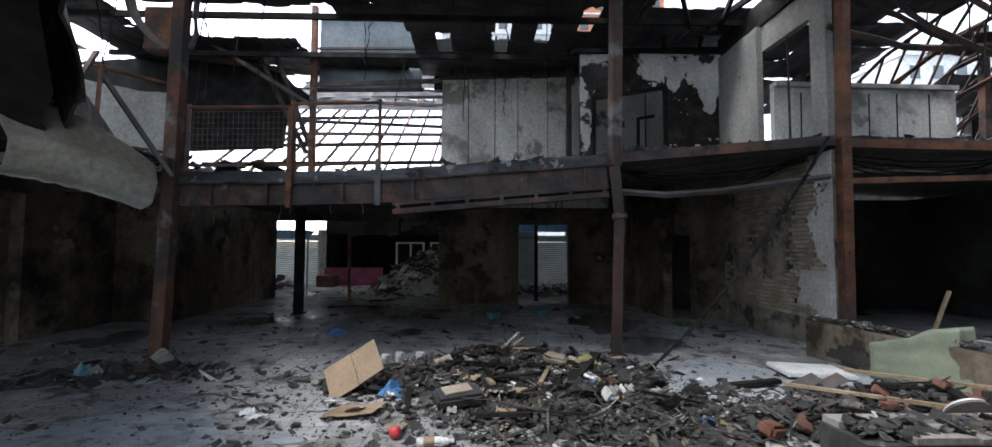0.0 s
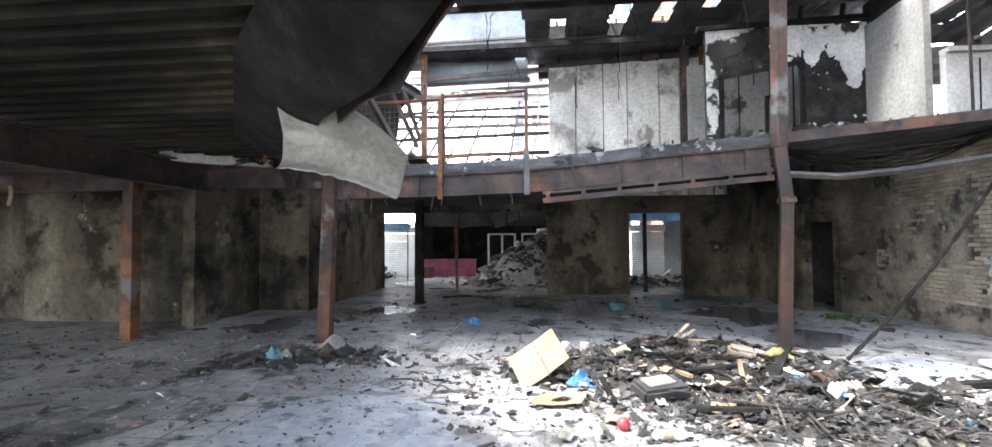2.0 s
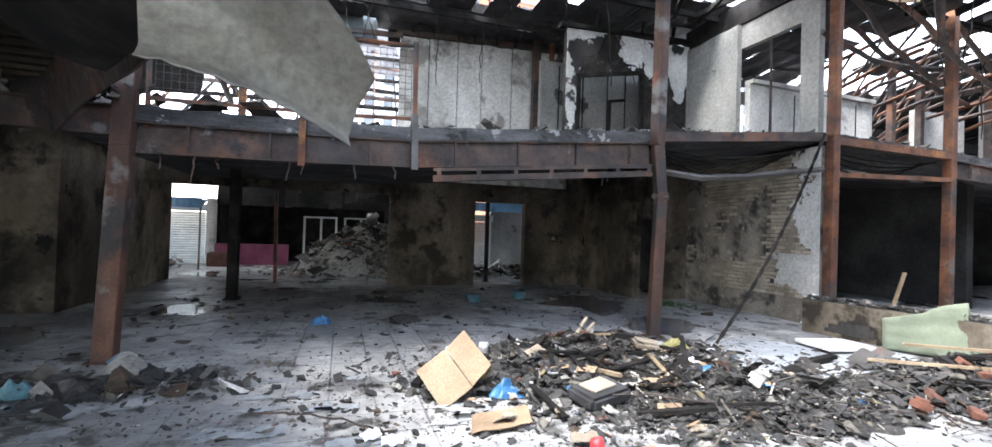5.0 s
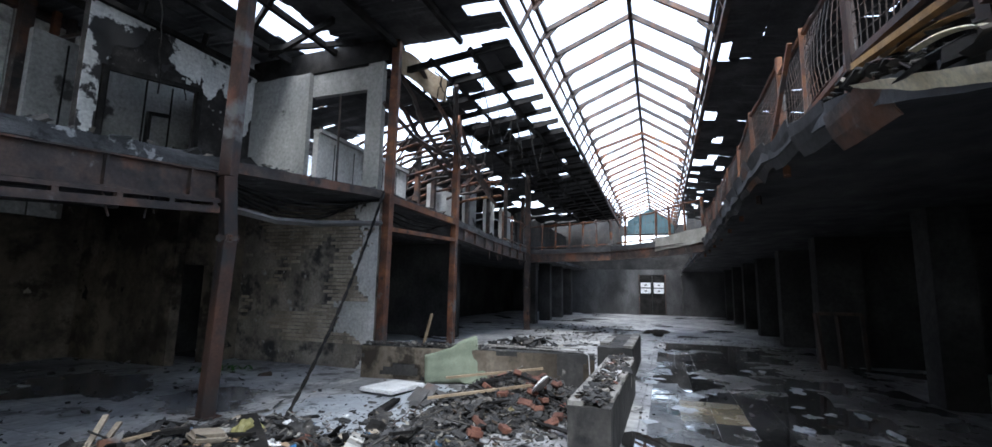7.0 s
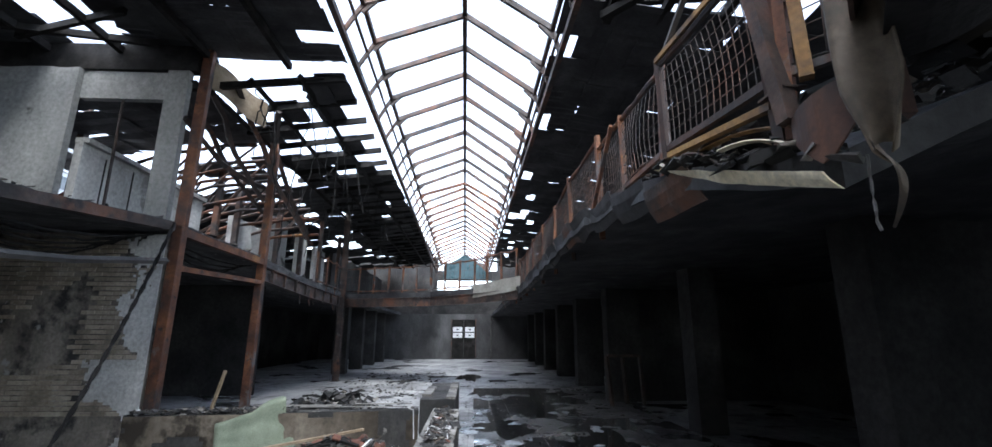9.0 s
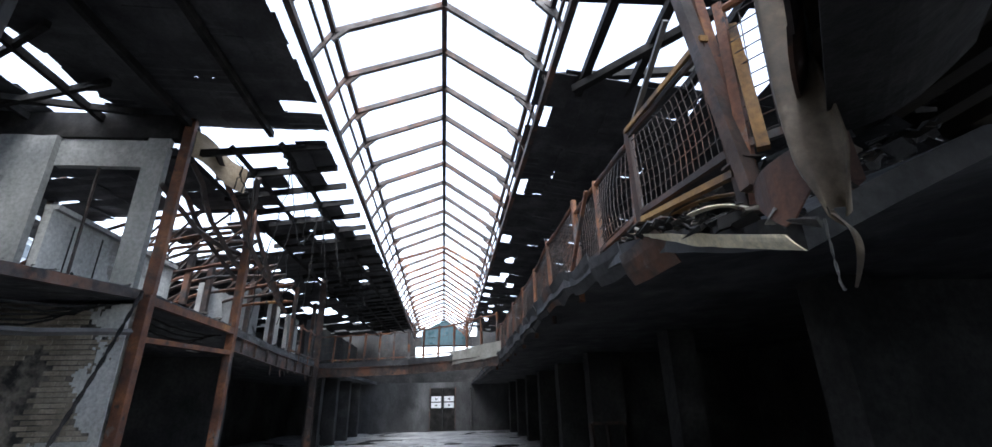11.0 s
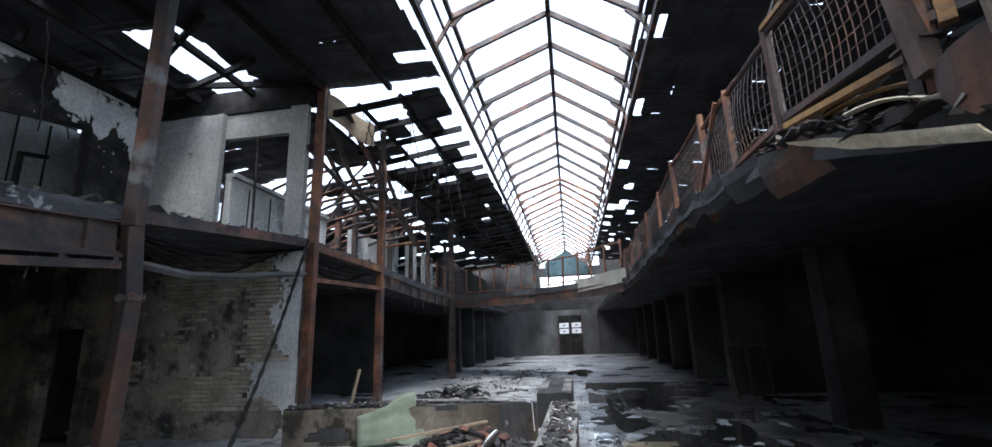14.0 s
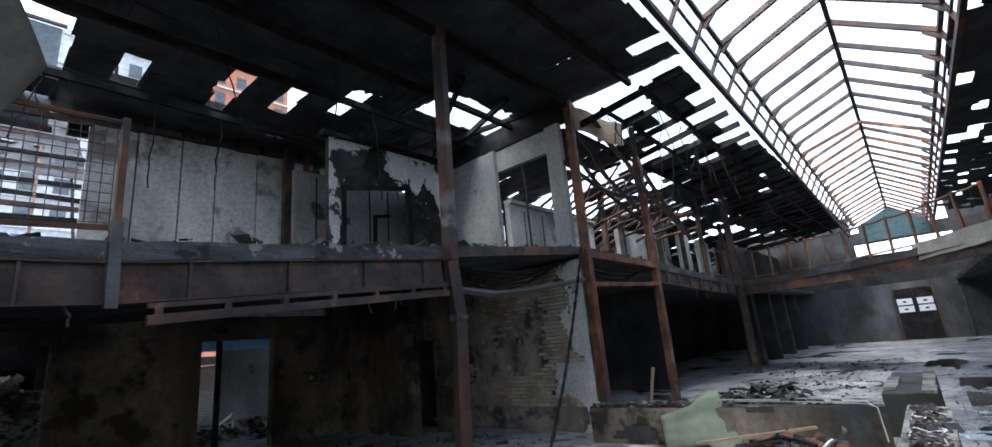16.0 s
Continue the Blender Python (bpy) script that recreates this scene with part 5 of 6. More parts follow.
# bent trusses in the open bay beyond the second column
for k in range(7):
    x = 8.3 + k * 0.8
    z = 6.0 - 0.1 * k
    tr = empty("roof_truss", "fire-bent steel truss of the collapsed bay", "truss", (x, 7.5, 3.5), "bent trusses")
    up = [(0.1 * i, 0.75 * i, z - 3.5 + 0.35 * math.sin(i * 0.55) - 0.16 * i + rng.uniform(-0.08, 0.08)) for i in range(9)]
    dn = [(p[0] + 0.1, p[1], p[2] - 0.5 - 0.05 * i) for i, p in enumerate(up)]
    for nm, pts in (("top_chord", up), ("bottom_chord", dn)):
        bm = bmesh.new()
        tube(bm, pts, 0.05, 4)
        part(nm, bm, DKRUST if k % 2 else RUST, tr)
    for i in range(0, 8):
        bm = bmesh.new()
        bar(bm, up[i], dn[min(8, i + (i % 2))] if i % 2 else dn[i + 1], 0.04, 0.04)
        part("web", bm, DKRUST, tr)
for p, q in (((6.0, 7.5, 6.6), (8.9, 7.5, 4.9)), ((6.2, 7.0, 6.4), (12.0, 7.3, 4.4)), ((7.0, 6.5, 6.3), (9.1, 7.5, 5.6)), ((9.1, 7.4, 6.3), (12.5, 7.6, 4.8)), ((6.0, 8.0, 6.5), (11.5, 8.4, 5.0)), ((9.2, 7.6, 5.3), (5.7, 7.6, 5.5))):
    bm = bmesh.new()
    tube(bm, sag(p, q, 0.25, 8, 0.06, p[0]), 0.065, 4)
    tagged(part("fallen_beam", bm, DKRUST), "fire-bent beam slumped from the roof", "beam")
bm = bmesh.new()
grid(bm, 6, 3, lambda u, v: (5.9 + 1.0 * u, 7.3 - 0.6 * u, 6.75 - 0.55 * v - 0.35 * u + 0.05 * math.sin(u * 7)), (0.02, 0.02, 0))
tagged(part("hanging_board", bm, WOODM), "scorched tan board hanging from the roof edge", "board")
for k in range(34):
    r = random.Random(200 + k)
    x, (y, z) = r.uniform(6, 17), r.choice(((5.7, 6.42), (6.6, 6.32), (7.5, 6.22)))
    cable("hanging_wire", "burnt wire dangling from the roof", sag((x, y, z), (x + r.uniform(-0.6, 0.6), y + r.uniform(-0.3, 0.3), z - r.uniform(0.6, 2.4)), r.uniform(-0.1, 0.2), 8, 0.08, k), 0.012, CHAR)
for k in range(22):
    r = random.Random(300 + k)
    x, y = r.uniform(-8, 5), r.choice((8.9, 10.2, 12.3))
    cable("hanging_wire", "burnt wire dangling from the roof", sag((x, y, 6.82), (x + r.uniform(-0.4, 0.4), y, 6.82 - r.uniform(0.4, 2.0)), 0, 8, 0.06, k), 0.012, CHAR)
# open frame over the torn south balcony
for p, q in (((3.75, 1.0, 6.6), (3.3, -1.6, 6.55)), ((2.15, 1.0, 6.7), (1.9, -1.8, 6.5)), ((3.9, 0.35, 6.45), (0.2, 0.35, 6.55)), ((3.8, -0.45, 6.4), (0.2, -0.3, 6.5)), ((3.6, 0.5, 6.3), (2.0, -1.0, 6.4)), ((3.7, -1.3, 6.3), (0.2, -1.2, 6.4))):
    bm = bmesh.new()
    bar(bm, p, q, 0.12, 0.12)
    tagged(part("roof_beam", bm, CHAR), "charred beam across the open south roof", "beam", "south roof beams")

# ---- far end of the hall ----
bm = bmesh.new()
EASTEDGE = [(16.5, 7.42), (15.9, 5.6), (15.2, 3.9), (13.6, 2.3), (11.6, 1.02)]
for z, flip in ((3.22, 1), (3.05, -1)):
    pts = [*EASTEDGE, (14.6, 1.02), (16.4, 1.9), (18.0, 3.6), (19.0, 5.6), (19.5, 7.42)]
    bm.faces.new([bm.verts.new((x, y, z)) for x, y in pts][::flip])
bm.verts.ensure_lookup_table()
n = len(EASTEDGE) + 5
for i in range(n):
    j = (i + 1) % n
    bm.faces.new((bm.verts[i], bm.verts[j], bm.verts[n + j], bm.verts[n + i]))
bmesh.ops.recalc_face_normals(bm, faces=bm.faces)
tagged(part("balcony_slab_east", bm, SOOT), "burnt concrete gallery slab across the hall", "balcony", kind="structure")
for i, ((ax, ay), (bx, by)) in enumerate(zip(EASTEDGE, EASTEDGE[1:])):
    bm = bmesh.new()
    ibeam(bm, (ax, ay, 2.88), (bx, by, 2.88), 0.12, 0.32)
    tagged(part("fascia_beam", bm, DKRUST), "scorched steel beam under the gallery edge", "beam", "balcony fascia beams")
    railing("rusty sagging gallery railing", (ax + 0.08, ay), (bx + 0.08, by), 3.22, 3.22, 4, 1.0, mesh=True, top_sag=0.03, pitch=0.24)
bm = bmesh.new()
grid(bm, 14, 4, lambda u, v: (13.9 - 2.4 * u - 0.1 - 0.05 * v, 2.42 - 1.45 * u, 3.32 + 0.08 * u - 0.42 * v + 0.03 * noise.noise((u * 5, v * 2, 0))), (0.015, 0.01, 0))
tagged(part("fascia_sheet", bm, PALESHEET), "pale buckled fascia sheet on the gallery edge", "fascia")
for nm, b in (("wall_east_upper", (32.06, 4.9, 3.1, 32.3, 13, 7.2)), ("wall_east_upper_south", (32.06, -6, 3.1, 32.3, 0.6, 7.2)), ("wall_east_upper_head", (32.06, 0.6, 5.5, 32.3, 4.9, 6.2)), ("wall_east_upper_sill", (32.06, 0.6, 3.1, 32.3, 4.9, 4.8))):
    wall_boxes(nm, "blackened upper end wall of the hall", DARKWALL, [b])
dr = empty("door_2", "black double door with white notices stuck on its panes", "door", (32.0, 2.95, 0), kind="structure")
for s in (-1, 1):
    bm = bmesh.new()
    y0, y1 = sorted((s * 0.02, s * 0.84))
    box(bm, 0, y0, 0.02, 0.05, y1, 2.7)
    bmesh.ops.bevel(bm, geom=bm.edges[:], offset=0.008, segments=1, affect="EDGES")
    leaf = part("leaf", bm, CHAR, dr)
    for z0, z1 in ((1.47, 1.8), (1.87, 2.2)):
        bm = bmesh.new()
        box(bm, -0.012, min(s * 0.1, s * 0.76), z0, -0.004, max(s * 0.1, s * 0.76), z1)
        part("notice", bm, PAPER, leaf)
        bm = bmesh.new()
        box(bm, -0.018, s * 0.43 - 0.08, (z0 + z1) / 2 - 0.05, -0.0135, s * 0.43 + 0.08, (z0 + z1) / 2 + 0.04)
        part("print_block", bm, CHAR, leaf)
for y in (-0.86, 0.86):
    bm = bmesh.new()
    box(bm, -0.03, y - 0.04, 0, 0.06, y + 0.04, 2.75)
    part("jamb", bm, DKRUST, dr)
cable("down_pipe", "pale pipe standing against the end wall", [(31.9, 1.0, 0), (31.9, 1.02, 2.6), (31.7, 1.1, 2.75)], 0.05, GREYSTEEL, "pipe")
bm = bmesh.new()
for a, b in (((9.75, -1.12, 0), (9.85, -1.05, 1.2)), ((9.85, -1.95, 0), (9.85, -1.9, 1.2)), ((9.83, -1.08, 1.2), (9.85, -1.9, 1.2)), ((9.8, -1.5, 0.05), (9.85, -1.46, 1.15))):
    bar(bm, a, b, 0.09, 0.07)
tagged(part("broken_stall", bm, DKRUST), "scorched timber frame leaning beside a pier", "stall")
bm = bmesh.new()
box(bm, 11.2, -2.9, 0, 12.0, -2.3, 0.7)
bmesh.ops.bevel(bm, geom=bm.edges[:], offset=0.03, segments=2, affect="EDGES")
tagged(part("burnt_crate", bm, CHAR), "charred crate in a dark shop front", "crate")

# ---- shop yard seen through the openings ----
wall_boxes("wall_yard_west", "grimy pale shop front wall in the yard", GREYWALL, [(-14, 21.6, 0, -9.7, 21.8, 3.2)])
wall_boxes("wall_yard_dark", "black burnt shop interior wall", CHAR, [(-7.2, 23.5, 0, 0.5, 23.7, 3.2)])
wall_boxes("wall_yard_middle", "dark shop side wall", DARKWALL, [(-1.0, 21.6, 0, 2.2, 21.8, 3.2)])
wall_boxes("wall_yard_east", "grimy pale shop front wall in the yard", GREYWALL, [(3.7, 21.6, 0, 9, 21.8, 3.2)])
wall_boxes("wall_yard_header", "scorched header over the burnt shop", DARKWALL, [(-7.3, 21.6, 2.3, -1.0, 21.8, 3.4)])
wall_boxes("wall_yard_side", "black burnt shop side wall", CHAR, [(-7.32, 21.7, 0, -7.2, 23.5, 3.3)])
wall_boxes("wall_yard_pier", "white painted pier beside the shutter", WHITEWALL, [(-7.6, 21.4, 0, -7.3, 21.7, 2.5)])

# roof sheets added over the yard; their narrow gap limits its daylight
for nm, b in (("roof_yard_near", (-12, 14.6, 3.06, 9, 18.45, 3.14)), ("roof_yard_far", (-12, 18.65, 3.45, 9, 24, 3.55)), ("roof_yard_east", (4.5, 17.2, 3.2, 9, 19.6, 3.3))):
    wall_boxes(nm, "blackened sheet roof over the shop yard, placed to limit light", SOOT, [b], category="roof")


def shutter(x0, x1, y, h, label):
    s = empty("roller_shutter", label, "shutter", (x0, y, 0), "roller shutters")
    n = int(h / 0.09)
    for k in range(n):
        bm = bmesh.new()
        grid(bm, 1, 3, lambda u, v: ((x1 - x0) * u, -0.02 * math.sin(v * 3.14), k * 0.09 + 0.086 * v), (0, 0.012, 0))
        part("slat", bm, SHUTTERM, s)
    bm = bmesh.new()
    box(bm, -0.06, -0.05, h, x1 - x0 + 0.06, 0.2, h + 0.28)
    part("housing", bm, SHUTTERM, s)


shutter(-9.6, -7.65, 21.6, 2.0, "grey-green steel roller shutter, closed")
shutter(1.2, 2.2, 21.4, 2.2, "grey-green steel roller shutter, closed")
shutter(2.3, 3.7, 21.5, 2.0, "pale grey steel roller shutter, closed")
for x0, x1, y, z in ((-11, -7.2, 19.2, 2.1), (0.6, 6.5, 19.1, 2.4)):
    aw = empty("awning", "faded blue sheet awning over the shop front", "awning", (x0, y, z), "yard awnings")
    bm = bmesh.new()
    grid(bm, 40, 2, lambda u, v: ((x1 - x0) * u, -0.02 - 0.012 * math.sin(u * 120), 0.3 - 0.34 * v), (0, 0.012, 0))
    part("valance", bm, AWNM, aw)
    bm = bmesh.new()
    grid(bm, 30, 3, lambda u, v: ((x1 - x0) * u, 0.8 * v, 0.3 * v + 0.02 * math.sin(u * 90)), (0, 0, -0.015))
    part("sheet", bm, AWNM, aw)
    for x in (0.05, x1 - x0 - 0.05):
        bm = bmesh.new()
        bar(bm, (x, 0.03, -z), (x, 0.03, 0.0), 0.05, 0.05)
        part("prop", bm, GREYSTEEL, aw)
wall_boxes("wall_yard_pink", "faded pink painted stall wall", PINKM, [(-7.25, 21.3, 0, -4.7, 21.5, 0.8)])
bm = bmesh.new()
box(bm, -7.3, 20.4, 0, -6.5, 21.0, 0.5)
bmesh.ops.bevel(bm, geom=bm.edges[:], offset=0.02, segments=1, affect="EDGES")
tagged(part("stall_box", bm, BRICKRED), "reddish stall box before the pink wall", "box")
for x in (-4.2, -2.6):
    wf = empty("shop_window_frame", "white shop door frame standing in the burnt shop", "door frame", (x, 22.2, 0), "shop frames")
    for nm, a, b in (("jamb", (0, 0, 0), (0, 0, 1.9)), ("jamb", (0.65, 0, 0), (0.65, 0, 1.9)), ("jamb", (1.25, 0, 0), (1.25, 0, 1.9)), ("head", (-0.04, 0, 1.93), (1.29, 0, 1.93))):
        bm = bmesh.new()
        bar(bm, a, b, 0.08, 0.07)
        part(nm, bm, WHITEM, wf)
    bm = bmesh.new()
    box(bm, 0.04, -0.01, 0.05, 0.61, 0.02, 0.75)
    part("panel", bm, GREYSTEEL, wf)
yh = heap(-1.9, 18.6, 2.6, 1.8, 1.9, 0.2)
mound("rubble_heap_yard", "tall heap of pale swept rubble in the yard", PALERUBBLE, yh, -1.9, 18.6, 3.0)
scatter("rubble_yard", "pale swept rubble and rubbish in the yard", PALERUBBLE, 1300, lambda r: (lambda x, y: (x, y, max(0, yh(x, y)) + 0.03))(r.gauss(-2.0, 1.2), r.gauss(18.3, 0.8)), (0.05, 0.32), seed=71)
scatter("rubble_yard_east", "pale rubbish strewn along the yard shops", PALERUBBLE, 600, lambda r: (r.uniform(0.2, 6), r.uniform(16.5, 19.5), 0.04 + 0.25 * r.random() ** 2), (0.05, 0.28), seed=72)
scatter("rubble_yard_west", "white rubbish piled beside the shutter", PALERUBBLE, 260, lambda r: (r.gauss(-9.0, 0.5), r.gauss(19.2, 0.5), 0.05 + 0.45 * r.random() ** 2), (0.06, 0.3), seed=73)
for k in range(8):
    r = random.Random(500 + k)
    x = r.uniform(-4.6, -1.6)
    bm = bmesh.new()
    grid(bm, 3, 6, lambda u, v: (x + 0.3 * u, 14.4 + 0.1 * u, 2.6 - (0.2 + 0.5 * r.random() * 0 + 0.35 * (k % 3) / 2) * v + 0.04 * math.sin(u * 5 + v * 4)), (0.01, 0.01, 0))
    tagged(part("hanging_scrap", bm, GREYSTEEL), "torn ceiling scrap hanging in the opening", "scrap")


# ---- towers beyond the roof ----
def tower(label, x0, x1, y, h, mat, floors, cols):
    t = empty("apartment_tower", label, "building", (x0, y, -2), "far towers")
    bm = bmesh.new()
    box(bm, 0, 0, 0, x1 - x0, 14, h)
    part("wall", bm, mat, t)
    wbm = bmesh.new()
    box(wbm, -0.6, -0.08, -0.8, 0.6, 0.05, 0.8)
    me = bpy.data.meshes.new("window")
    wbm.to_mesh(me)
    wbm.free()
    me.materials.append(GLASSD)
    for f in range(floors):
        for c in range(cols):
            o = new("window", me)
            o.parent = t
            o.location = ((c + 0.5) * (x1 - x0) / cols, 0, h - 2.0 - f * 3.0)
    for f in range(floors):
        bm = bmesh.new()
        box(bm, -0.1, -0.25, h - 3.6 - f * 3.0, x1 - x0 + 0.1, 0.02, h - 3.35 - f * 3.0)
        part("floor_band", bm, TOWERM, t)
    bm = bmesh.new()
    box(bm, -0.2, -0.2, h, x1 - x0 + 0.2, 14.2, h + 0.6)
    part("roof", bm, TOWERM, t)


tower("grey rendered apartment tower far beyond the roof", -6, 11, 64, 40, TOWERM, 9, 7)
tower("orange brick apartment tower far beyond the roof", 13, 26, 66, 44, TOWERO, 9, 5)
tower("grey apartment block beyond the east roofs", 50, 76, 54, 27, TOWERM, 6, 9)
# ---- low planter walls ----
def low_wall(p, q, h, thick, label, coping=True, seed=0):
    p, q = Vector((*p, 0)), Vector((*q, 0))
    L = (q - p).length
    ang = math.atan2(q.y - p.y, q.x - p.x)
    w = empty("planter_wall", label, "low wall", p, "planter walls", "structure")
    w.rotation_euler = (0, 0, ang)
    bm = bmesh.new()
    n = int(L / 0.12)

    def f(u, v):
        x = L * u
        return (x, thick * v, h - 0.03 + 0.02 * noise.noise((x * 3, v * 2, seed)) + 0.012 * noise.noise((x * 11, v * 6, seed)))
    grid(bm, n, 5, f, (0, 0, -h + 0.03))
    part("core", bm, PLANTERM, w)
    bm = bmesh.new()
    cells = 0
    for side, y in ((0, -0.012), (1, thick + 0.012)):
        for i in range(n * 2):
            x0 = L * i / (n * 2)
            for j in range(8):
                z0 = (h - 0.04) * j / 8
                if noise.noise((x0 * 1.5, z0 * 2.5, seed + side * 5)) > -0.18:
                    b0 = min(y, y + (0.013 if side == 0 else -0.013))
                    box(bm, x0, b0, z0, x0 + L / (n * 2), b0 + 0.013, z0 + (h - 0.04) / 8)
                    cells += 1
    if cells and seed == 2:
        bmesh.ops.remove_doubles(bm, verts=bm.verts[:], dist=0.0005)
        part("plaster_coat", bm, GREYWALL if seed % 2 else SOOTWALL, w, "patchy stained plaster coat")
    if coping:
        rng = random.Random(seed)
        for side in (0, 1):
            x = 0.02
            while x < L - 0.3:
                s = rng.uniform(0.24, 0.42)
                if rng.random() < 0.82:
                    bm = bmesh.new()
                    y0 = 0.0 if side == 0 else thick - 0.16
                    box(bm, x, y0 + rng.uniform(-0.015, 0.015), h - 0.03, x + s - 0.012, y0 + 0.16, h + rng.uniform(0.004, 0.014))
                    part("coping_tile", bm, COPING, w)
                x += s
    return w


low_wall((2.04, 2.54), (5.55, 2.54), 0.58, 0.4, "low tile-topped planter wall, plaster stained", seed=1)
low_wall((5.72, 3.2), (5.2, 7.3), 0.6, 0.24, "low rendered planter wall with boards on top", coping=False, seed=2)
low_wall((6.5, 2.64), (9.4, 2.64), 0.62, 0.62, "low tile-topped planter wall beside the aisle", seed=3)
for k, (y0, y1) in enumerate(((3.35, 5.0), (4.4, 5.25), (3.3, 4.2))):
    bm = bmesh.new()
    box(bm, 5.5 + 0.07 * k, y0, 0.605 + 0.012 * k, 5.56 + 0.08 * k, y1, 0.616 + 0.012 * k)
    tagged(part("pale_board", bm, COPING), "pale narrow board lying along the planter wall", "board")
scatter("wall_top_crumbs", "crumbled mortar on the planter walls", RUBBLE, 2600, lambda r: (r.uniform(2.1, 5.5), r.gauss(2.74, 0.06), 0.575 + 0.03 * r.random()) if r.random() < 0.6 else (lambda y: (5.66 - (y - 3.2) * 0.127 - 0.12, y, 0.61))(r.uniform(5.0, 7.2)), (0.015, 0.09), seed=81)
for k in range(6):
    r = random.Random(90 + k)
    c = [(3.3 + 0.25 * k + 0.35 * math.cos(a * 0.8 + k), 2.74 + 0.15 * math.sin(a * 1.1 + k), 0.6 + 0.015 * math.sin(a * 2)) for a in range(9)]
    cable("loose_wire", "pale loose wire coiled on the planter wall", c, 0.007, WHITEM if k % 2 else DKRUST)
cable("hanging_flex", "pale flex with a lamp holder over the wall edge", [(5.2, 3.3, 0.64), (5.2, 3.22, 0.6), (5.2, 3.2, 0.2)], 0.008, WHITEM)

# ---- puddles of dried foam ----
def puddle(name, label, cx, cy, rx, ry, seed, z=0.005, mat=PUDDLE, rag=0.35):
    bm = bmesh.new()
    n = 90
    ring = []
    for k in range(n):
        a = k * math.tau / n
        r = 1 + rag * noise.noise((math.cos(a) * 1.3, math.sin(a) * 1.3, seed)) + 0.12 * noise.noise((math.cos(a) * 5, math.sin(a) * 5, seed)) + 0.04 * noise.noise((math.cos(a) * 15, math.sin(a) * 15, seed))
        ring.append(bm.verts.new((cx + rx * r * math.cos(a), cy + ry * r * math.sin(a), z)))
    bm.faces.new(ring)
    return tagged(part(name, bm, mat), label, "puddle", kind="structure")


puddle("puddle_east", "grey-blue film of dried foam on the floor", 3.2, 5.4, 1.6, 1.35, 2.0)
puddle("puddle_west", "grey-blue film of dried foam on the floor", -3.4, 4.0, 1.05, 0.75, 5.0)
puddle("puddle_small", "grey-blue film of dried foam on the floor", 0.4, 3.0, 1.2, 0.5, 8.0)
for cx, cy, rx, ry, sd in ((17.7, 2.5, 1.6, 0.5, 1.1), (7.3, 1.75, 0.95, 0.4, 2.2), (2.85, 2.2, 0.6, 0.33, 3.3), (5.3, 0.1, 1.3, 0.42, 4.4), (9.6, 0.8, 1.3, 0.35, 5.5), (12.6, 2.0, 1.2, 0.4, 6.6), (3.6, 0.9, 0.5, 0.3, 7.7)):
    puddle("puddle_water", "dark still water standing on the aisle floor", cx, cy, rx, ry, sd, 0.0125, WATERM, 0.9)
rng = random.Random(14)
for k in range(110):
    x, y = (rng.uniform(-5, 1.5), rng.uniform(3.2, 7.0)) if k < 46 else (rng.uniform(-9, -1), rng.uniform(1.8, 6.5)) if k < 80 else (rng.uniform(2.5, 9), rng.uniform(-1.0, 2.4))
    puddle("pale_patch", "pale flaked patch on the sooty floor", x, y, rng.uniform(0.05, 0.22), rng.uniform(0.04, 0.12), k + 0.37, 0.0142 + 0.0002 * (k % 5) if k >= 80 else 0.0095 + 0.0002 * (k % 5), PUDDLE, 0.7)

# ---- rubble heaps on the floor ----
h1 = heap(0.2, 6.15, 2.2, 1.2, 0.3, 0.0)
h2 = heap(1.2, 4.6, 1.4, 0.8, 0.22, -0.35)
h3 = heap(4.0, 4.1, 1.7, 0.9, 0.38, -0.4)


def hh(x, y):
    return max(0.0, h1(x, y), h2(x, y), h3(x, y))


mound("rubble_mound", "mound of burnt rubbish and ash on the floor", MOUNDM, lambda x, y: max(h1(x, y), h2(x, y)), 0.5, 5.4, 2.7, 110)
mound("rubble_planter", "mound of broken brick and ash in the planter", MOUNDM, h3, 3.9, 4.2, 2.1, 80)


def on_heap(cx, cy, sx, sy):
    def f(r):
        x, y = r.gauss(cx, sx), r.gauss(cy, sy)
        return (x, y, hh(x, y) + 0.02)
    return f


scatter("rubble", "burnt rubbish, splinters and broken plaster", RUBBLE, 7500, on_heap(0.2, 6.0, 0.85, 0.45), (0.01, 0.1), seed=101)
scatter("rubble_front", "burnt rubbish, splinters and broken plaster", RUBBLE, 6500, on_heap(0.9, 4.7, 0.85, 0.42), (0.008, 0.085), seed=102)
scatter("rubble_brick", "broken brick, mortar and burnt rubbish", RUBBLE, 4200, on_heap(3.85, 4.05, 0.65, 0.42), (0.01, 0.09), seed=103)
scatter("rubble_strewn", "crumbs and scraps strewn over the floor", RUBBLE, 3000, lambda r: (r.gauss(-0.1, 2.0), r.gauss(5.4, 1.1), 0.008), (0.008, 0.07), flat=(0.1, 0.4), seed=104)
scatter("floor_flecks", "pale flecks of plaster and ash over the floor", PALERUBBLE, 5200, lambda r: (r.gauss(-1.2, 3.2), r.gauss(5.4, 1.5), 0.004), (0.006, 0.04), flat=(0.1, 0.3), seed=114)
scatter("floor_flecks_west", "pale flecks of plaster and ash over the floor", PALERUBBLE, 2200, lambda r: (r.uniform(-13, -4), r.uniform(2.5, 8), 0.004), (0.008, 0.05), flat=(0.1, 0.3), seed=115)
scatter("floor_flecks_aisle", "ash flecks over the wet aisle floor", CINDERS, 2200, lambda r: (r.uniform(2, 16), r.uniform(-1.2, 2.5), 0.012), (0.006, 0.04), flat=(0.1, 0.3), seed=116)
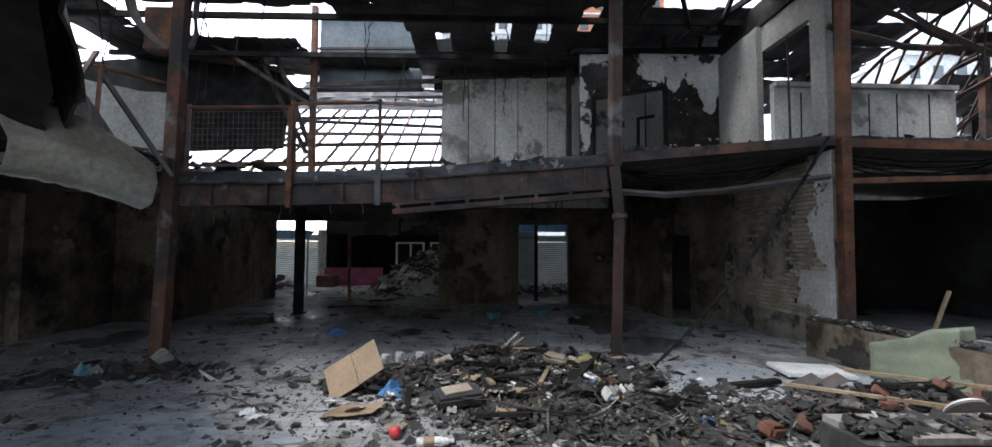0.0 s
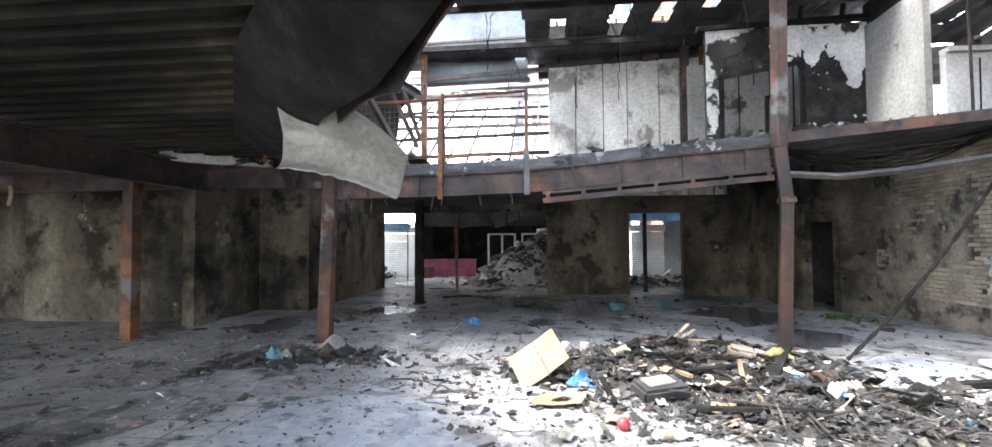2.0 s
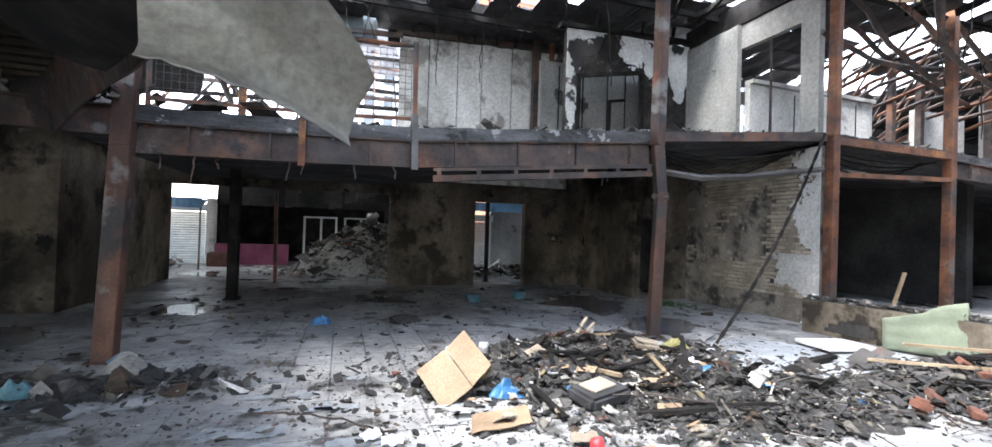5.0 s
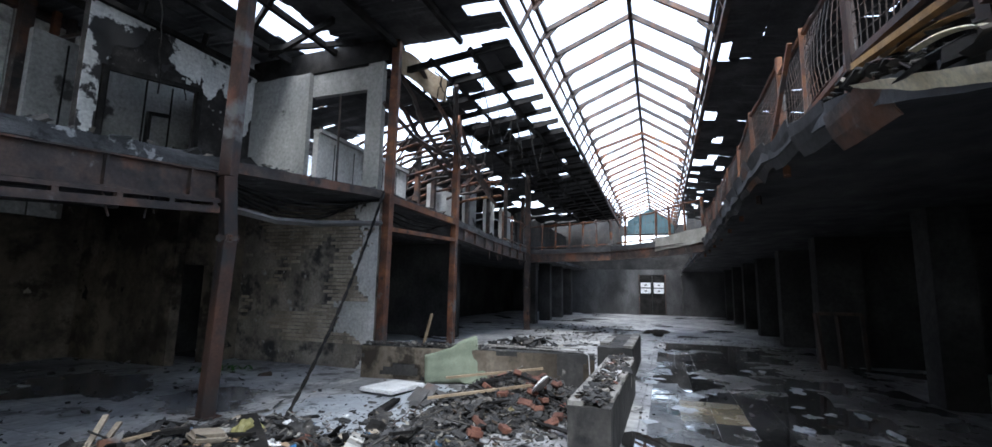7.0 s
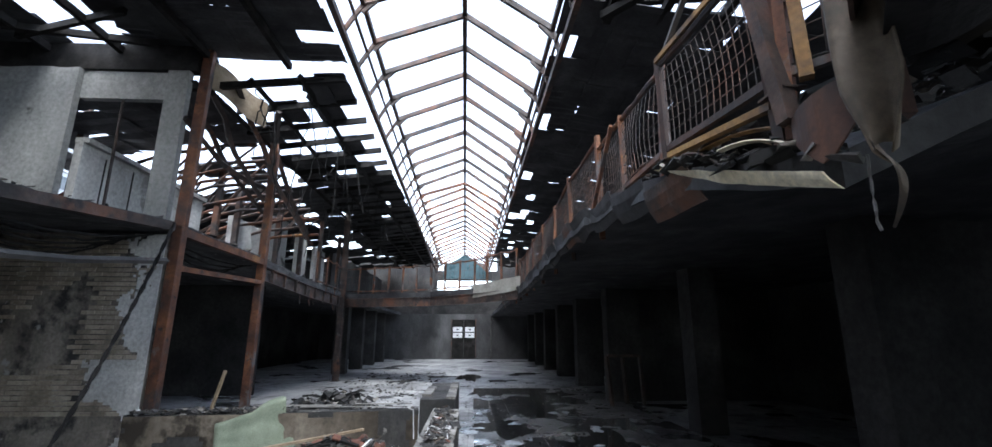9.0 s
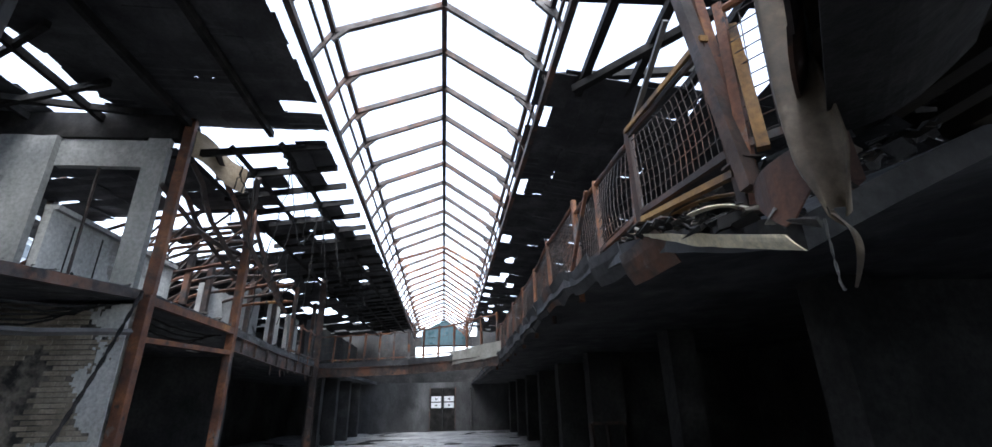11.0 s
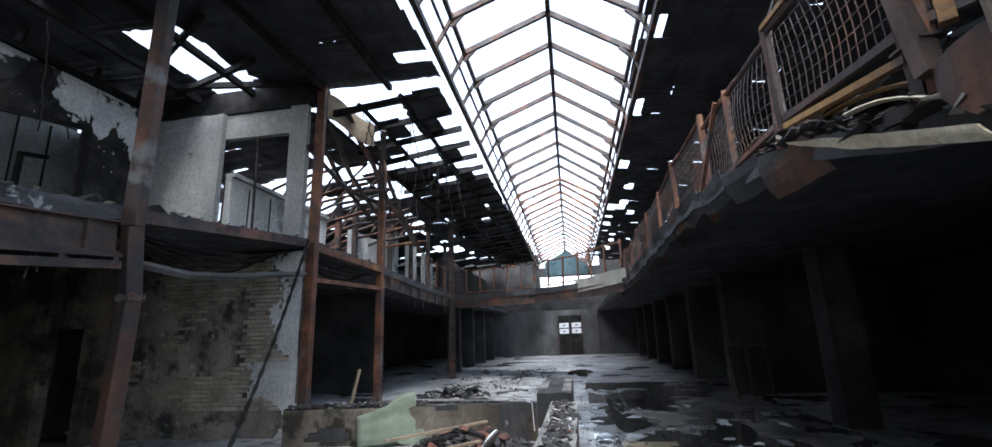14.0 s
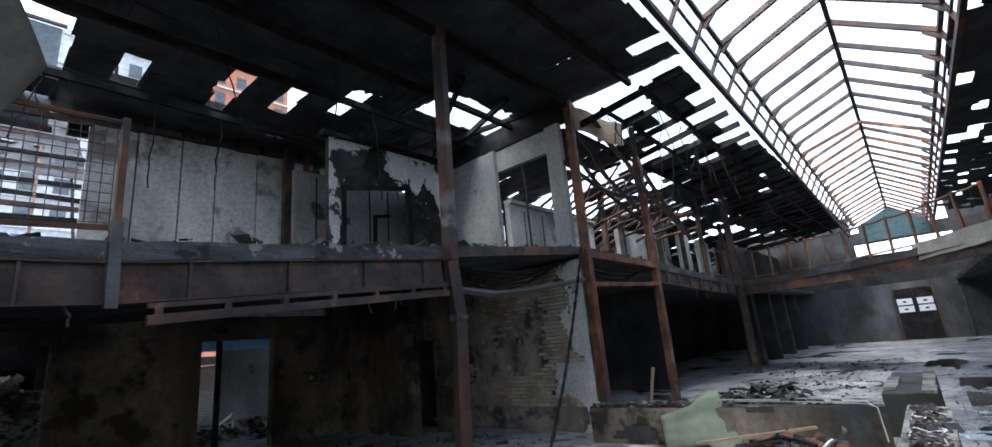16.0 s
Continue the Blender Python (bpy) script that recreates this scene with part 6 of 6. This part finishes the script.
scatter("rubble_west", "paper and plaster scraps round a column foot", RUBBLE, 420, lambda r: (r.gauss(-4.7, 0.6), r.gauss(6.4, 0.3), 0.02), (0.02, 0.2), flat=(0.1, 0.4), seed=105)
scatter("rubble_floor_far", "scraps strewn over the hall floor", CINDERS, 700, lambda r: (r.uniform(6, 20), r.uniform(3.5, 7), 0.012), (0.02, 0.12), flat=(0.1, 0.4), seed=106)
scatter("rubble_under_deck", "scraps strewn over the floor under the deck", RUBBLE, 500, lambda r: (r.uniform(-14, -5), r.uniform(3, 8), 0.01), (0.015, 0.09), flat=(0.1, 0.4), seed=107)
scatter("rubble_far_heap", "charred rubbish heap by a column", CINDERS, 420, lambda r: (r.gauss(9.7, 0.7), r.gauss(5.6, 0.4), 0.02 + 0.25 * r.random() ** 2), (0.03, 0.25), seed=108)
scatter("rubble_shop", "charred scraps on the dark shop floor", RUBBLE, 420, lambda r: (r.uniform(-6, 5), r.uniform(8, 14), 0.012), (0.02, 0.11), flat=(0.1, 0.4), seed=109)
for nm, n, cx, cy, sx, sy, sd in (("rubble_splinters", 420, 0.2, 6.0, 0.85, 0.42, 121), ("rubble_splinters_front", 480, 1.1, 4.6, 0.75, 0.4, 122), ("rubble_splinters_planter", 300, 3.8, 4.1, 0.6, 0.4, 123)):
    scatter(nm, "thin burnt splinters and wire ends in the rubble", CINDERS, n, lambda r: (lambda x, y: (x, y, hh(x, y) + 0.03 + 0.05 * r.random()))(r.gauss(cx, sx), r.gauss(cy, sy)), (0.006, 0.02), flat=(0.4, 0.8), long=(6, 26), seed=sd)
for k in range(70):
    r = random.Random(1500 + k)
    x, y = (r.gauss(0.2, 0.9), r.gauss(6.0, 0.45)) if k % 2 else (r.gauss(0.9, 0.8), r.gauss(4.7, 0.4))
    s = r.uniform(0.09, 0.24)
    tilt = Euler((r.uniform(-0.6, 0.6), r.uniform(-0.6, 0.6), r.uniform(0, 6))).to_matrix()
    bm = bmesh.new()
    grid(bm, 6, 5, lambda u, v: tuple(Vector((x, y, hh(x, y) + 0.05)) + tilt @ Vector((s * (u - 0.5) * 1.5 + 0.35 * s * noise.noise((v * 3, k * 1.7, 2)), s * (v - 0.5) + 0.35 * s * noise.noise((u * 3, k * 1.3, 7)), 0.4 * s * noise.noise((u * 2 + k * 1.1, v * 2, 1))))), (0, 0, -0.014))
    tagged(part("charred_sheet", bm, (CHAR, MOUNDM, MOUNDM, CHAR, SOOT, MOUNDM, BROWNRUST)[k % 7]), "charred broken sheet lying on the rubble", "scrap", "charred sheets")
for k in range(46):
    r = random.Random(700 + k)
    bm = bmesh.new()
    if k % 3 == 2:
        x, y = r.gauss(3.8, 0.6), r.gauss(4.2, 0.4)
    else:
        x, y = r.gauss(0.4, 0.9), r.gauss(5.5, 0.6)
    a, L = r.uniform(0, 6.28), r.uniform(0.25, 0.8)
    z = hh(x, y) + 0.05
    bar(bm, (x, y, z), (x + L * math.cos(a), y + L * math.sin(a), max(0.02, hh(x + L * math.cos(a), y + L * math.sin(a)) + 0.06 + r.uniform(0, 0.08))), r.uniform(0.03, 0.09), r.uniform(0.015, 0.04))
    tagged(part("charred_batten", bm, CHAR if k % 15 else WOODM), "charred broken batten lying on the rubble", "batten", "rubble battens")
for k in range(30):
    r = random.Random(900 + k)
    x, y = r.gauss(3.9, 0.55), r.gauss(3.9, 0.35)
    bm = bmesh.new()
    m = Matrix.Translation((x, y, hh(x, y) + 0.05)) @ Euler((r.uniform(-0.6, 0.6), r.uniform(-0.6, 0.6), r.uniform(0, 6))).to_matrix().to_4x4()
    box(bm, -0.11, -0.052, -0.032, r.uniform(0.0, 0.11), 0.052, 0.032, m)
    bmesh.ops.bevel(bm, geom=bm.edges[:], offset=0.008, segments=1, affect="EDGES")
    tagged(part("brick", bm, BRICKRED), "broken red brick lying in the planter rubble", "brick", "loose bricks")
for k in range(90):
    r = random.Random(1200 + k)
    x, y = r.gauss(0.2, 1.2), r.gauss(5.2, 0.7)
    s = r.uniform(0.04, 0.15)
    tilt = Euler((r.uniform(-0.4, 0.4), r.uniform(-0.4, 0.4), r.uniform(0, 6)))
    bm = bmesh.new()
    grid(bm, 5, 4, lambda u, v: tuple(Vector((x, y, hh(x, y) + 0.06)) + tilt.to_matrix() @ Vector((s * (u - 0.5) * 1.5, s * (v - 0.5), 0.03 * noise.noise((u * 3 + k, v * 3, 1))))), (0, 0, -0.003))
    tagged(part("paper_scrap", bm, (PAPER, CARD, COPING, PALESHEET, COPING, SOOTBRICK)[k % 6] if k % 19 else BLUEM), "crumpled scrap of paper or plastic on the rubble", "scrap", "loose scraps")

# ---- single things on the floor ----
def boxy(name, label, category, size, m, mat, bevel=0.01):
    bm = bmesh.new()
    sx, sy, sz = size
    box(bm, -sx / 2, -sy / 2, 0, sx / 2, sy / 2, sz, m)
    bmesh.ops.bevel(bm, geom=bm.edges[:], offset=bevel, segments=2, affect="EDGES")
    return tagged(part(name, bm, mat), label, category)


cb = empty("cardboard_box", "flattened tan cardboard box propped on the rubble", "box", (-1.55, 5.42, 0.07))
cb.rotation_euler = (radians(-8), radians(-22), radians(14))
cb.scale = (0.82, 0.95, 0.95)
for nm, x0, x1, fold in (("panel", -0.42, -0.01, 0.0), ("panel", 0.0, 0.36, 0.12)):
    bm = bmesh.new()
    grid(bm, 6, 6, lambda u, v: (x0 + (x1 - x0) * u, -0.16 + 0.34 * v + fold * u, 0.06 + 0.36 * v + 0.13 * (x0 + (x1 - x0) * u) + 0.008 * noise.noise((u * 2, v * 2, x0))), (0.004, 0.006, -0.004))
    part(nm, bm, CARD, cb)
bm = bmesh.new()
grid(bm, 4, 3, lambda u, v: (0.36 - 0.05 * u, -0.04 + 0.34 * v + 0.25 * u, 0.1 + 0.36 * v - 0.22 * u), (0, 0.004, -0.004))
part("flap", bm, CARD, cb, "bent cardboard flap")
bm = bmesh.new()
grid(bm, 5, 5, lambda u, v: (-1.75 + 0.5 * u + 0.1 * v, 4.55 + 0.36 * v, 0.03 + 0.04 * u + 0.02 * noise.noise((u * 3, v * 3, 0))), (0, 0, -0.004))
tagged(part("cardboard_sheet", bm, CARD), "flat brown cardboard sheet on the floor", "cardboard")
bm = bmesh.new()
bmesh.ops.create_icosphere(bm, subdivisions=3, radius=0.055)
for v in bm.verts:
    v.co += v.co.normalized() * 0.008 * noise.noise(v.co * 30)
    v.co += Vector((-0.93, 4.1, 0.055))
for f in bm.faces:
    f.smooth = True
tagged(part("red_ball", bm, REDM), "small scuffed red ball on the floor", "ball")


def bottle(x, y, a, mat, cap, label):
    b = empty("plastic_bottle", label, "bottle", (x, y, 0.045))
    b.rotation_euler = (0, 0, a)
    bm = bmesh.new()
    tube(bm, [(0, 0, 0), (0.02, 0, 0), (0.1, 0, 0.004), (0.2, 0, 0), (0.25, 0, 0), (0.29, 0, 0)], [0.03, 0.042, 0.037, 0.042, 0.03, 0.015], 12)
    part("body", bm, mat, b)
    bm = bmesh.new()
    tube(bm, [(0.292, 0, 0), (0.315, 0, 0)], 0.017, 10)
    part("cap", bm, cap, b)
    bm = bmesh.new()
    tube(bm, [(0.06, 0, 0.003), (0.15, 0, 0.003)], 0.0425, 12)
    part("wrap_label", bm, CARD, b)


bottle(-0.72, 3.9, 0.1, WHITEM, WHITEM, "crushed clear plastic bottle lying on the floor")
bottle(0.9, 6.9, 2.0, WHITEM, BLUEM, "crushed clear plastic bottle lying on the rubble")
for k, (x, y) in enumerate(((-1.5, 6.45), (-1.32, 6.5), (-1.05, 6.62), (-1.62, 6.2))):
    bm = bmesh.new()
    tube(bm, [(x, y, hh(x, y) + 0.02), (x + 0.005, y, hh(x, y) + 0.1), (x + 0.01, y, hh(x, y) + 0.15)], [0.05, 0.065, 0.06], 12)
    tagged(part("paper_cup", bm, WHITEM), "pale dented cup standing on the rubble", "cup", "dented cups")
bm = bmesh.new()
bar(bm, (-2.0, 5.75, 0.03), (-1.62, 6.35, 0.12), 0.09, 0.05)
tagged(part("charred_plank", bm, CHAR), "short charred plank on the floor", "plank")
bm = bmesh.new()
bar(bm, (0.75, 5.2, hh(0.75, 5.2) + 0.04), (1.3, 6.0, hh(1.3, 6.0) + 0.16), 0.14, 0.04)
tagged(part("charred_plank", bm, CHAR), "long charred plank on the rubble mound", "plank")
for k, (a, b) in enumerate((((0.05, 6.35, 0.28), (0.35, 6.6, 0.48)), ((0.12, 6.3, 0.28), (0.4, 6.5, 0.42)))):
    bm = bmesh.new()
    bar(bm, a, b, 0.045, 0.025)
    tagged(part("splintered_stick", bm, SOOTBRICK), "pale splintered stick standing in the mound", "stick")
boxy("burnt_case", "scorched soft case with torn tan lining", "case", (0.5, 0.36, 0.13), pose(-0.42, 4.95, 0.04, 6, -4, 15), SOOT, 0.03)
boxy("torn_lining", "torn tan lining on the scorched case", "cloth", (0.3, 0.2, 0.02), pose(-0.44, 4.95, 0.172, 6, -4, 20), SOOTBRICK, 0.006)
for k in range(6):
    boxy("burnt_book", "scorched book in a fallen row", "book", (0.035, 0.14, 0.1), pose(1.05 + 0.055 * k, 4.62 + 0.03 * k, hh(1.2, 4.6) + 0.02, 20, 24 + 5 * k, 20), (PALEPLASTER, GREYWALL, COPING)[k % 3], 0.004)
boxy("stone_block", "yellowish broken stone block on the floor", "block", (0.3, 0.2, 0.13), pose(1.75, 6.6, 0.0, 0, 0, 25), SOOTBRICK, 0.03)
boxy("stone_block", "yellowish broken stone block on the mound", "block", (0.3, 0.2, 0.09), pose(0.75, 5.9, 0.24, 10, 8, -20), SOOTBRICK, 0.03)
bm = bmesh.new()
grid(bm, 10, 10, lambda u, v: (1.0 + 0.27 * u, 5.75 + 0.2 * v, hh(1.1, 5.9) + 0.06 + 0.09 * math.sin(u * 3.1) * math.sin(v * 3.1) + 0.05 * noise.noise((u * 5, v * 5, 2))), (0, 0, -0.006))
tagged(part("yellow_bag", bm, YELLOWM), "crumpled dull yellow plastic bag on the mound", "bag")
bm = bmesh.new()
grid(bm, 8, 5, lambda u, v: (0.2 + 0.55 * u, 4.95 + 0.22 * v, hh(0.4, 5.0) + 0.06 + 0.04 * noise.noise((u * 4, v * 4, 6))), (0, 0, -0.006))
tagged(part("yellow_sack", bm, WOODM), "flattened ochre sack on the rubble", "sack")
for x, y, mt, lab in ((-3.0, 9.2, BLUEM, "crumpled blue cloth on the dark floor"), (-1.2, 5.35, BLUEM, "crumpled pale blue rag beside the cardboard"), (-5.4, 6.3, TEALM, "crumpled pale blue plastic bag by the column")):
    bm = bmesh.new()
    grid(bm, 9, 9, lambda u, v: (x + 0.32 * (u - 0.5), y + 0.22 * (v - 0.5), 0.012 + abs(0.11 * math.sin(u * 3.1) * math.sin(v * 3.1) * (1 + 1.2 * noise.noise((u * 4 + x, v * 4, 3))))), (0, 0, -0.006))
    tagged(part("crumpled_cloth", bm, mt), lab, "cloth")
bm = bmesh.new()
grid(bm, 8, 6, lambda u, v: (-5.0 + 0.4 * u, 6.6 + 0.3 * v, 0.05 + 0.16 * math.sin(u * 3) * v + 0.03 * noise.noise((u * 3, v * 3, 8))), (0, 0, -0.005))
tagged(part("torn_carton", bm, COPING), "torn pale carton lying by the column foot", "carton")
for x, y in ((0.1, 11.2), (1.3, 11.6)):
    bm = bmesh.new()
    tube(bm, [(x, y, 0.0), (x, y, 0.1), (x, y, 0.17)], [0.13, 0.17, 0.19], 20)
    tagged(part("plastic_basin", bm, TEALM), "teal plastic basin on the dark floor", "basin")
wb = boxy("white_board", "grimy white foam board lying on the puddle", "board", (0.85, 0.62, 0.06), pose(4.2, 6.12, 0.03, 0, 1.5, -8), WHITEM, 0.012)
# cloth-covered box
gb = empty("covered_box", "tilted box draped in sage green cloth", "covered box", (4.86, 5.9, 0.0))
ax = Vector((0.39, -0.92, 0.04)).normalized()
az = Vector((0.06, 0.04, 0.99))
az = (az - ax * az.dot(ax)).normalized()
ay = az.cross(ax)
gb.matrix_world = Matrix.Translation((4.86, 5.92, 0.01)) @ Matrix((ax, ay, az)).transposed().to_4x4()
bm = bmesh.new()
box(bm, 0.0, 0.0, 0.0, 0.9, 0.42, 0.47)
bmesh.ops.subdivide_edges(bm, edges=bm.edges[:], cuts=11, use_grid_fill=True)
for v in bm.verts:
    c = v.co.copy()
    v.co += Vector((noise.noise(c * 4), noise.noise(c * 4 + Vector((5, 0, 0))), noise.noise(c * 3 + Vector((0, 5, 0))))) * 0.022
    v.co.z += (0.2 * c.x + 0.1 * min(1, max(0, (c.x - 0.45) / 0.2))) * (c.z / 0.47)
    v.co.x += 0.16 * max(0, c.x - 0.5) * (0.2 - 1.2 * (c.z - 0.25))
    v.co.y += 0.008 * math.sin(c.x * 31 + 4 * c.z) + 0.006 * math.sin(c.z * 40 + c.x * 3)
for f in bm.faces:
    f.smooth = True
cover = part("cover", bm, CLOTH, gb)
bm = bmesh.new()
grid(bm, 10, 8, lambda u, v: (0.62 + 0.4 * u + 0.04 * math.sin(v * 6), -0.03 - 0.05 * v * u, 0.16 - (0.12 + 0.22 * u) * v + 0.025 * math.sin(u * 9 + v * 4)), (0, -0.008, 0))
part("loose_corner", bm, CLOTH, cover, "loose hanging corner of the cloth")
for a, b in (((3.85, 5.05, 0.34), (4.75, 3.85, 0.42)), ((3.1, 4.95, 0.22), (3.75, 3.75, 0.36))):
    bm = bmesh.new()
    bar(bm, a, b, 0.05, 0.03)
    tagged(part("wooden_strip", bm, WOODM), "pale wooden strip lying across the planter rubble", "strip")
bm = bmesh.new()
bar(bm, (6.6, 7.0, 0.0), (6.95, 6.9, 1.05), 0.05, 0.04)
tagged(part("leaning_stick", bm, WOODM), "thin stick standing against the wall", "stick")
cl = empty("wall_clock", "round white clock face lying in the rubble", "clock", (3.75, 3.62, 0.36))
cl.rotation_euler = (radians(-50), radians(15), 0)
bm = bmesh.new()
tube(bm, [(0, 0, 0), (0, 0, 0.03)], 0.15, 28)
face = part("face", bm, WHITEM, cl)
for a, L in ((0.4, 0.1), (2.2, 0.07)):
    bm = bmesh.new()
    bar(bm, (0, 0, 0.034), (L * math.cos(a), L * math.sin(a), 0.034), 0.01, 0.004)
    part("clock_hand", bm, CHAR, face)
bm = bmesh.new()
bmesh.ops.create_cone(bm, segments=28, radius1=0.16, radius2=0.16, depth=0.02)
part("rim", bm, GREYSTEEL, cl)
boxy("pink_container", "orange and pink broken plastic container", "container", (0.22, 0.16, 0.12), pose(2.35, 4.0, 0.04, 12, 10, 30), BRICKRED, 0.03)
boxy("blue_pack", "small blue pack in the rubble", "pack", (0.12, 0.08, 0.04), pose(1.9, 4.2, 0.08, 12, 10, 30), BLUEM, 0.008)
bm = bmesh.new()
bar(bm, (2.7, 5.5, 0.04), (3.45, 5.6, 0.07), 0.1, 0.05)
tagged(part("toothed_bar", bm, CHAR), "charred notched bar on the puddle", "bar")
for k in range(5):
    r = random.Random(40 + k)
    bm = bmesh.new()
    grid(bm, 4, 3, lambda u, v: (3.3 + 0.22 * k * 0.7 + 0.3 * u, 5.15 + 0.1 * (k % 2) + 0.2 * v, 0.04 + 0.13 * u * (k % 2) + 0.04 * v), (0, 0, -0.008))
    tagged(part("sheet_scrap", bm, GREYSTEEL), "bent grey sheet scrap beside the puddle", "scrap", "sheet scraps")
# braided cable hanging from the balcony
pts = sag((5.45, 7.3, 3.5), (2.1, 6.3, 0.03), 0.28, 60)
ch = empty("braided_cable", "burnt braided cable hanging from balcony to floor", "cable", pts[0])
for s in range(2):
    bm = bmesh.new()
    o = Vector(pts[0])
    tube(bm, [Vector(p) - o + Vector((0.015 * math.cos(i * 0.9 + s * 3.14), 0.015 * math.sin(i * 0.9 + s * 3.14), 0.0)) for i, p in enumerate(pts)], 0.017, 6)
    part("strand", bm, CHAR, ch)
for k, (a, b) in enumerate((((1.9, 4.9, 0.05), (3.1, 5.0, 0.12)), ((-3.4, 5.4, 0.02), (-2.3, 4.7, 0.02)), ((-0.6, 4.9, 0.1), (0.4, 4.4, 0.12)), ((1.3, 4.1, 0.1), (2.5, 3.6, 0.05)))):
    cable("loose_wire", "thin burnt wire curling over the floor", sag(a, b, -0.05, 12, 0.05, k + 3), 0.008, DKRUST)
for k in range(14):
    r = random.Random(80 + k)
    bm = bmesh.new()
    a = r.uniform(0, 6.28)
    x, y = 4.3 + r.uniform(-0.3, 0.4), 9.9 + r.uniform(-0.25, 0.25)
    grid(bm, 4, 2, lambda u, v: (x + 0.22 * u * math.cos(a) - 0.05 * (v - 0.5) * math.sin(a), y + 0.22 * u * math.sin(a) + 0.05 * (v - 0.5) * math.cos(a), 0.02 + 0.08 * math.sin(u * 3)), (0, 0, -0.003))
    tagged(part("green_leaf", bm, GREENM), "wilted green leaf by the brick wall", "leaf", "fallen leaves")

# ---- floor tiles of the aisle ----
rng = random.Random(77)
tbm = bmesh.new()
box(tbm, -0.1975, -0.1975, -0.004, 0.1975, 0.1975, 0.006)
tile = bpy.data.meshes.new("floor_tile")
tbm.to_mesh(tile)
tbm.free()
tile.materials.append(TILEG)
tbm = bmesh.new()
box(tbm, -0.1975, -0.1975, -0.004, 0.1975, 0.1975, 0.0062)
tile_y = bpy.data.meshes.new("floor_tile")
tbm.to_mesh(tile_y)
tbm.free()
tile_y.materials.append(TILEM)
made = 0
for i in range(30):
    for j in range(10):
        x, y = 2.0 + i * 0.4, -1.5 + j * 0.4
        if made < 300:
            yellow = 4.0 < x < 5.3 and 1.2 < y < 1.9
            o = new("floor_tile", tile_y if yellow else tile)
            o.parent = floor
            o.location = (x, y, rng.uniform(-0.0012, 0.0012))
            o.rotation_euler = (rng.uniform(-0.0006, 0.0006), rng.uniform(-0.0006, 0.0006), 0)
            made += 1

# ---- bricks of the cross wall ----
bbm = bmesh.new()
box(bbm, -0.012, -0.105, -0.031, 0.004, 0.105, 0.031)
brick_me = bpy.data.meshes.new("brick")
bbm.to_mesh(brick_me)
bbm.free()
brick_me.materials.append(SOOTBRICK)
made = 0
for row in range(42):
    for k in range(16):
        y, z = 7.65 + k * 0.222 + (0.111 if row % 2 else 0), 0.04 + row * 0.077
        if y < 10.95 and z < 3.3 and not plaster_here(y, z) and made < 300 and z > 0.5 and noise.noise((y * 1.1, z * 1.3, 3.3)) + 0.25 * noise.noise((y * 5, z * 5, 1)) < 0.12:
            o = new("brick", brick_me)
            o.parent = brick_wall
            o.location = (5.636 - rng.uniform(0, 0.007), y, z)
            made += 1
